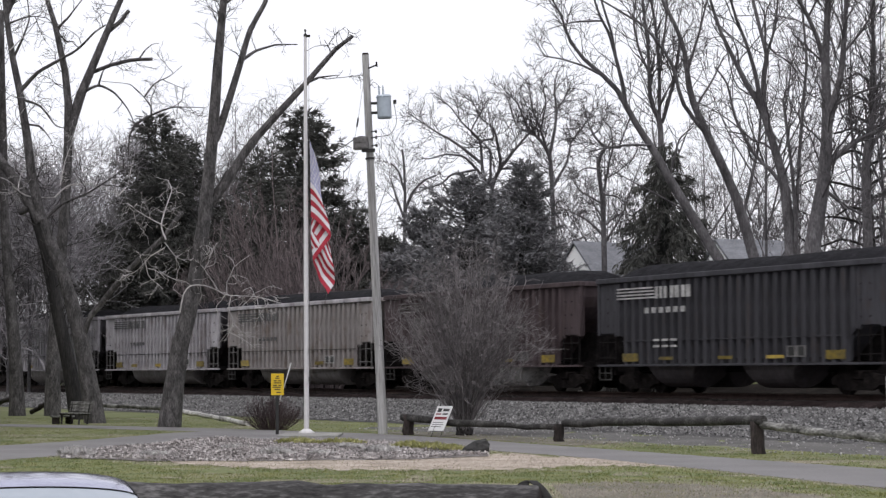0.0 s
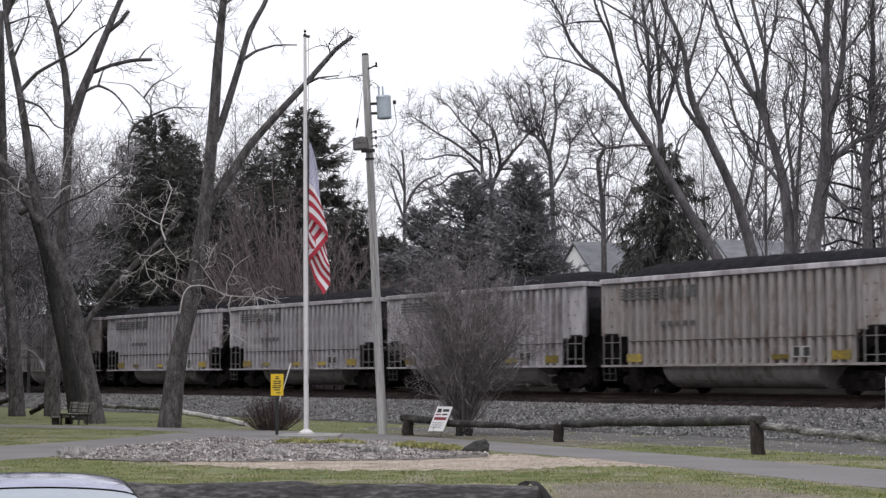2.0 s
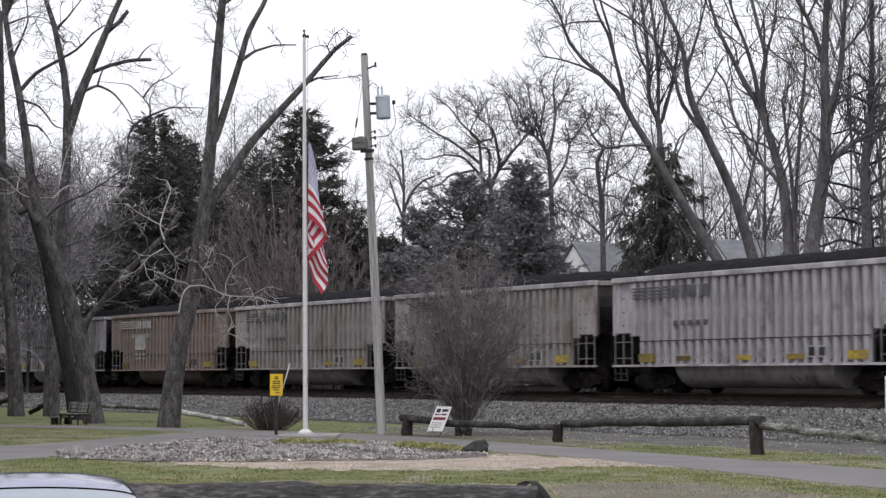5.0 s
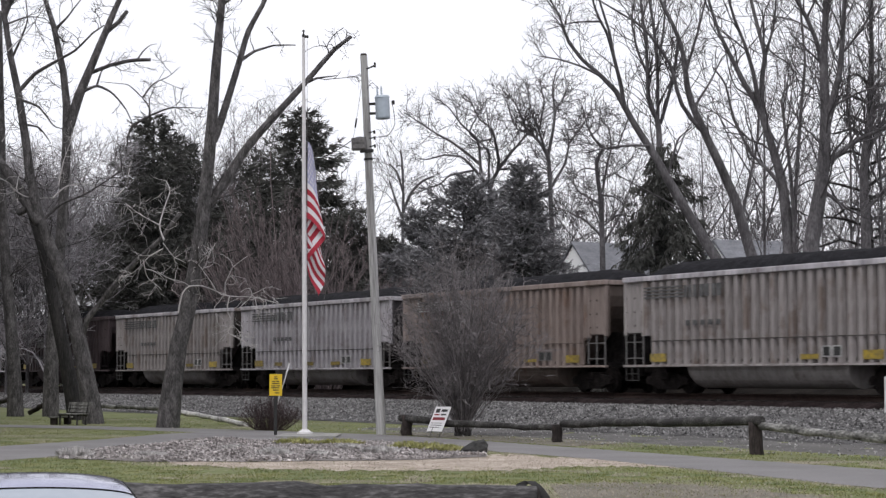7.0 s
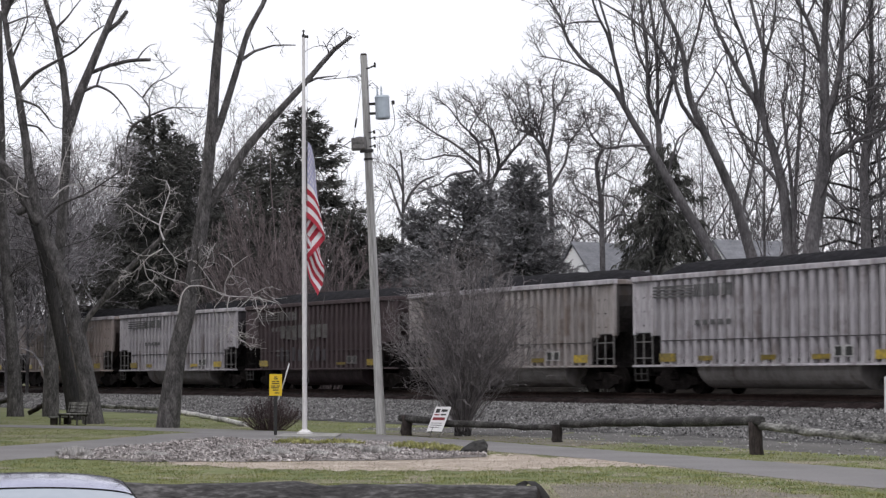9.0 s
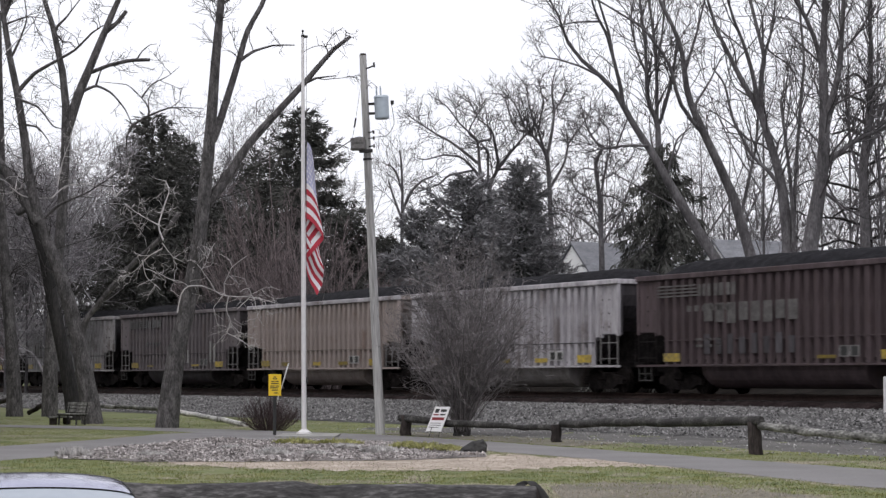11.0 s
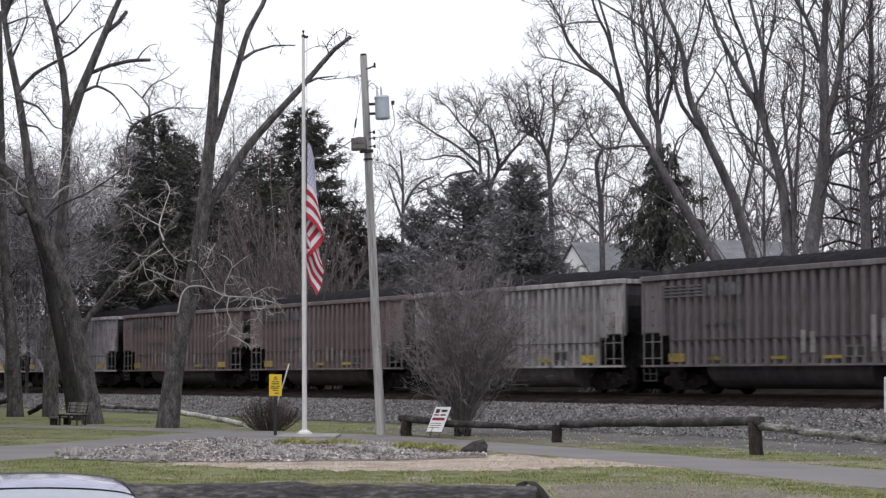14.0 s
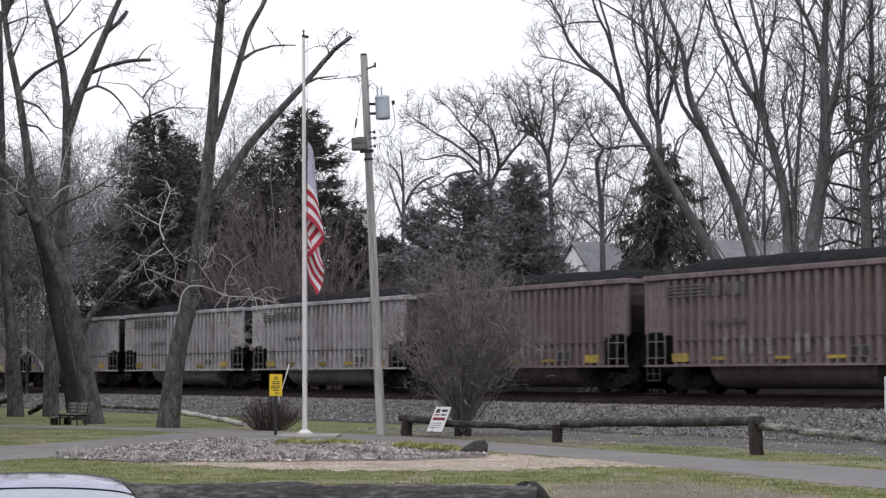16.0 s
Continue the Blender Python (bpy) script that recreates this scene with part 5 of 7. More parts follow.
limbs.append(([(-0.18, -0.05, 12.18), (-0.19, 0.19, 13.84), (-0.32, 0.28, 14.45), (-1.72, 0.49, 14.47)], 0.106, 0.036))
limbs.append(([(0.28, 0.00, 13.00), (1.10, -0.19, 14.13), (1.93, -0.37, 15.11), (2.59, -0.49, 15.77), (3.74, -0.69, 16.58)], 0.133, 0.036))
limbs.append(([(-0.83, -0.74, 14.57), (-0.57, -0.69, 14.74), (-0.00, -0.60, 14.92), (-0.23, -0.45, 15.94), (-0.33, -0.33, 16.79)], 0.093, 0.036))
limbs.append(([(-0.89, -0.81, 14.82), (-1.33, -0.99, 15.21), (-0.91, -1.31, 16.17), (-0.42, -1.59, 16.96)], 0.080, 0.036))
limbs.append(([(0.39, -0.04, 13.15), (1.60, -0.30, 13.15), (2.75, -0.55, 13.10)], 0.093, 0.036))
limbs.append(([(-0.97, -0.24, 13.08), (-2.39, 0.11, 12.82), (-3.05, 0.30, 12.34), (-3.89, 0.52, 12.03), (-4.90, 0.77, 11.71)], 0.093, 0.036))
bare_tree("broad spreading bare tree beyond the evergreens", [(p, a * 0.8, b * 0.8) for p, a, b in limbs], BROAD, 41, crook=0.05, at=(2.92, 125.00, 0.50), group="bare trees beyond the railway")

limbs = []
limbs.append(([(0.04, 0.00, 1.17), (0.03, 0.00, 7.86), (-0.11, 0.00, 11.38), (-0.24, 0.00, 13.37), (-0.87, 0.00, 14.43), (-1.35, 0.00, 14.75), (-1.99, 0.00, 16.36), (-2.63, 0.00, 17.00)], 0.229, 0.035))
limbs.append(([(-0.31, 0.00, 13.49), (-0.73, -0.37, 14.86), (-1.22, -0.72, 16.10), (-1.39, -1.05, 17.34)], 0.102, 0.035))
limbs.append(([(-0.23, 0.00, 13.24), (0.11, 0.36, 14.95), (0.28, 0.61, 16.11), (0.78, 0.78, 16.78), (1.05, 0.96, 17.62)], 0.127, 0.035))
limbs.append(([(-0.12, 0.00, 11.46), (0.75, 0.45, 13.03), (1.03, 0.79, 14.35), (0.79, 1.04, 15.35)], 0.115, 0.035))
limbs.append(([(0.25, 0.58, 15.90), (0.14, 0.81, 17.27), (0.31, 0.97, 18.27)], 0.089, 0.035))
limbs.append(([(-1.10, 0.00, 14.58), (-2.00, -0.28, 15.03), (-2.49, -0.62, 16.12)], 0.076, 0.035))
limbs.append(([(0.98, 0.75, 14.13), (1.76, 1.07, 15.19), (2.43, 1.39, 16.37)], 0.089, 0.035))
limbs.append(([(-0.71, -0.37, 14.79), (-0.43, -0.83, 16.41), (-0.76, -1.19, 17.64)], 0.076, 0.035))
bare_tree("broad spreading bare tree beyond the evergreens", [(p, a * 0.8, b * 0.8) for p, a, b in limbs], [BROAD[0], dict(BROAD[1], count=480), dict(BROAD[2], count=1500)], 42, crook=0.05, at=(6.18, 120.00, 0.50), group="bare trees beyond the railway")

limbs = []
limbs.append(([(0.01, 0.00, 1.17), (-0.00, 0.00, 8.68), (0.03, 0.00, 11.20), (-0.04, 0.00, 12.78), (-0.13, 0.00, 13.57)], 0.110, 0.047))
limbs.append(([(0.01, 0.00, 10.10), (0.50, -0.28, 11.18), (1.13, -0.49, 11.79), (1.76, -0.65, 12.02)], 0.094, 0.047))
limbs.append(([(0.01, 0.00, 9.61), (-0.45, 0.36, 10.92), (-0.77, 0.62, 11.89)], 0.078, 0.047))
limbs.append(([(0.03, 0.00, 11.14), (-0.36, 0.36, 12.34), (-0.77, 0.54, 12.83)], 0.063, 0.047))
bare_tree("slender bare tree beyond the railway", limbs, THIN, 43, at=(-2.19, 118.00, 0.50), group="bare trees beyond the railway")

limbs = []
limbs.append(([(-0.07, 0.0, 0.0), (-0.07, 0, 8.15), (-0.19, 0, 10.67), (-0.37, 0, 12.16), (-0.01, 0, 12.99)], 0.17, 0.085))
limbs.append(([(-0.22, 0.0, 8.44), (-0.91, 0.46, 9.13), (-1.74, 0.91, 9.63), (-2.54, 1.37, 10.02)], 0.075, 0.03))
limbs.append(([(-0.22, 0.0, 10.08), (-1.14, 0.45, 10.67), (-1.62, 0.9, 11.41), (-1.86, 1.34, 12.16)], 0.06, 0.025))
limbs.append(([(-0.37, 0.0, 11.86), (-1.05, -0.44, 11.86), (-2.09, -0.89, 11.21)], 0.05, 0.022))
limbs.append(([(-0.01, 0.0, 12.99), (-0.67, -0.42, 13.64), (-1.02, -0.83, 14.47), (-1.2, -1.25, 15.13)], 0.075, 0.028))
limbs.append(([(-0.01, 0.0, 12.99), (0.73, 0.34, 13.05), (1.32, 0.67, 13.23), (2.36, 1.01, 12.99)], 0.075, 0.028))
limbs.append(([(-0.07, 0.0, 10.67), (0.22, 0.24, 12.16), (0.43, 0.47, 12.99), (0.34, 0.71, 14.09), (-0.16, 0.94, 14.68)], 0.07, 0.028))
limbs.append(([(-0.01, 0.0, 8.89), (0.73, 0.17, 9.48), (1.47, 0.34, 9.33), (2.0, 0.51, 8.89)], 0.06, 0.025))
limbs.append(([(-0.07, 0.0, 10.52), (0.58, -0.19, 10.37), (1.17, -0.38, 9.78), (1.62, -0.58, 9.04)], 0.05, 0.022))
limbs.append(([(-0.13, 0.0, 11.27), (0.88, 0.11, 11.86), (1.62, 0.21, 12.6)], 0.05, 0.022))
limbs.append(([(-0.1, 0.0, 9.19), (-0.76, 0.11, 10.37), (-1.05, 0.21, 11.56)], 0.055, 0.024))
limbs.append(([(-0.76, 0.0, 13.64), (-0.25, 0.08, 14.09), (-0.13, 0.16, 15.13)], 0.05, 0.022))
limbs.append(([(0.73, 0.0, 13.05), (1.11, -0.34, 14.09), (1.47, -0.68, 14.83)], 0.05, 0.022))
GNARLED = [dict(count=80, t0=0.2, size=(0.7, 1.9), angle=(25, 75), lift=0.06, k=7, crook=0.28, least=0.022, slim=0.014),
           dict(count=380, t0=0.1, size=(0.5, 1.3), angle=(28, 75), lift=0.03, k=5, crook=0.3, least=0.013, sides=2),
           dict(count=1100, t0=0.1, size=(0.3, 0.9), angle=(28, 75), lift=0.03, k=4, crook=0.32, least=0.009, sides=2)]
bare_tree("gnarled bare tree behind the house roof", limbs, GNARLED, 44, crook=0.05, at=(8.51, 112.00, 0.50), group="bare trees beyond the railway")


def spot(px_angle, d):
    """A plan point at d metres ahead, px_angle degrees to the right of straight ahead."""
    return d * math.tan(radians(px_angle)), d


# evergreens
for ang, d, h, w, seed, blue, lab in (
        (-7.75, 122, 16.2, 9.5, 1, 0, "tall dark green spruce beyond the railway"),
        (-6.9, 126, 15.4, 8.5, 8, 0, "dark green spruce beyond the railway"),
        (-8.15, 128, 12.6, 6.5, 9, 0, "dark green spruce beyond the railway"),
        (-6.1, 124, 11.5, 8.0, 12, 0, "dark green spruce beyond the railway"),
        (-3.75, 112, 15.4, 8.8, 2, 0, "tall dark green spruce beyond the railway"),
        (-4.9, 116, 13.8, 8.5, 10, 0, "dark green spruce beyond the railway"),
        (-2.4, 114, 8.6, 7.0, 11, 0, "dark green spruce beyond the railway"),
        (-1.5, 112, 7.4, 5.0, 13, 0, "small dark green spruce beyond the railway"),
        (0.72, 104, 9.9, 7.6, 3, 1, "bluish spruce beyond the railway"),
        (2.15, 102, 10.1, 5.4, 4, 1, "bluish spruce beyond the railway"),
        (2.3, 106, 8.8, 4.0, 14, 1, "bluish spruce beyond the railway"),
        (-0.5, 108, 8.6, 6.0, 5, 1, "low bluish spruce beyond the railway"),
        (1.5, 110, 9.2, 7.0, 6, 1, "bluish spruce beyond the railway"),
        (5.95, 88, 10.1, 6.0, 7, 0, "shaggy dark spruce before the house")):
    x, y = spot(ang, d)
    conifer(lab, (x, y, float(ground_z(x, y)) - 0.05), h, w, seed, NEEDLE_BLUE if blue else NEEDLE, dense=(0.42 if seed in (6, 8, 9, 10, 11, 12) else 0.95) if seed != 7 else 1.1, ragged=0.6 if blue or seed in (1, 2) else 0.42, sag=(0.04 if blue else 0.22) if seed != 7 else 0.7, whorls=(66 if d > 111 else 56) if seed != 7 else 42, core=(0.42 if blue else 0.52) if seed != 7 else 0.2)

TANGLE = [dict(count=90, t0=0.15, size=(2.0, 4.0), angle=(25, 65), lift=0.2, k=6, crook=0.2, least=0.018, sides=2),
          dict(count=420, t0=0.15, size=(1.0, 2.2), angle=(25, 70), lift=0.12, k=5, crook=0.22, least=0.012, sides=2),
          dict(count=1200, t0=0.1, size=(0.5, 1.3), angle=(25, 70), lift=0.1, k=4, crook=0.24, least=0.010, sides=2)]
# the grey wood that closes the view
wood_rng = random.Random(77)
for i in range(40):
    ang = (-12.8 + i * 0.44 if i < 16 else -5.6 + (i - 16) * 0.78) + wood_rng.uniform(-0.3, 0.3)
    d = 150 + wood_rng.uniform(-8, 40) if ang < 3 else 142 + wood_rng.uniform(0, 35)
    x, y = spot(ang, d)
    h = d * (0.1 if ang < -5 else 0.085 if ang < -2.5 else 0.068 if ang < 4 else 0.10) * wood_rng.uniform(0.85, 1.15)
    if -2.2 < ang < -0.4:
        h *= 0.6
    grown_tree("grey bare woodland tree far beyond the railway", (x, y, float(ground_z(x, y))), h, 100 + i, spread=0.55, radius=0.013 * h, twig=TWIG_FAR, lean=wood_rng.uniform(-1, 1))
# a denser screen of them to the west
for i in range(16):
    ang = -12.6 + i * 0.42 + wood_rng.uniform(-0.15, 0.15)
    d = 136 + wood_rng.uniform(-4, 14)
    x, y = spot(ang, d)
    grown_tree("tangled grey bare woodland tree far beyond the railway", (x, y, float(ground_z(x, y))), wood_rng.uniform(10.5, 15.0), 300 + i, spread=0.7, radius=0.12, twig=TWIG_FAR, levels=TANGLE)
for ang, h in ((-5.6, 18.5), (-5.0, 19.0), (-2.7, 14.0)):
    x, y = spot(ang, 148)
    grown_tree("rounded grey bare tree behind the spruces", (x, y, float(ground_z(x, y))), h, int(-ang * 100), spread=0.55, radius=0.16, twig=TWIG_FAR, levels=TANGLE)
# an old tree with tiers of level limbs at the eastern end
tier_rng = random.Random(8)
limbs = [([(0.0, 0, -0.2), (0.1, 0, 4.0), (-0.1, 0, 8.0), (0.1, 0, 12.0), (0.3, 0, 17.0)], 0.27, 0.05)]
for i in range(34):
    z, a, w = 2.6 + 0.3 * i, i * 2.4 + tier_rng.uniform(-0.4, 0.4), tier_rng.uniform(2.6, 4.8) * (1.1 - i / 60)
    c, d = math.cos(a) * w, math.sin(a) * w
    limbs.append(([(0, 0, z), (c * 0.35, d * 0.35, z + 0.35), (c * 0.7, d * 0.7, z + 0.2 + tier_rng.uniform(-0.3, 0.4)), (c, d, z + tier_rng.uniform(-0.4, 0.9))], 0.075, 0.02))
x, y = spot(11.35, 92)
bare_tree("dark bare tree with tiers of level limbs beyond the railway", limbs, THIN, 45, at=(x, y, float(ground_z(x, y))), bark=BARK_DARK, twig=TWIG, group="bare trees beyond the railway", crook=0.03)
# pale saplings added at the wood's western edge, haze put into their twig colour
TWIG_HAZE = material("silver_twigs", [(0.2, 0.1886, 0.1982), (0.35, 0.3305, 0.3471)], 0.6, 4, 0.95, bump=0, island=0.3)
for i in range(10):
    x, y = spot(-12.4 + 0.45 * (i % 6) + wood_rng.uniform(-0.15, 0.15), 116 + wood_rng.uniform(-4, 6))
    grown_tree("pale bare sapling added at the edge of the wood, hazed by its twig colour", (x, y, float(ground_z(x, y))), wood_rng.uniform(10.5, 14.0), 700 + i, spread=0.45, radius=0.1, forks=11, twig=TWIG_HAZE, levels=TANGLE)
# slim trees among the near eastern ones
for ang, d, h in ((8.6, 102, 17), (10.9, 95, 16), (11.7, 90, 16)):
    x, y = spot(ang, d)
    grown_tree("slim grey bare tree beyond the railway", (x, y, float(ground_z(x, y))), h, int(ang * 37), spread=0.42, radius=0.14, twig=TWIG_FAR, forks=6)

for ang, d, h in ((7.3, 122, 9.0), (9.3, 126, 9.0), (3.5, 146, 12.5), (4.9, 150, 13.0)):
    x, y = spot(ang, d)
    grown_tree("tangled grey bare tree beyond the railway", (x, y, float(ground_z(x, y))), h, int(ang * 41), spread=0.75, radius=0.12, forks=9, twig=TWIG_MID, levels=TANGLE)

BRUSH = [dict(count=460, t0=0.25, size=(0.6, 1.8), angle=(12, 40), lift=0.2, k=6, crook=0.14, least=0.013, sides=2),
         dict(count=1300, t0=0.1, size=(0.3, 1.0), angle=(15, 50), lift=0.15, k=4, crook=0.18, least=0.009, sides=2)]
THICKET = [dict(BRUSH[0], count=620, t0=0.4), dict(BRUSH[1], count=2100, t0=0.3)]
for ang, d, h, w, seed in ((-5.2, 106, 10.6, 7.5, 1), (-4.2, 104, 12.2, 9.4, 2), (-3.1, 102, 9.6, 8.0, 3)):
    x, y = spot(ang, d)
    shrub("tall reddish-brown bare thicket beyond the railway", (x, y, float(ground_z(x, y))), h, w, 56, seed, TWIG_RED, "thickets beyond the railway", THICKET, flare=0.85, name="thicket", base=0.6, rad=0.034, crook=0.03)
for i in range(13):
    ang = -12.4 + i * 2.05
    d = 138 if ang < -6 else 122 if ang < -1 else 108 if ang < 4 else 96
    x, y = spot(ang, d)
    h = wood_rng.uniform(4.0, 6.5) if not 2.4 < ang < 9.0 else 2.6
    shrub("grey bare undergrowth beyond the railway", (x, y, float(ground_z(x, y))), h, 7.5, 110, 30 + i, TWIG_FAR if ang < 0 else TWIG_MID, "thickets beyond the railway", BRUSH, flare=0.7, name="thicket", base=2.2, rad=0.02)

# the large shrub by the fence, and the low one by the sign
BUSH = [dict(count=1300, t0=0.3, size=(0.4, 1.3), angle=(20, 66), lift=0.14, k=6, crook=0.2, least=0.0062),
        dict(count=5400, t0=0.1, size=(0.2, 0.62), angle=(20, 68), lift=0.07, k=5, crook=0.26, least=0.005, sides=2)]
bush = shrub("large leafless multi-stemmed shrub growing by the log fence", (0.50, 51.4, 0.0), 4.95, 3.6, 190, 5, TWIG_GREY, "", BUSH, squat=0.5, flare=0.68, name="bare_shrub", base=0.1, rad=0.0125, cane=TWIG_GREY, crook=0.045)
bm = bmesh.new()
bmesh.ops.create_icosphere(bm, subdivisions=3, radius=1.0)
for v in bm.verts:
    v.co = Vector((v.co.x * 0.19, v.co.y * 0.18, v.co.z * 0.24)) * (1 + 0.35 * noise.noise(v.co * 2.5) + 0.2 * noise.noise(v.co * 7))
stool = part("stump", bm, BARK_DARK, bush, "dark knotted stool the canes spring from")
stool.matrix_basis = pose(0, 0, 0.1)
TWIG_LOW = material("dark_reddish_twigs", [(0.035, 0.02333, 0.02414), (0.085, 0.05832, 0.06036)], 1.5, 9, 0.9, bump=0, island=0.3)
LOW = [dict(count=1200, t0=0.2, size=(0.2, 0.5), angle=(15, 45), lift=0.2, k=4, crook=0.12, least=0.003)]
shrub("low reddish leafless shrub behind the yellow sign", (-4.58, 57.0, 0.0), 1.0, 1.1, 240, 6, TWIG_LOW, "", LOW, squat=0.6, flare=1.25, name="bare_shrub", base=0.35, rad=0.006)
# pale dead twigs that hang from the park trees
HANG = [dict(count=75, t0=0.1, size=(0.5, 1.4), angle=(35, 85), lift=-0.1, k=8, crook=0.34, least=0.012, droop=0.04, slim=0.016),
        dict(count=300, t0=0.1, size=(0.2, 0.7), angle=(30, 80), lift=-0.05, k=5, crook=0.36, least=0.0075),
        dict(count=500, t0=0.1, size=(0.12, 0.35), angle=(30, 80), lift=0.0, k=4, crook=0.36, least=0.004)]
CURLY = [dict(HANG[0], count=48, size=(0.3, 0.9), least=0.011), dict(HANG[1], count=110), dict(HANG[2], count=90)]
limbs = []
limbs.append(([(0.00, 0.00, 0.00), (0.09, 0.00, 0.47), (0.28, 0.00, 0.71), (0.63, 0.00, 0.73), (0.97, 0.20, 0.61), (1.23, 0.25, 0.48), (1.64, 0.30, 0.45), (2.18, 0.35, 0.42), (2.75, 0.40, 0.27)], 0.034, 0.013))
limbs.append(([(1.03, 0.10, 0.64), (0.85, 0.12, 0.92), (0.66, 0.14, 1.19), (0.49, 0.16, 1.38), (0.33, 0.18, 1.51)], 0.021, 0.011))
limbs.append(([(0.66, 0.10, 1.19), (0.76, 0.16, 1.40), (0.85, 0.22, 1.59), (1.00, 0.28, 1.96)], 0.018, 0.010))
limbs.append(([(1.30, 0.10, 0.48), (1.30, 0.07, 0.68), (1.33, 0.04, 0.89), (1.51, 0.02, 1.28), (1.93, -0.01, 1.58)], 0.022, 0.010))
limbs.append(([(1.34, 0.10, 0.95), (1.47, 0.11, 1.03), (1.61, 0.12, 1.05), (1.85, 0.14, 0.95), (1.93, 0.15, 0.77)], 0.015, 0.008))
limbs.append(([(1.42, 0.10, 0.46), (1.34, 0.17, 0.10), (1.45, 0.23, -0.26), (1.36, 0.30, -0.58), (1.71, 0.37, -0.74), (2.07, 0.44, -1.00)], 0.025, 0.010))
limbs.append(([(1.38, 0.10, -0.58), (1.18, 0.24, -0.74), (0.96, 0.37, -1.02)], 0.015, 0.008))
limbs.append(([(1.46, 0.10, -0.27), (1.74, 0.00, -0.54), (2.16, -0.09, -0.71)], 0.015, 0.008))
limbs.append(([(1.66, 0.10, 0.10), (2.05, 0.05, 0.48), (1.94, -0.01, 0.68), (1.74, -0.06, 0.57)], 0.018, 0.010))
limbs.append(([(2.14, 0.10, 0.41), (2.26, -0.02, -0.11), (2.43, -0.14, -0.38)], 0.016, 0.008))
limbs.append(([(2.41, 0.10, 0.37), (2.57, 0.10, 0.00), (2.68, 0.10, -0.06)], 0.013, 0.007))
limbs.append(([(2.09, 0.10, 0.53), (2.46, -0.02, 0.71), (2.90, -0.15, 0.63)], 0.015, 0.008))
limbs.append(([(2.77, 0.10, 0.26), (2.91, 0.10, 0.08), (3.04, 0.11, -0.11)], 0.012, 0.007))
limbs.append(([(-0.61, 0.10, 1.16), (-0.29, 0.15, 0.96), (0.06, 0.19, 0.88), (0.30, 0.24, 0.72)], 0.016, 0.010))
limbs.append(([(1.25, 0.10, 0.48), (1.04, 0.05, 0.16), (1.11, 0.00, -0.32)], 0.013, 0.007))
bare_tree("pale dead branches caught on the tall bare tree", [(p, a * 0.62, b * 0.8) for p, a, b in limbs], CURLY, 61, TWIG_PALE, TWIG_PALE, "dead branches", at=(-7.38, 59.55, 3.22), category="branch", crook=0.03)
limbs = []
limbs.append(([(0.00, 0.00, 0.00), (-0.17, 0.25, 0.42), (-0.07, 0.50, 0.93), (0.07, 0.75, 1.48), (-0.08, 1.00, 1.80)], 0.039, 0.019))
limbs.append(([(-0.03, 0.00, -0.24), (-0.47, 0.25, -0.47), (-0.91, 0.50, -0.87), (-1.35, 0.75, -1.02)], 0.029, 0.010))
limbs.append(([(-0.08, 0.00, 0.41), (-0.72, 0.25, 0.75), (-1.17, 0.50, 1.07)], 0.029, 0.010))
limbs.append(([(-0.03, 0.00, -0.08), (0.26, 0.25, -0.47), (0.56, 0.50, -0.62)], 0.024, 0.010))
limbs.append(([(-0.93, 0.00, 0.81), (-0.88, 0.25, 0.51), (-0.67, 0.50, 0.36)], 0.019, 0.010))
limbs.append(([(-0.60, 0.00, -0.57), (-0.51, 0.25, -1.04), (-0.25, 0.50, -1.28)], 0.024, 0.010))
bare_tree("pale dead branches hanging over the railway", [(p, a * 0.7, b * 0.7) for p, a, b in limbs], CURLY, 62, TWIG_PALE, TWIG_PALE, "dead branches", at=(-7.98, 61.00, 5.34), category="branch")
limbs = []
limbs.append(([(0.00, 0.00, 0.00), (0.35, 0.25, 0.37), (0.86, 0.50, 0.48), (1.25, 0.75, 0.41), (1.83, 1.00, 0.12)], 0.036, 0.015))
limbs.append(([(1.95, 0.00, 0.05), (2.20, 0.25, 0.46), (2.30, 0.50, 1.18)], 0.031, 0.015))
limbs.append(([(1.95, 0.00, 0.05), (1.73, 0.25, 0.54)], 0.021, 0.010))
limbs.append(([(-1.30, 0.00, 0.35), (-1.00, 0.25, 0.11), (-0.70, 0.50, 0.04), (-0.14, 0.75, 0.06)], 0.036, 0.021))
limbs.append(([(-1.12, 0.00, 0.26), (-1.09, 0.25, 0.72), (-0.97, 0.50, 1.09)], 0.026, 0.010))
limbs.append(([(0.17, 0.00, 0.38), (0.24, 0.25, 1.06), (0.41, 0.50, 1.70), (0.62, 0.75, 2.26)], 0.026, 0.010))
limbs.append(([(-1.65, 0.00, 0.61), (-1.44, 0.25, 0.51), (-1.26, 0.50, 0.36)], 0.026, 0.010))
limbs.append(([(-1.57, 0.00, 1.73), (-1.03, 0.25, 2.72), (-0.48, 0.50, 3.36)], 0.021, 0.010))
limbs.append(([(-1.43, 0.00, 4.52), (-0.89, 0.25, 5.17), (-0.33, 0.50, 6.09)], 0.026, 0.015))
bare_tree("pale dead twigs on the leaning bare tree", [(p, a * 0.7, b * 0.7) for p, a, b in limbs], CURLY, 63, TWIG_PALE, TWIG_PALE, "dead branches", at=(-11.88, 64.80, 6.88), category="branch")

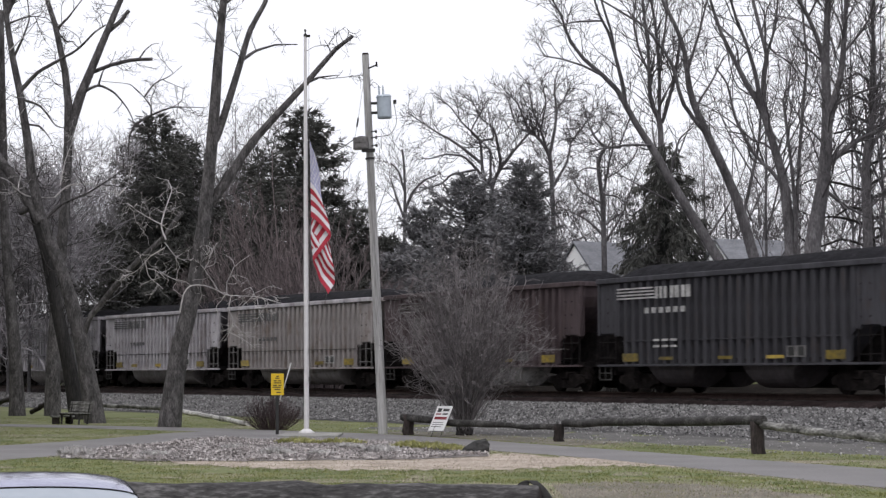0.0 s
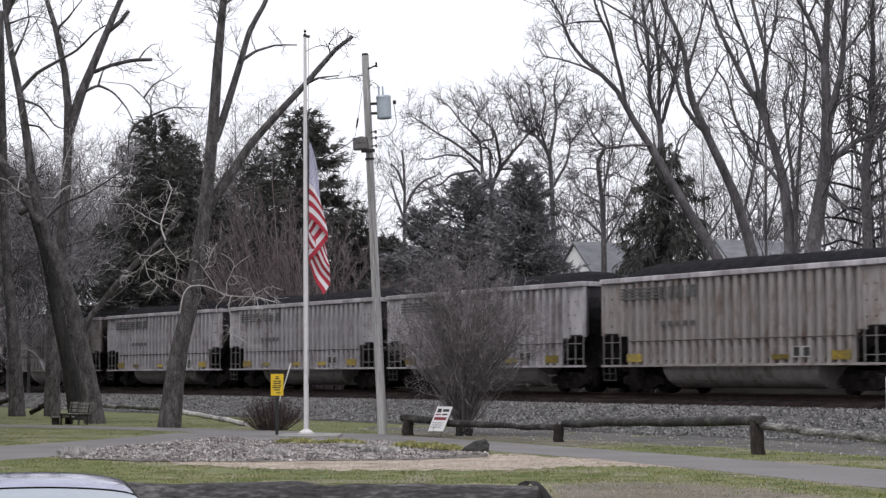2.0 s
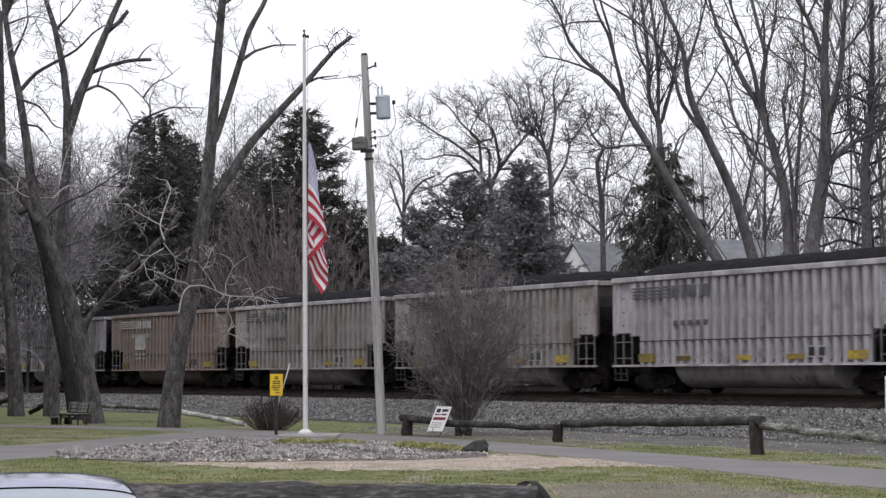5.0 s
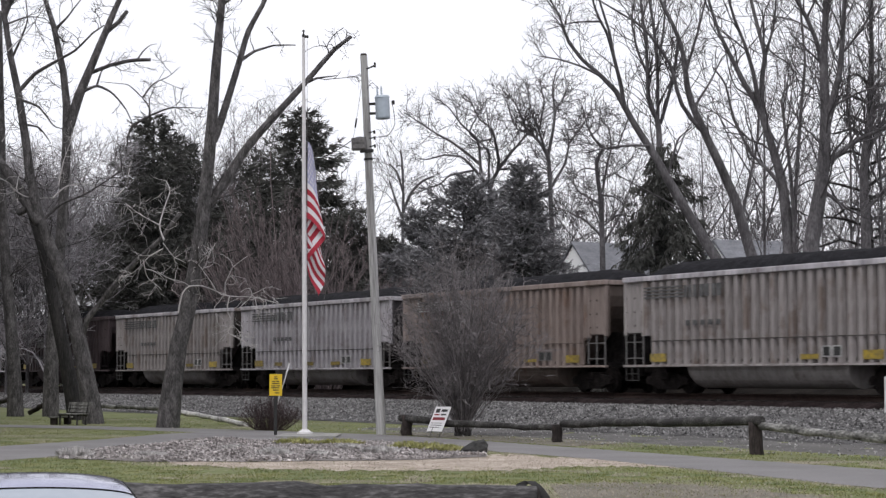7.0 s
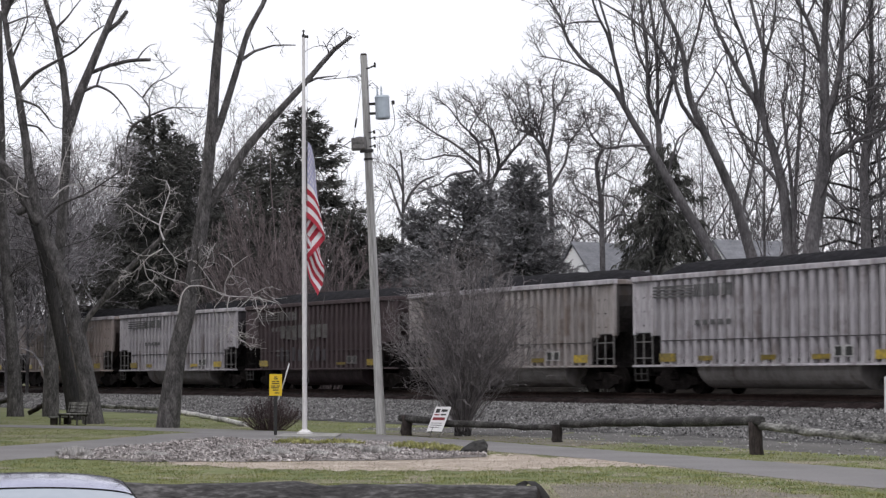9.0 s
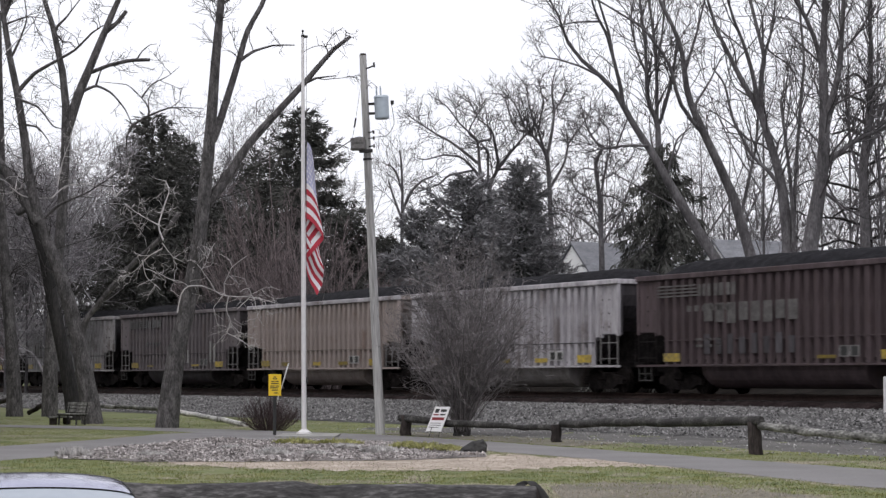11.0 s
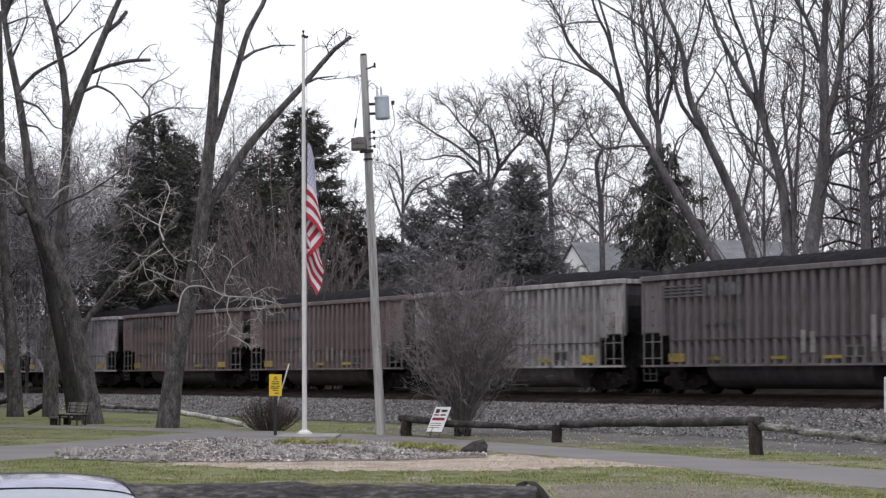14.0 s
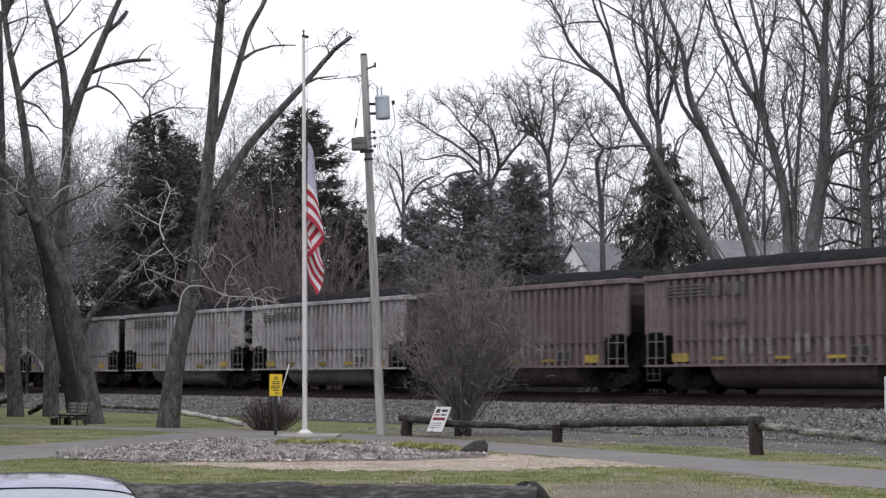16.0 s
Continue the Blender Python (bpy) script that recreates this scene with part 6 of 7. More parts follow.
# unseen evergreens added out of view to shade the western side of the park
for x, y, h, w, seed in ((-36.0, 105, 28, 13.0, 60), (-43.0, 92, 28, 13.0, 61), (-47.0, 110, 28, 13.0, 62), (-17.4, 45, 19, 11.0, 56), (-25.0, 50, 23, 12.0, 57), (-32.0, 62, 26, 13.0, 58), (-36.0, 77, 27, 13.0, 59), (-19.8, 54, 21, 12.0, 51), (-22.6, 64, 26, 12.5, 52), (-25.4, 73, 27, 13.5, 53), (-28.0, 82, 27, 14.0, 54), (-30.2, 92, 26, 14.0, 55)):
    conifer("unseen tall spruce added beside the park to shade its western side", (x, y, float(ground_z(x, y)) - 0.05), h, w, seed, NEEDLE, "evergreens of the park", whorls=26, dense=0.05, base=0.06, ragged=0.1, core=1.1)

# low shrubs along the foot of the bank, showing only under the cars
# added near black so the space under the cars reads as shade
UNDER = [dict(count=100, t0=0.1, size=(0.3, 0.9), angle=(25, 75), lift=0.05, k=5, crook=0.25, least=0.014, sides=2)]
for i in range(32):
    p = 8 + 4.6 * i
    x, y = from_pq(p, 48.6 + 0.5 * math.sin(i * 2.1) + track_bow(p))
    shrub("low near-black shrub added as shade at the foot of the bank", (x, y, float(ground_z(x, y))), 1.7 + 0.3 * math.sin(i * 1.7), 4.6, 60, 200 + i, BARK_DARK, "undergrowth along the railway", UNDER, flare=0.8, name="undergrowth", base=1.6, rad=0.02, crook=0.04)
# ---- the park: poles, signs, fence, bench ----


def log(name, a, b, r0, r1, mat, parent=None, seed=0, sides=14, rings=12, sag=0.0, rough=0.05):
    """A round timber with uneven girth, from a to b."""
    rng = np.random.RandomState(seed)
    a, b = np.array(a, float), np.array(b, float)
    t = np.linspace(0, 1, rings)
    c = a + (b - a) * t[:, None]
    c[:, 2] -= sag * 4 * t * (1 - t)
    c[1:-1] += rng.normal(0, 0.012, (rings - 2, 3))
    r = (r0 + (r1 - r0) * t) * (1 + rng.normal(0, rough, rings))
    d = (b - a) / np.linalg.norm(b - a)
    n = np.cross(d, [0, 0, 1.0] if abs(d[2]) < 0.9 else [1.0, 0, 0])
    n /= np.linalg.norm(n)
    m = np.cross(d, n)
    an = np.arange(sides) * 2 * np.pi / sides
    ring = np.cos(an)[:, None] * n + np.sin(an)[:, None] * m
    bump = 1 + rng.normal(0, rough * 0.7, (1, sides)) + rng.normal(0, rough * 0.5, (rings, sides))
    bm = bmesh.new()
    vs = [[bm.verts.new(c[i] + ring[j] * r[i] * bump[i, j]) for j in range(sides)] for i in range(rings)]
    for i in range(rings - 1):
        for j in range(sides):
            k = (j + 1) % sides
            bm.faces.new((vs[i][j], vs[i][k], vs[i + 1][k], vs[i + 1][j])).smooth = True
    bm.faces.new(vs[0])
    bm.faces.new(vs[-1][::-1])
    bmesh.ops.recalc_face_normals(bm, faces=bm.faces)
    return part(name, bm, mat, parent)


def wire(name, pts, r, mat, parent=None):
    p = resample(pts, 14)
    v, f = tubes(p[None], np.full((1, 14), r), 5)
    return link_mesh(name, v, f, mat, parent)


# flagpole on its slab
FP = Vector((-3.33, 51.84, 0.0))
bm = bmesh.new()
box(bm, -0.54, 0.87, -2.2, 0.35, -0.08, 0.05, 0.008)
slab = part("slab", bm, CONCRETE)
slab.matrix_basis = Matrix.Translation(FP)
tagged(slab, "weathered grey concrete slab under the flagpole", "slab")
flagpole = empty("flagpole", Matrix.Translation(FP + Vector((0, 0, 0.12))) @ pose(0, 0, 0, 0, -0.42, 0), "tall white painted metal flagpole on a concrete slab", "flagpole")
v, f = tubes(np.array([(0, 0, z) for z in np.linspace(-0.07, 9.62, 9)])[None], np.interp(np.linspace(0, 9.62, 9), [0, 5, 9.62], [0.062, 0.058, 0.034])[None], 18)
link_mesh("pole", v, f, WHITE_METAL, flagpole, smooth=True)
bm = bmesh.new()
rod(bm, (0, 0, -0.07), (0, 0, -0.03), 0.19, 0.18, 20)
rod(bm, (0, 0, -0.03), (0, 0, 0.03), 0.16, 0.08, 20)
part("collar", bm, WHITE_METAL, flagpole)
bm = bmesh.new()
rod(bm, (0, 0, 9.62), (0, 0, 9.68), 0.042, 0.042, 12)
box(bm, -0.02, 0.12, -0.03, 0.03, 9.6, 9.66, 0.01)
part("pulley", bm, DARK_METAL, flagpole)
bm = bmesh.new()
rod(bm, (0, 0, 9.68), (0, 0, 9.76), 0.015, 0.015, 8)
bmesh.ops.create_uvsphere(bm, u_segments=12, v_segments=8, radius=0.03, matrix=Matrix.Translation((0, 0, 9.77)))
part("ball", bm, DARK_METAL, flagpole)
wire("halyard", [(0.09, -0.03, 9.6), (0.075, -0.04, 5.0), (0.085, -0.03, 1.2)], 0.005, LADDER, flagpole)
bm = bmesh.new()
box(bm, 0.055, 0.1, -0.03, 0.03, 1.15, 1.3, 0.01)
part("cleat", bm, DARK_METAL, flagpole)

# the flag, hanging in folds: six panels of cloth that swing a little apart
CLOTH = [material("flag_red", [(0.36, 0.025, 0.045), (0.46, 0.042, 0.068)], 3, 20, 0.8, bump=0.1), material("flag_white", [(0.68, 0.66, 0.69), (0.76, 0.74, 0.77)], 3, 20, 0.8, bump=0.1),
         # paled blue: sky shining through the cloth is put into the colour
         material("flag_blue", [(0.36, 0.36, 0.54), (0.44, 0.44, 0.62)], 3, 20, 0.8, bump=0.1)]
flag = empty("flag", Matrix.Translation(FP + Vector((0.0, -0.02, 7.16))), "striped flag with a starred blue canton hanging limp at half-mast", "flag")


def cloth(u, v):
    """A point of the hanging cloth: u along the fly, v down the hoist. It leaves the pole, folds back behind itself and falls as a tail."""
    edge = (0.17 + 0.35 * v, -0.35 - 2.02 * v)
    k = min(1.0, u / 0.34)
    x = 0.05 + (edge[0] - 0.05) * k + 0.03 * math.sin(9 * v) * k
    z = -1.86 * v + (edge[1] + 1.86 * v) * k**1.25
    y = -0.12 * math.sin(math.pi * k) - 0.05 * math.sin(11 * v + 2 * k) * k
    if u > 0.34:
        t = (u - 0.34) / 0.66
        mx, mz = 0.055 + 0.03 * math.sin(7 * v), -1.1 - 1.85 * v
        fx, fz = np.interp(v, [0, 0.5, 0.8, 1], [0.46, 0.58, 0.55, 0.40]), np.interp(v, [0, 0.5, 0.8, 1], [-2.3, -3.05, -3.45, -3.74])
        a, b = min(1.0, t / 0.4), max(0.0, (t - 0.4) / 0.6)
        a = a * (1.6 - 0.6 * a)
        x += (mx - x) * a + (fx - mx) * b**1.3 + 0.03 * math.sin(9 * b + 6 * v) * (b > 0) * b
        z += (mz - z) * a + (fz - mz) * b**1.1
        y += 0.09 * a + 0.10 * b + 0.03 * math.sin(12 * v + 5 * t) * a
    return Vector((x, y, z))


FLAG_PANELS = []
NU, NV, SETS = 48, 39, 6
for s in range(SETS):
    bm = bmesh.new()
    u0, u1 = s * NU // SETS, (s + 1) * NU // SETS
    grid = [[bm.verts.new(cloth(i / NU + (0.004 if i == u1 else 0), j / NV)) for j in range(NV + 1)] for i in range(u0, u1 + 1)]
    for i in range(u1 - u0):
        for j in range(NV):
            f = bm.faces.new((grid[i][j], grid[i + 1][j], grid[i + 1][j + 1], grid[i][j + 1]))
            f.smooth = True
            blue = (u0 + i) / NU < 0.4 and j < 21
            f.material_index = 2 if blue else (j // 3) % 2
    pn = part("cloth_panel", bm, CLOTH[0], flag)
    pn.data.materials.append(CLOTH[1])
    pn.data.materials.append(CLOTH[2])
    FLAG_PANELS.append(pn)
for r in range(9):
    for c in range(6 if r % 2 == 0 else 5):
        u, v = (0.035 + 0.066 * (c + (0.5 if r % 2 else 0))) , 0.045 + 0.055 * r
        p, e = cloth(u, v), 0.05
        du, dv = (cloth(u + 0.01, v) - p).normalized() * e, (cloth(u, v + 0.02) - p).normalized() * e
        out = du.cross(dv).normalized() * 0.012
        if out.y > 0:
            out = -out
        pts = []
        bm = bmesh.new()
        for k in range(10):
            a, rr = k * math.pi / 5, 1.0 if k % 2 == 0 else 0.45
            pts.append(bm.verts.new(p + out + du * math.cos(a) * rr + dv * math.sin(a) * rr))
        bm.faces.new(pts)
        part("star", bm, CLOTH[1], flag)

# yellow notice on a dark post
notice = empty("notice_sign", pose(-4.08, 52.3, 0, 0, 0, 6), "yellow notice board on a thin black post", "sign")
bm = bmesh.new()
box(bm, -0.038, 0.038, -0.02, 0.02, -0.1, 1.42)
part("post", bm, INK, notice)
bm = bmesh.new()
box(bm, -0.155, 0.155, -0.034, -0.022, 0.96, 1.49, 0.006)
board = part("board", bm, YELLOW, notice, "yellow painted board")
for z, ws in ((1.42, ((0.0, 0.035),)), (1.375, ((0.0, 0.05),)), (1.31, ((-0.05, 0.04), (0.05, 0.04))), (1.26, ((0.0, 0.09),)), (1.20, ((-0.06, 0.05), (0.06, 0.04))), (1.155, ((-0.02, 0.1),)), (1.10, ((0.0, 0.07),)), (1.03, ((0.03, 0.05),))):
    bm = bmesh.new()
    for x, h in ws:
        box(bm, x - h, x + h, -0.039, -0.035, z - 0.012, z + 0.012)
    part("text_bar", bm, INK, board)

# leaning marker by the low shrub
marker = log("marker_stake", (-4.74, 59.0, -0.05), (-4.2, 58.6, 1.79), 0.018, 0.018, WHITE, seed=3, sides=8, rings=5, rough=0.0)
tagged(marker, "white plastic guy-wire marker leaning out of the grass", "stake")

# utility pole with transformer, flood lamp and wires
UP = Vector((-1.51, 52.87, 0))
upole = empty("utility_pole", Matrix.Translation(UP) @ pose(0, 0, 0, 0, -2.75, 0), "weathered wooden utility pole leaning slightly beside the path", "utility pole")
v, f = tubes(np.array([(0, 0, z) for z in np.linspace(-0.3, 9.45, 11)])[None], np.linspace(0.12, 0.086, 11)[None], 20)
link_mesh("pole", v, f, POLE_WOOD, upole, smooth=True)
bm = bmesh.new()
rod(bm, (0, 0, 9.45), (0, 0, 9.5), 0.09, 0.07, 14)
part("cap", bm, WEATHERED_DARK, upole)
tr = part("transformer", (lambda b: (rod(b, (0.41, -0.05, 7.86), (0.41, -0.05, 8.36), 0.178, 0.178, 24), rod(b, (0.41, -0.05, 8.36), (0.41, -0.05, 8.41), 0.192, 0.17, 24), rod(b, (0.41, -0.05, 7.83), (0.41, -0.05, 7.87), 0.168, 0.185, 24), b)[-1])(bmesh.new()), GALVANISED, upole, "pale blue-grey transformer can")
for x in (0.30, 0.40):
    bm = bmesh.new()
    for k in range(5):
        rod(bm, (x, -0.05, 8.41 + 0.045 * k), (x, -0.05, 8.44 + 0.045 * k), 0.035 - 0.003 * k, 0.022, 10)
    rod(bm, (x, -0.05, 8.4), (x, -0.05, 8.66), 0.012, 0.012, 6)
    part("bushing", bm, GALVANISED, tr)
for z in (7.98, 8.22):
    bm = bmesh.new()
    box(bm, 0.08, 0.32, -0.09, -0.01, z - 0.03, z + 0.03, 0.008)
    part("bracket", bm, DARK_METAL, tr)
bm = bmesh.new()
box(bm, 0.64, 0.72, -0.09, -0.01, 8.18, 8.28, 0.01)
part("arrester", bm, DARK_METAL, tr)
bm = bmesh.new()
box(bm, -0.4, -0.04, -0.2, 0.1, 7.08, 7.38, 0.02)
box(bm, -0.36, -0.1, -0.215, -0.19, 7.12, 7.21)
box(bm, -0.36, -0.1, -0.215, -0.19, 7.25, 7.34)
lamp = part("flood_lamp", bm, LADDER, upole, "grey box-shaped flood lamp")
bm = bmesh.new()
box(bm, -0.2, 0.14, -0.16, -0.1, 7.0, 7.08, 0.01)
part("bracket", bm, DARK_METAL, lamp)
bm = bmesh.new()
rod(bm, (0.05, -0.05, 9.1), (0.27, -0.1, 9.17), 0.02, 0.02, 8)
rod(bm, (0.27, -0.1, 9.13), (0.27, -0.1, 9.25), 0.03, 0.02, 8)
part("insulator", bm, DARK_METAL, upole)
for z in (7.35, 7.5, 7.15):
    bm = bmesh.new()
    rod(bm, (0.05, -0.1, z), (0.2, -0.12, z + 0.02), 0.016, 0.016, 8)
    rod(bm, (0.18, -0.12, z - 0.035), (0.18, -0.12, z + 0.045), 0.026, 0.026, 10)
    part("spool", bm, DARK_METAL, upole)
wire("jumper_wire", [(0.66, -0.05, 8.2), (0.7, -0.05, 7.7), (0.52, -0.08, 7.42), (0.2, -0.12, 7.37)], 0.008, DARK_METAL, upole)
wire("lead_wire", [(0.34, -0.05, 8.6), (0.18, -0.08, 8.75), (0.05, -0.1, 8.6)], 0.007, DARK_METAL, upole)
wire("drop_wire", [(-0.05, -0.1, 7.38), (-0.3, 0.2, 7.42), (-1.0, 1.5, 7.2), (-3.6, 7.0, 6.9), (-14, 28.0, 6.6)], 0.012, DARK_METAL, upole)
wire("guy_wire", [(-0.09, 0, 8.7), (-0.28, 0.6, 7.9), (-0.52, 1.3, 7.0), (-1.6, 4.6, 3.2), (-2.3, 6.3, 1.2)], 0.005, LADDER, upole)
bm = bmesh.new()
rod(bm, (-0.27, 0.58, 7.95), (-0.32, 0.73, 7.75), 0.022, 0.022, 8)
part("strain_insulator", bm, DARK_METAL, upole)
bm = bmesh.new()
rod(bm, (0, 0, 6.82), (0, 0, 6.87), 0.118, 0.118, 16)
part("band", bm, DARK_METAL, upole)

# white lawn sign, tilted on its stakes
lawn = empty("lawn_sign", pose(-0.17, 50.2, 0.0), "small tilted white lawn sign with red and black print", "sign")
bm = bmesh.new()
box(bm, -0.25, 0.25, -0.012, 0.012, 0.0, 0.66, 0.004)
board = part("board", bm, WHITE, lawn, "white printed board")
board.matrix_basis = pose(-0.02, 0, 0.14, -29, 0, -45)
for x0, x1, z0, z1, mt in ((-0.14, -0.04, 0.45, 0.54, INK), (0.0, 0.15, 0.47, 0.53, INK), (-0.15, -0.02, 0.385, 0.415, RED_INK), (0.02, 0.15, 0.385, 0.42, INK), (-0.15, 0.16, 0.27, 0.335, RED_INK), (-0.15, 0.12, 0.19, 0.205, LADDER), (-0.15, 0.14, 0.14, 0.155, LADDER), (-0.15, 0.1, 0.09, 0.105, LADDER)):
    bm = bmesh.new()
    box(bm, x0 * 1.3, x1 * 1.3, -0.017, -0.013, z0 * 1.1, z1 * 1.1)
    part("text_bar", bm, mt, board)
for x in (-0.1, 0.12):
    bm = bmesh.new()
    rod(bm, (x - 0.06, 0.02, -0.1), (x + 0.05, 0.06, 0.25), 0.006, 0.006, 6)
    part("stake", bm, DARK_METAL, lawn)

# log fence along the lane
fence = empty("log_fence", Matrix(), "low weathered fence of round logs laid on short dark posts", "fence")
for k, (x, y, h, r) in enumerate(((5.72, 38.95, 0.60, 0.13), (2.52, 46.41, 0.39, 0.12), (-0.85, 51.84, 0.50, 0.14), (9.35, 31.4, 0.55, 0.14))):
    log("post", (x, y, -0.15), (x - 0.02, y, h), r, r * 0.97, WEATHERED_DARK, fence, 10 + k, rings=6, rough=0.02)
log("log_rail", (5.78, 38.7, 0.62), (2.62, 46.35, 0.41), 0.09, 0.085, WEATHERED, fence, 20)
log("log_rail", (2.5, 46.72, 0.31), (-1.0, 52.0, 0.43), 0.06, 0.09, WEATHERED, fence, 21, sag=0.05, rough=0.07)
log("log_rail", (9.6, 31.0, 0.37), (5.78, 38.75, 0.53), 0.07, 0.068, LICHEN_LOG, fence, 22, sag=0.08, rough=0.1, rings=26)
log("log_rail", (-8.5, 66.8, 0.40), (-5.6, 61.3, 0.06), 0.075, 0.075, BLEACHED, fence, 23)
log("log_rail", (-11.9, 74.0, 0.44), (-8.6, 66.8, 0.42), 0.07, 0.07, LICHEN_LOG, fence, 24)
log("log_rail", (-17.6, 82.5, 0.32), (-15.95, 78.8, 0.58), 0.09, 0.09, WEATHERED_DARK, fence, 25)
log("log_rail", (-15.2, 78.8, 0.12), (-14.3, 77.4, 0.5), 0.09, 0.08, WEATHERED_DARK, fence, 26)
for k, (x, y, h) in enumerate(((-15.95, 78.9, 0.6), (-8.45, 66.6, 0.5))):
    log("post", (x, y, -0.15), (x, y, h), 0.13, 0.13, WEATHERED_DARK, fence, 40 + k, rings=6, rough=0.02)

# park bench, seen from the end
bench = empty("park_bench", pose(-11.0, 63.6, 0, 0, 0, -38), "weathered wooden slatted park bench beside the path", "bench")
bm = bmesh.new()
box(bm, -0.47, 0.47, -0.045, 0.045, -0.016, 0.016, 0.006)
slat = part("slat", bm, LICHEN_LOG, bench)
spots = [(-0.16 + 0.11 * k, 0.33, 0) for k in range(4)] + [(0.24 + 0.025 * k, 0.42 + 0.105 * k, 75) for k in range(3)]
for k, (y, z, tilt) in enumerate(spots):
    m = pose(0, y, z, tilt, 0, 0)
    if k == 0:
        slat.matrix_basis = m
    else:
        again(slat, m)
for x in (-0.38, 0.38):
    bm = bmesh.new()
    for y0, z0, y1, z1 in ((-0.17, -0.05, -0.15, 0.32), (0.17, -0.05, 0.2, 0.32), (0.2, 0.3, 0.31, 0.67), (-0.2, 0.3, 0.25, 0.3)):
        rod(bm, (x, y0, z0), (x, y1, z1), 0.032, 0.032, 6)
    part("frame", bm, WEATHERED, bench)
table = empty("bench_seat", pose(-11.42, 64.0, 0, 0, 0, 62), "low backless wooden seat beside the bench", "bench")
bm = bmesh.new()
box(bm, -0.42, 0.42, -0.14, 0.14, 0.2, 0.25, 0.01)
part("seat", bm, LICHEN_LOG, table)
for x in (-0.32, 0.32):
    bm = bmesh.new()
    box(bm, x - 0.04, x + 0.04, -0.12, 0.12, -0.05, 0.2, 0.006)
    part("leg", bm, WEATHERED_DARK, table)

# dark stone at the tip of the bed
bm = bmesh.new()
bmesh.ops.create_icosphere(bm, subdivisions=3, radius=1.0)
for v in bm.verts:
    n = noise.noise(v.co * 1.7) * 0.25 + noise.noise(v.co * 5) * 0.08
    v.co = v.co * (1 + n)
    v.co = Vector((v.co.x * 0.26, v.co.y * 0.2, max(v.co.z * 0.16 + 0.06 * v.co.x + 0.05, -0.06)))
rock = part("boulder", bm, ROCK)
rock.matrix_basis = pose(0.6, 38.75, 0.05, 0, 0, 10)
tagged(rock, "dark rough boulder at the end of the mulch bed", "boulder")

# timber barrier before the car park, with its strap
barrier = empty("log_barrier", Matrix(), "thick weathered log barrier with an iron strap", "log")
log("log", (-6.9, 22.6, 0.05), (0.99, 22.3, 0.06), 0.25, 0.235, LOG_WOOD, barrier, 31, sides=22, rings=26, rough=0.03)
bm = bmesh.new()
arc = smooth_line([(0.80, 22.46, 0.24), (0.855, 22.44, 0.30), (0.925, 22.36, 0.315), (1.0, 22.24, 0.26), (1.06, 22.16, 0.17), (1.12, 22.1, 0.04), (1.15, 22.06, -0.14)], 22)
rings = []
for k, (x, y, z) in enumerate(arc):
    tx, ty, tz = arc[min(k + 1, 21)] - arc[max(k - 1, 0)]
    side = Vector((0.048, -0.036, 0.0))
    out = Vector((tx, ty, tz)).cross(side).normalized() * 0.009
    c = Vector((x, y, z))
    rings.append([bm.verts.new(c + side * a + out * b) for a, b in ((-1, -1), (1, -1), (1, 1), (-1, 1))])
for a, b in zip(rings, rings[1:]):
    for k in range(4):
        bm.faces.new((a[k], a[(k + 1) % 4], b[(k + 1) % 4], b[k]))
bm.faces.new(rings[0])
bm.faces.new(rings[-1][::-1])
bmesh.ops.recalc_face_normals(bm, faces=bm.faces)
part("strap", bm, DARK_METAL, barrier, "dark iron strap")
bm = bmesh.new()
rod(bm, (0.985, 22.3, 0.06), (1.02, 22.3, 0.06), 0.225, 0.17, 22)
part("end_grain", bm, WEATHERED_DARK, barrier)

# white marker post by the ballast
bm = bmesh.new()
box(bm, -0.06, 0.06, -0.04, 0.04, -0.2, 0.92, 0.01)
mp = part("marker_post", bm, WHITE)
mp.matrix_basis = pose(11.08, 53.2, float(ground_z(11.08, 53.2)) + 0.05, 0, 0, 10)
tagged(mp, "short white marker post in the ballast", "post")

# ---- parked car ----
CAR_PAINT = material("silver_blue_car_paint", [(0.30, 0.31, 0.45), (0.37, 0.385, 0.53)], 5, 22, 0.14, metal=0.9, bump=0, spec=0.6)
# rear glass: the bright sky reflection is put into the base colour
SKY_GLASS = material("shaded_car_window", [(0.27, 0.31, 0.36), (0.31, 0.35, 0.40)], 1, 10, 0.06, bump=0, spec=1.0)
GLASS = material("car_glass", [(0.015, 0.017, 0.02), (0.02, 0.022, 0.025)], 2, 20, 0.03, bump=0, spec=0.9)
RUBBER = material("tyre_rubber", [(0.012, 0.012, 0.012), (0.025, 0.025, 0.025)], 4, 20, 0.85, bump=0.2)


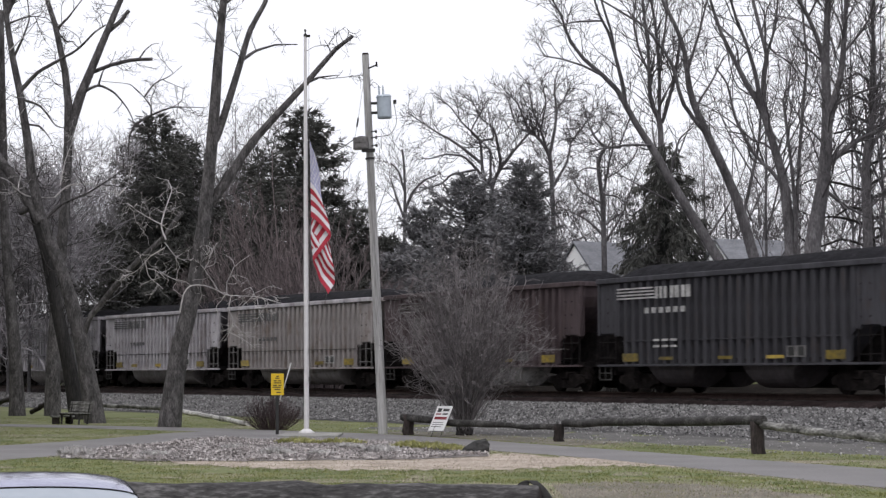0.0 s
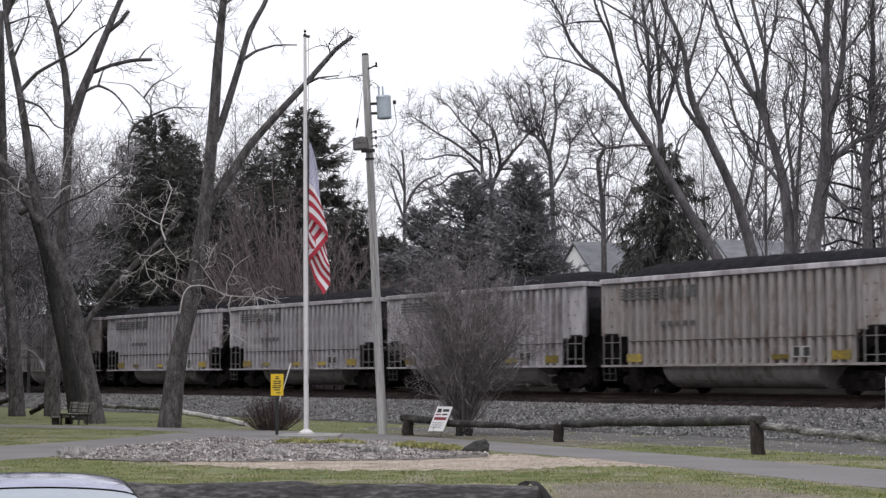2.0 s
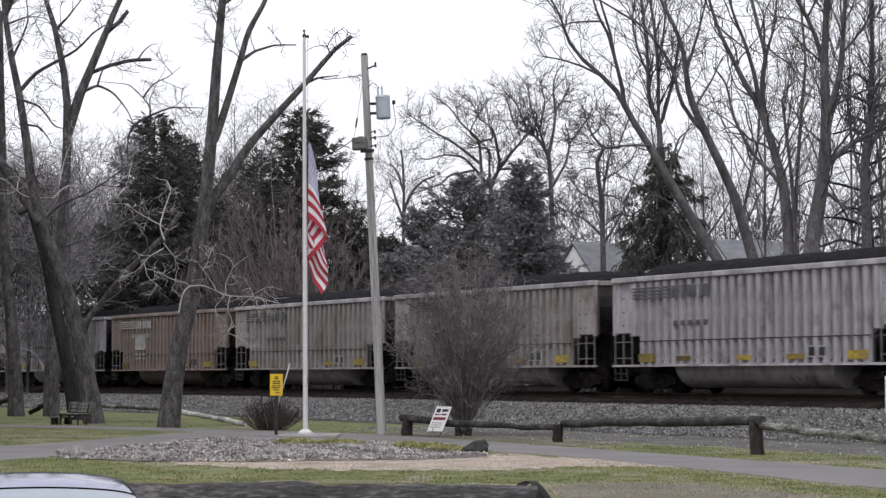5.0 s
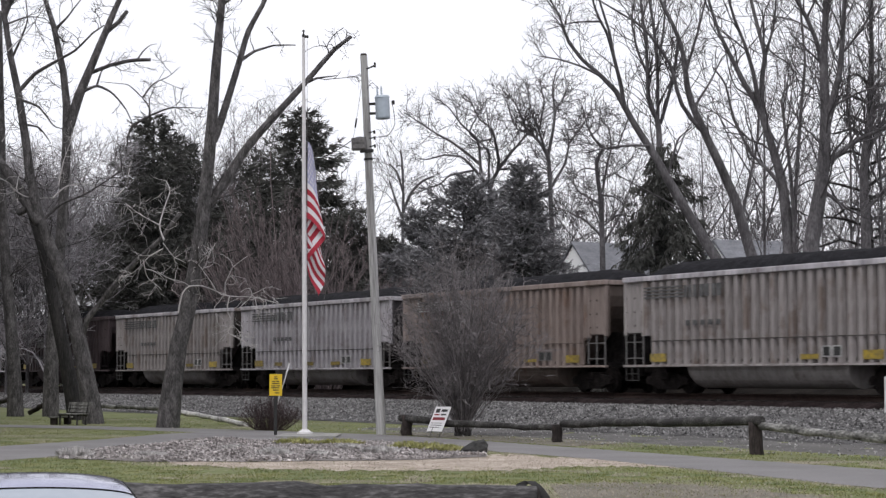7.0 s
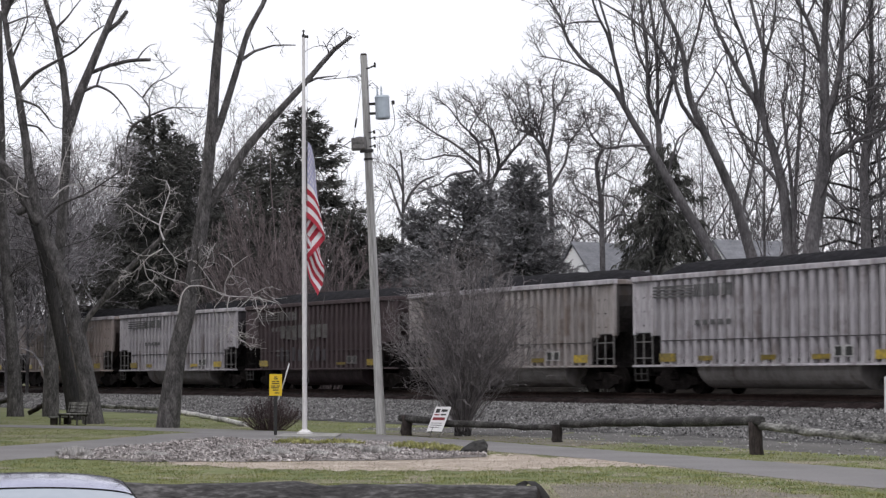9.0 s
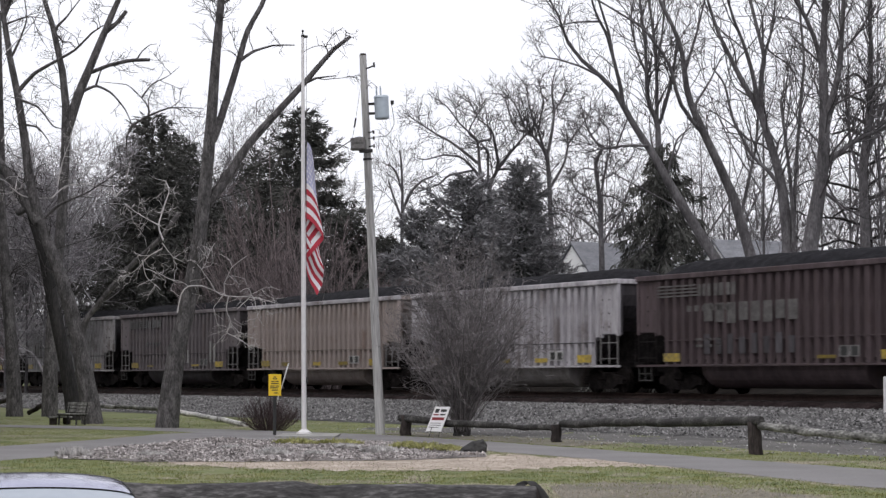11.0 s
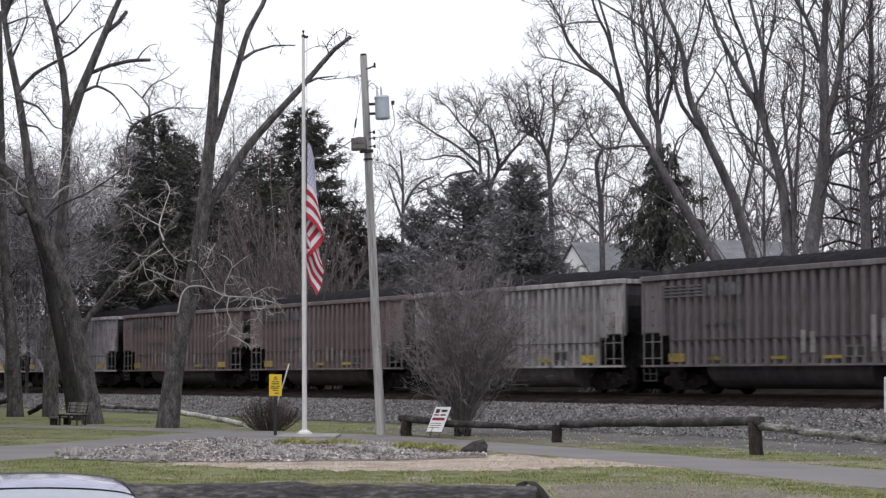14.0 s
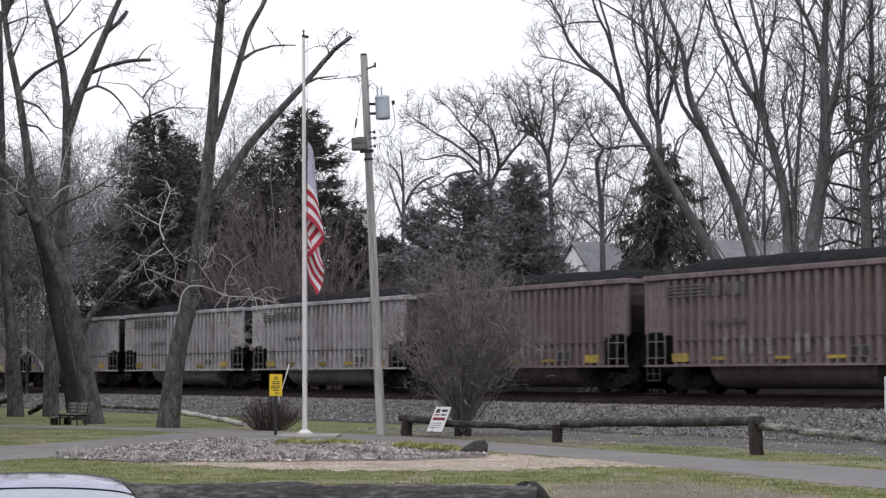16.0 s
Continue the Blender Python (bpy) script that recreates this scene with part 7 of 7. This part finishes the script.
def sedan():
    car = empty("parked_car", pose(-3.35, 17.35, -0.86, 0, 0, 12.5), "silver-blue parked car behind the log barrier", "car")
    # half outline of sections along y: front is towards the log
    bm = bmesh.new()
    ys = [2.2, 2.1, 1.7, 1.0, 0.3, -0.6, -1.4, -2.0, -2.2]
    tops = [0.62, 0.76, 0.86, 0.94, 0.96, 0.97, 0.96, 0.9, 0.72]
    wid = [0.62, 0.76, 0.85, 0.89, 0.9, 0.9, 0.89, 0.83, 0.7]
    rows = []
    for y, z, w in zip(ys, tops, wid):
        prof = [(-w * 0.9, 0.2), (-w, 0.35), (-w * 1.01, 0.6), (-w * 0.97, z - 0.09), (-w * 0.86, z - 0.015), (-w * 0.4, z + 0.02), (w * 0.4, z + 0.02), (w * 0.86, z - 0.015), (w * 0.97, z - 0.09), (w * 1.01, 0.6), (w, 0.35), (w * 0.9, 0.2)]
        rows.append([bm.verts.new((x, y, zz)) for x, zz in prof])
    for a, b in zip(rows, rows[1:]):
        for k in range(12):
            j = (k + 1) % 12
            bm.faces.new((a[k], a[j], b[j], b[k]))
    bm.faces.new(rows[0][::-1])
    bm.faces.new(rows[-1])
    bmesh.ops.recalc_face_normals(bm, faces=bm.faces)
    bmesh.ops.subdivide_edges(bm, edges=bm.edges[:], cuts=1, use_grid_fill=True, smooth=0.6)
    body = part("body", bm, CAR_PAINT, car, smooth=True)
    # roof and pillars over the glasshouse
    n, m = 14, 20

    def shell(y, s, lift=0.0):
        """The glasshouse: s from -1 to 1 across."""
        t = np.interp(y, [-1.85, -1.5, -1.2, -0.95, -0.7, -0.3, 0.0, 0.35, 0.7, 1.15], [0.0, 0.42, 0.73, 0.88, 0.955, 1.0, 0.995, 0.95, 0.6, 0.0])
        half = 1.02 - 0.25 * t
        z = 0.93 + 0.46 * t + 0.11 * t * (1 - s * s)
        edge = max(0.0, abs(s) - 0.8) / 0.2
        return (math.sin(s * math.pi / 2 * 0.98) * half, y, z - 0.05 * edge**2 * t + lift)

    def patch(y0, y1, s0, s1, mat, name, lift, label=""):
        bm = bmesh.new()
        g = [[bm.verts.new(shell(y0 + (y1 - y0) * i / n, s0 + (s1 - s0) * k / m, lift)) for k in range(m + 1)] for i in range(n + 1)]
        for i in range(n):
            for k in range(m):
                bm.faces.new((g[i][k], g[i][k + 1], g[i + 1][k + 1], g[i + 1][k]))
        bmesh.ops.recalc_face_normals(bm, faces=bm.faces)
        if sum(f.normal.z for f in bm.faces) < 0:
            bmesh.ops.reverse_faces(bm, faces=bm.faces)
        return part(name, bm, mat, car, label, True)

    patch(-0.98, 0.4, -1, 1, CAR_PAINT, "roof", 0.0)
    patch(-1.85, -1.0, -0.9, 0.9, SKY_GLASS, "rear_window", 0.0, "rear window with its sky reflection put in as a pale colour")
    patch(0.42, 1.15, -0.9, 0.9, GLASS, "windscreen", 0.0, "dark windscreen")
    for s in (-1, 1):
        patch(-1.85, -1.0, s * 0.9, s * 1.0, CAR_PAINT, "pillar", 0.003)
        patch(0.42, 1.15, s * 0.9, s * 1.0, CAR_PAINT, "pillar", 0.003)
        bm = bmesh.new()
        a, b = [], []
        for i in range(n + 1):
            y = -1.6 + 2.6 * i / n
            x, _, z = shell(y, s)
            a.append(bm.verts.new((x, y, z - 0.01)))
            b.append(bm.verts.new((s * 0.83, y, 0.9)))
        for i in range(n):
            bm.faces.new((a[i], a[i + 1], b[i + 1], b[i]))
        part("side_window", bm, GLASS, car, "dark side window", True)
    pts = np.array([shell(-0.99, -1 + 2 * k / 20, 0.006) for k in range(21)])
    v, f = tubes(pts[None], np.full((1, 21), 0.0032), 6)
    link_mesh("seal", v, f, GRIMY_IRON, car, "black rubber seal")
    for s in (-1, 1):
        pts = np.array([shell(-0.97 + 1.34 * k / 20, s * 0.86, 0.003) for k in range(21)])
        v, f = tubes(pts[None], np.full((1, 21), 0.007), 6)
        link_mesh("drip_moulding", v, f, RUBBER, car, "dark roof moulding")
    for x in (-0.78, 0.78):
        for y in (-1.35, 1.35):
            bm = bmesh.new()
            rod(bm, (x - 0.1, y, 0.31), (x + 0.1, y, 0.31), 0.31, 0.31, 28)
            wh = part("wheel", bm, RUBBER, car)
            bm = bmesh.new()
            rod(bm, (x - 0.115, y, 0.31), (x + 0.115, y, 0.31), 0.19, 0.19, 20)
            part("rim", bm, GALVANISED, wh)
    for x in (-0.6, 0.6):
        bm = bmesh.new()
        box(bm, x - 0.16, x + 0.16, 2.08, 2.2, 0.56, 0.68, 0.02)
        part("headlight", bm, WHITE, car)
        bm = bmesh.new()
        box(bm, x - 0.16, x + 0.16, -2.2, -2.06, 0.62, 0.76, 0.02)
        part("tail_light", bm, RED_INK, car)
    return car


sedan()
LOT_FAR, LOT_NEAR = [(-60, 20.0), (-20, 20.0), (20, 20.0), (60, 20.0)], [(-60, -30), (-20, -30), (20, -30), (60, -30)]
tagged(strip("car_park", LOT_FAR, LOT_NEAR, 0.01, ASPHALT), "grey asphalt car park", "car park", kind="structure")

# ---- houses beyond the railway ----
SIDING = material("white_siding", [(0.86, 0.86, 0.86), (0.92, 0.92, 0.92)], 1, 8, 0.7, bump=0.1, stretch=(0.2, 0.2, 6))
SHINGLE = material("grey_shingles", [(0.13, 0.132, 0.146), (0.175, 0.178, 0.196), (0.23, 0.234, 0.254)], 1.2, 9, 0.9, bump=0.3, stretch=(1, 1, 3))


def house(at, yaw, length, width, eaves, ridge, label, dormer=False):
    h = empty("house", pose(*at, 0, 0, yaw), label, "house", "houses beyond the railway")
    bm = bmesh.new()
    w = width / 2
    o = [(-w, 0), (w, 0), (w, eaves), (0, ridge - 0.12), (-w, eaves)]
    a = [bm.verts.new((-length / 2, y, z)) for y, z in o]
    b = [bm.verts.new((length / 2, y, z)) for y, z in o]
    bm.faces.new(a[::-1])
    bm.faces.new(b)
    for i in range(5):
        j = (i + 1) % 5
        bm.faces.new((a[i], a[j], b[j], b[i]))
    part("wall", bm, SIDING, h, "white siding wall")
    for s in (-1, 1):
        bm = bmesh.new()
        e = 0.14
        sl = (ridge - eaves) / w
        c = [(-length / 2 - e, 0, ridge), (length / 2 + e, 0, ridge), (length / 2 + e, s * (w + e), eaves - e * sl), (-length / 2 - e, s * (w + e), eaves - e * sl)]
        lo = [bm.verts.new((x, y, z - 0.04)) for x, y, z in c]
        hi = [bm.verts.new((x, y, z + 0.12)) for x, y, z in c]
        bm.faces.new(hi)
        bm.faces.new(lo[::-1])
        for i in range(4):
            j = (i + 1) % 4
            bm.faces.new((lo[i], lo[j], hi[j], hi[i]))
        bmesh.ops.recalc_face_normals(bm, faces=bm.faces)
        part("roof", bm, SHINGLE, h, "grey shingle roof slope")
    for x in (-length / 2 - 0.02, length / 2 + 0.02):
        for z in (1.0, 3.6):
            bm = bmesh.new()
            box(bm, x - 0.03, x + 0.03, -0.5, 0.5, z, z + 1.4, 0.01)
            win = part("window", bm, WHITE, h)
            bm = bmesh.new()
            box(bm, x - 0.04, x + 0.04, -0.42, 0.42, z + 0.08, z + 1.32)
            part("pane", bm, GLASS, win)
    if dormer:
        bm = bmesh.new()
        y0 = -w * 0.45
        zr = eaves + (ridge - eaves) * 0.55
        box(bm, length * 0.22, length * 0.22 + 0.9, y0 - 0.45, y0 + 0.3, zr - 0.1, zr + 0.5, 0.02)
        sk = part("skylight", bm, WHITE, h, "white-framed skylight")
    return h


hx, hy = spot(3.85, 132)
house((hx + 2.1, hy + 1.5, 1.2), 34, 7.0, 6.0, 5.4, 8.5, "white-sided house with a grey shingle roof behind the evergreens")
hx, hy = spot(8.2, 118)
house((hx, hy, 1.2), 24, 4.3, 7.5, 4.6, 7.7, "house with a bluish grey shingle roof behind the trees", dormer=True)
# ---- ground cover ----


def inside(poly, x, y):
    """Which points lie in a plan polygon."""
    poly = np.asarray(poly)
    c = np.zeros(len(x), bool)
    j = len(poly) - 1
    for i in range(len(poly)):
        (xi, yi), (xj, yj) = poly[i], poly[j]
        hit = ((yi > y) != (yj > y)) & (x < (xj - xi) * (y - yi) / (yj - yi + 1e-12) + xi)
        c ^= hit
        j = i
    return c


def outline(far, near):
    return np.concatenate([smooth_line(far, 40), smooth_line(near, 40)[::-1]])


PAVED = [outline(PATH_FAR, PATH_NEAR), outline(BRANCH_FAR, BRANCH_NEAR), outline(MAIN_FAR, MAIN_NEAR)]
BED = outline(BED_FAR, BED_NEAR)
cover_rng = np.random.RandomState(12)

# a worn strip of dead grass before the bed
DRY_FAR = [(-4.6, 35.6), (-3.0, 35.9), (-1.5, 36.7), (0.2, 37.6), (1.2, 38.9), (2.1, 37.4), (3.2, 35.4), (4.2, 33.1)]
DRY_NEAR = [(-4.2, 34.4), (-2.8, 33.0), (-1.3, 32.3), (0.0, 32.4), (1.2, 32.6), (2.0, 33.6), (3.0, 33.9), (4.1, 32.8)]
DRY = outline(DRY_FAR, DRY_NEAR)
TRODDEN = np.array([(1.3, 23.4), (1.6, 28.2), (2.4, 29.0), (3.6, 28.8), (4.2, 27.0), (4.5, 25.0), (4.4, 23.4)])
tagged(strip("trodden_ground", [(1.4, 27.8), (2.2, 28.6), (3.2, 28.0), (3.9, 26.8), (4.4, 25.4)], [(1.4, 23.8), (2.3, 23.5), (3.2, 23.4), (3.9, 23.6), (4.5, 24.2)], 0.005, SOIL, ragged=0.3), "worn bare soil showing through the lawn", "ground", kind="structure")
DRYMAT = material("dead_grass", [(0.22, 0.182, 0.146), (0.355, 0.298, 0.247), (0.475, 0.41, 0.352)], 1.6, 9, 0.95, bump=0.6)
tagged(strip("dry_patch", DRY_FAR, DRY_NEAR, 0.006, DRYMAT, ragged=0.45), "worn strip of straw-coloured dead grass", "ground", kind="structure")


def wedge(n, near, far):
    """Points over the lawn, thinner with distance."""
    y = 1 / cover_rng.uniform(1 / far, 1 / near, n)
    x = cover_rng.uniform(-1, 1, n) * (0.215 * y + 1.0)
    return x, y


def blades(name, x, y, height, mat, label, lean=0.5, width=0.0026, tall=1.0):
    n = len(x)
    z = ground_z(x, y)
    a = cover_rng.uniform(0, 2 * np.pi, n)
    h = height * cover_rng.uniform(0.5, 1.3, n) * tall
    d = np.stack([np.cos(a), np.sin(a), np.zeros(n)], -1)
    o = np.stack([x, y, z], -1)
    w = np.stack([-np.sin(a), np.cos(a), np.zeros(n)], -1) * (width * (1 + y / 25))[:, None]
    tip = o + d * (h * lean)[:, None] * cover_rng.uniform(0.3, 1.4, (n, 1)) + np.array([0, 0, 1.0]) * h[:, None]
    V = np.stack([o - w, o + w, tip], 1).reshape(-1, 3)
    ob = link_mesh(name, V, np.arange(3 * n).reshape(-1, 3), mat)
    return tagged(ob, label, "grass", kind="stuff")


x, y = wedge(240000, 23.3, 75)
p, q = to_pq(x, y)
ok = ((q < 24.4) | ((q < 28.3) & (p > 52 + cover_rng.normal(0, 1.0, len(x))))) & ~inside(BED, x, y)
for poly in PAVED:
    ok &= ~inside(poly, x + cover_rng.normal(0, 0.07, len(x)), y)
dry = inside(DRY, x + cover_rng.normal(0, 0.35, len(x)), y + cover_rng.normal(0, 0.6, len(x))) & (cover_rng.uniform(0, 1, len(x)) < 0.9)
# straw along the edge of the path and on the trodden ground by the log
EDGE = np.concatenate([smooth_line(PATH_NEAR, 40), (smooth_line(PATH_NEAR, 40) + np.array([-0.22, -0.22]))[::-1]])
dry |= inside(EDGE, x + cover_rng.normal(0, 0.06, len(x)), y)
dry |= inside(TRODDEN, x + cover_rng.normal(0, 0.4, len(x)), y + cover_rng.normal(0, 0.3, len(x))) & (cover_rng.uniform(0, 1, len(x)) < 0.8)
patchy = np.array([noise.noise(Vector((a * 0.45, b * 0.3, 3.0))) + 0.5 * noise.noise(Vector((a * 1.7, b * 1.2, 9.0))) for a, b in zip(x, y)])
tufts = np.array([noise.noise(Vector((a * 2.6, b * 1.9, 5.0))) for a, b in zip(x, y)])
straw = (patchy > 0.22) | dry | (cover_rng.uniform(0, 1, len(x)) < 0.04)
soil = inside(outline(SOIL_FAR, SOIL_NEAR), x, y) & (cover_rng.uniform(0, 1, len(x)) < 0.7)
keep = ok & ~straw & ~soil & (patchy > -0.6)
blades("grass", x[keep], y[keep], 0.02, GRASS, "short patchy green lawn grass", tall=np.clip(0.9 + 1.2 * tufts[keep], 0.5, 1.6))
keep = ok & straw & (cover_rng.uniform(0, 1, len(x)) < np.where(inside(TRODDEN, x, y), 0.6, 0.75))
blades("dead_grass", x[keep], y[keep], 0.02, STRAW, "flattened straw-coloured dead grass", lean=1.2)

# ballast stones: broken lumps on the bed
n = 62000
p = cover_rng.uniform(8, 115, n)
q = 28.0 + 9.6 * cover_rng.uniform(0, 1, n)
sx, sy = from_pq(p, q + track_bow(p))
shape = np.array([(1, 0, 0), (-1, 0, 0), (0, 1, 0), (0, -1, 0), (0, 0, 1), (0, 0, -1)], float)
tri = np.array([(0, 2, 4), (2, 1, 4), (1, 3, 4), (3, 0, 4), (2, 0, 5), (1, 2, 5), (3, 1, 5), (0, 3, 5)])
size = cover_rng.uniform(0.02, 0.055, n)
a = cover_rng.uniform(0, np.pi, n)
sh = shape[None] * cover_rng.uniform(0.6, 1.4, (n, 6, 1)) + cover_rng.uniform(-0.35, 0.35, (n, 6, 3))
rot = np.stack([np.stack([np.cos(a), -np.sin(a)], -1), np.stack([np.sin(a), np.cos(a)], -1)], 1)
sh[..., :2] = np.einsum("nij,nkj->nki", rot, sh[..., :2])
V = sh * size[:, None, None] + np.stack([sx, sy, ground_z(sx, sy) + 0.07], -1)[:, None]
F = (tri[None, :4] + 6 * np.arange(n)[:, None, None]).reshape(-1, 3)
tagged(link_mesh("ballast_stone", V.reshape(-1, 3), F, STONE), "loose crushed grey ballast stones", "stones", kind="stuff")

# pale pebbles strewn over the lane
n = 1600
p = cover_rng.uniform(5, 53, n)
q = cover_rng.uniform(23.6, 28.4, n)
sx, sy = from_pq(p, q + track_bow(p))
V = (shape[None] * cover_rng.uniform(0.5, 1.4, (n, 6, 1)) * cover_rng.uniform(0.008, 0.026, n)[:, None, None]) + np.stack([sx, sy, ground_z(sx, sy) + 0.03], -1)[:, None]
PEBBLE = material("pale_pebbles", [(0.2, 0.195, 0.19), (0.42, 0.41, 0.40)], 3, 20, 0.9, bump=0, island=0.5)
tagged(link_mesh("pebble", V.reshape(-1, 3), (tri[None] + 6 * np.arange(n)[:, None, None]).reshape(-1, 3), PEBBLE), "pale pebbles strewn over the lane", "stones", kind="stuff")

# bark chips in the bed
n = 42000
x, y = cover_rng.uniform(-7, 1, n), 1 / cover_rng.uniform(1 / 48.6, 1 / 35.0, n)
keep = inside(BED, x, y)
x, y = x[keep], y[keep]
n = len(x)
mound = 0.03 + 0.05 * np.clip(np.array([noise.noise(Vector((u * 1.2, v * 0.8, 1))) for u, v in zip(x, y)]) + 0.4, 0, 1)
mound *= np.clip((47.5 - y) / 6.0, 0.05, 1)
o = np.stack([x, y, ground_z(x, y) + mound + heap(x, y)], -1)
d1 = cover_rng.normal(0, 1, (n, 3))
d1[:, 2] *= 0.5
d1 /= np.linalg.norm(d1, axis=1, keepdims=True)
d2 = np.cross(d1, cover_rng.normal(0, 1, (n, 3)))
d2 /= np.linalg.norm(d2, axis=1, keepdims=True)
L, W = cover_rng.uniform(0.02, 0.055, (n, 1)), cover_rng.uniform(0.006, 0.018, (n, 1))
V = np.stack([o - d1 * L - d2 * W, o + d1 * L - d2 * W, o + d1 * L * 0.9 + d2 * W, o - d1 * L * 0.8 + d2 * W], 1)
tagged(link_mesh("bark_chip", V.reshape(-1, 3), np.arange(4 * n).reshape(-1, 4), CHIP), "coarse grey-brown bark chips", "mulch", kind="stuff")


def tuft(label, at, r, h, count, mat, seed, name):
    """A low cushion of thin leaves."""
    rng = np.random.RandomState(seed)
    ob = empty(name, pose(*at), label, "plant", "plants in the mulch bed")
    a, s = rng.uniform(0, 2 * np.pi, count), np.sqrt(rng.uniform(0, 1, count))
    o = np.stack([np.cos(a) * s * r[0], np.sin(a) * s * r[1], np.zeros(count)], -1)
    tip = o * rng.uniform(0.95, 1.15, (count, 1)) + np.stack([rng.normal(0, 0.05, count), rng.normal(0, 0.05, count), h * rng.uniform(0.5, 1.15, count) * (1.1 - 0.5 * s**2)], -1)
    w = np.stack([-np.sin(a * 3), np.cos(a * 3), np.zeros(count)], -1) * rng.uniform(0.010, 0.02, (count, 1))
    m = (o + tip) / 2 + rng.normal(0, 0.012, (count, 3))
    V = np.stack([o, m - w, tip, m + w], 1).reshape(-1, 3)
    tagged(link_mesh("foliage", V, np.arange(4 * count).reshape(-1, 4), mat, ob), kind="stuff")
    bm = bmesh.new()
    bmesh.ops.create_icosphere(bm, subdivisions=2, radius=1.0)
    for v in bm.verts:
        v.co = Vector((v.co.x * r[0] * 0.75, v.co.y * r[1] * 0.75, v.co.z * h * 0.35)) * (1 + 0.3 * noise.noise(v.co * 3))
    part("crown", bm, MULCH, ob)


LEAF = material("yellow_green_leaves", [(0.17, 0.175, 0.06), (0.33, 0.325, 0.13), (0.46, 0.44, 0.22)], 2, 10, 0.8, bump=0, island=0.35)
HEATH = material("grey_dry_heather", [(0.28, 0.27, 0.26), (0.50, 0.48, 0.47), (0.70, 0.68, 0.665)], 2, 10, 0.9, bump=0, island=0.35)
for k, (px, py, rx, ry, h, mt) in enumerate(((-3.0, 43.6, 0.42, 0.3, 0.15, 0), (-2.1, 43.4, 0.48, 0.3, 0.15, 0), (-0.65, 39.9, 0.3, 0.3, 0.16, 0), (-0.25, 39.5, 0.36, 0.35, 0.17, 0), (0.12, 39.2, 0.28, 0.3, 0.14, 0),
                                             (-6.45, 37.5, 0.27, 0.25, 0.17, 1), (-2.95, 37.6, 0.26, 0.22, 0.15, 1), (-1.1, 38.4, 0.34, 0.25, 0.14, 1), (-1.75, 39.6, 0.22, 0.22, 0.1, 1), (-3.9, 40.0, 0.22, 0.2, 0.1, 1), (-2.2, 37.6, 0.2, 0.2, 0.09, 1), (-5.1, 37.4, 0.24, 0.2, 0.1, 1))):
    tuft("yellow-green ornamental grass clump in the mulch" if mt == 0 else "grey dried heather clump in the mulch", (px, py, 0.02 + float(heap(px, py))), (rx, ry), h, 900 if mt == 0 else 1500, LEAF if mt == 0 else HEATH, 70 + k, "grass_clump" if mt == 0 else "heather_clump")
# ---- motion ----


def motions():
    times = [0.0, 2.0, 4.0, 6.0, 8.0, 10.0, 12.0, 14.0, 16.0]
    for k, c in enumerate(CARS):
        walk(c, [(t, car_pose(CAR * (k - 0.5 - run(t)))) for t in times])
    # the flag swings round the pole and settles
    base = flag.matrix_basis.copy()
    walk(flag, [(t, base @ pose(0.0, 0, 0, 0, ry, 0.45 * a)) for t, a, ry in ((0.0, 0, -1.2), (0.5, 6, -1.0), (1.0, 10, -0.4), (1.5, 14, 0.4), (2.5, 10, 0.2), (3.5, 12, 0.2), (4.2, 16, 0.4), (6.5, 30, 0.8), (7.5, 36, 1.2), (9.0, 38, 1.2), (11.5, 42, 1.3), (13.0, 40, 1.2), (14.5, 43, 1.4), (16.0, 45, 1.4))])
    for k, p in enumerate(FLAG_PANELS):
        amp = 0.9 * k
        walk(p, [(t, pose(0, 0, 0, 0, 0, amp * math.sin(1.3 * t - 0.6 * k) * (1.0 if t < 5 else 0.5))) for t in np.arange(0, 16.01, 1.0)])
    # wheels roll: every wheelset turns alike
    speed = CAR * 1.012 / 0.425
    first = WHEELSETS[0]
    walk(first, [(i / 30, Matrix.Rotation(i / 30 * speed, 4, "Y")) for i in range(481)])
    act, slot = first.animation_data.action, first.animation_data.action_slot
    for c in CARS:
        for o in c.children_recursive:
            if o.name.startswith("wheelset") and o is not first:
                o.rotation_mode = "QUATERNION"
                o.animation_data_create()
                o.animation_data.action = act
                o.animation_data.action_slot = slot


motions()
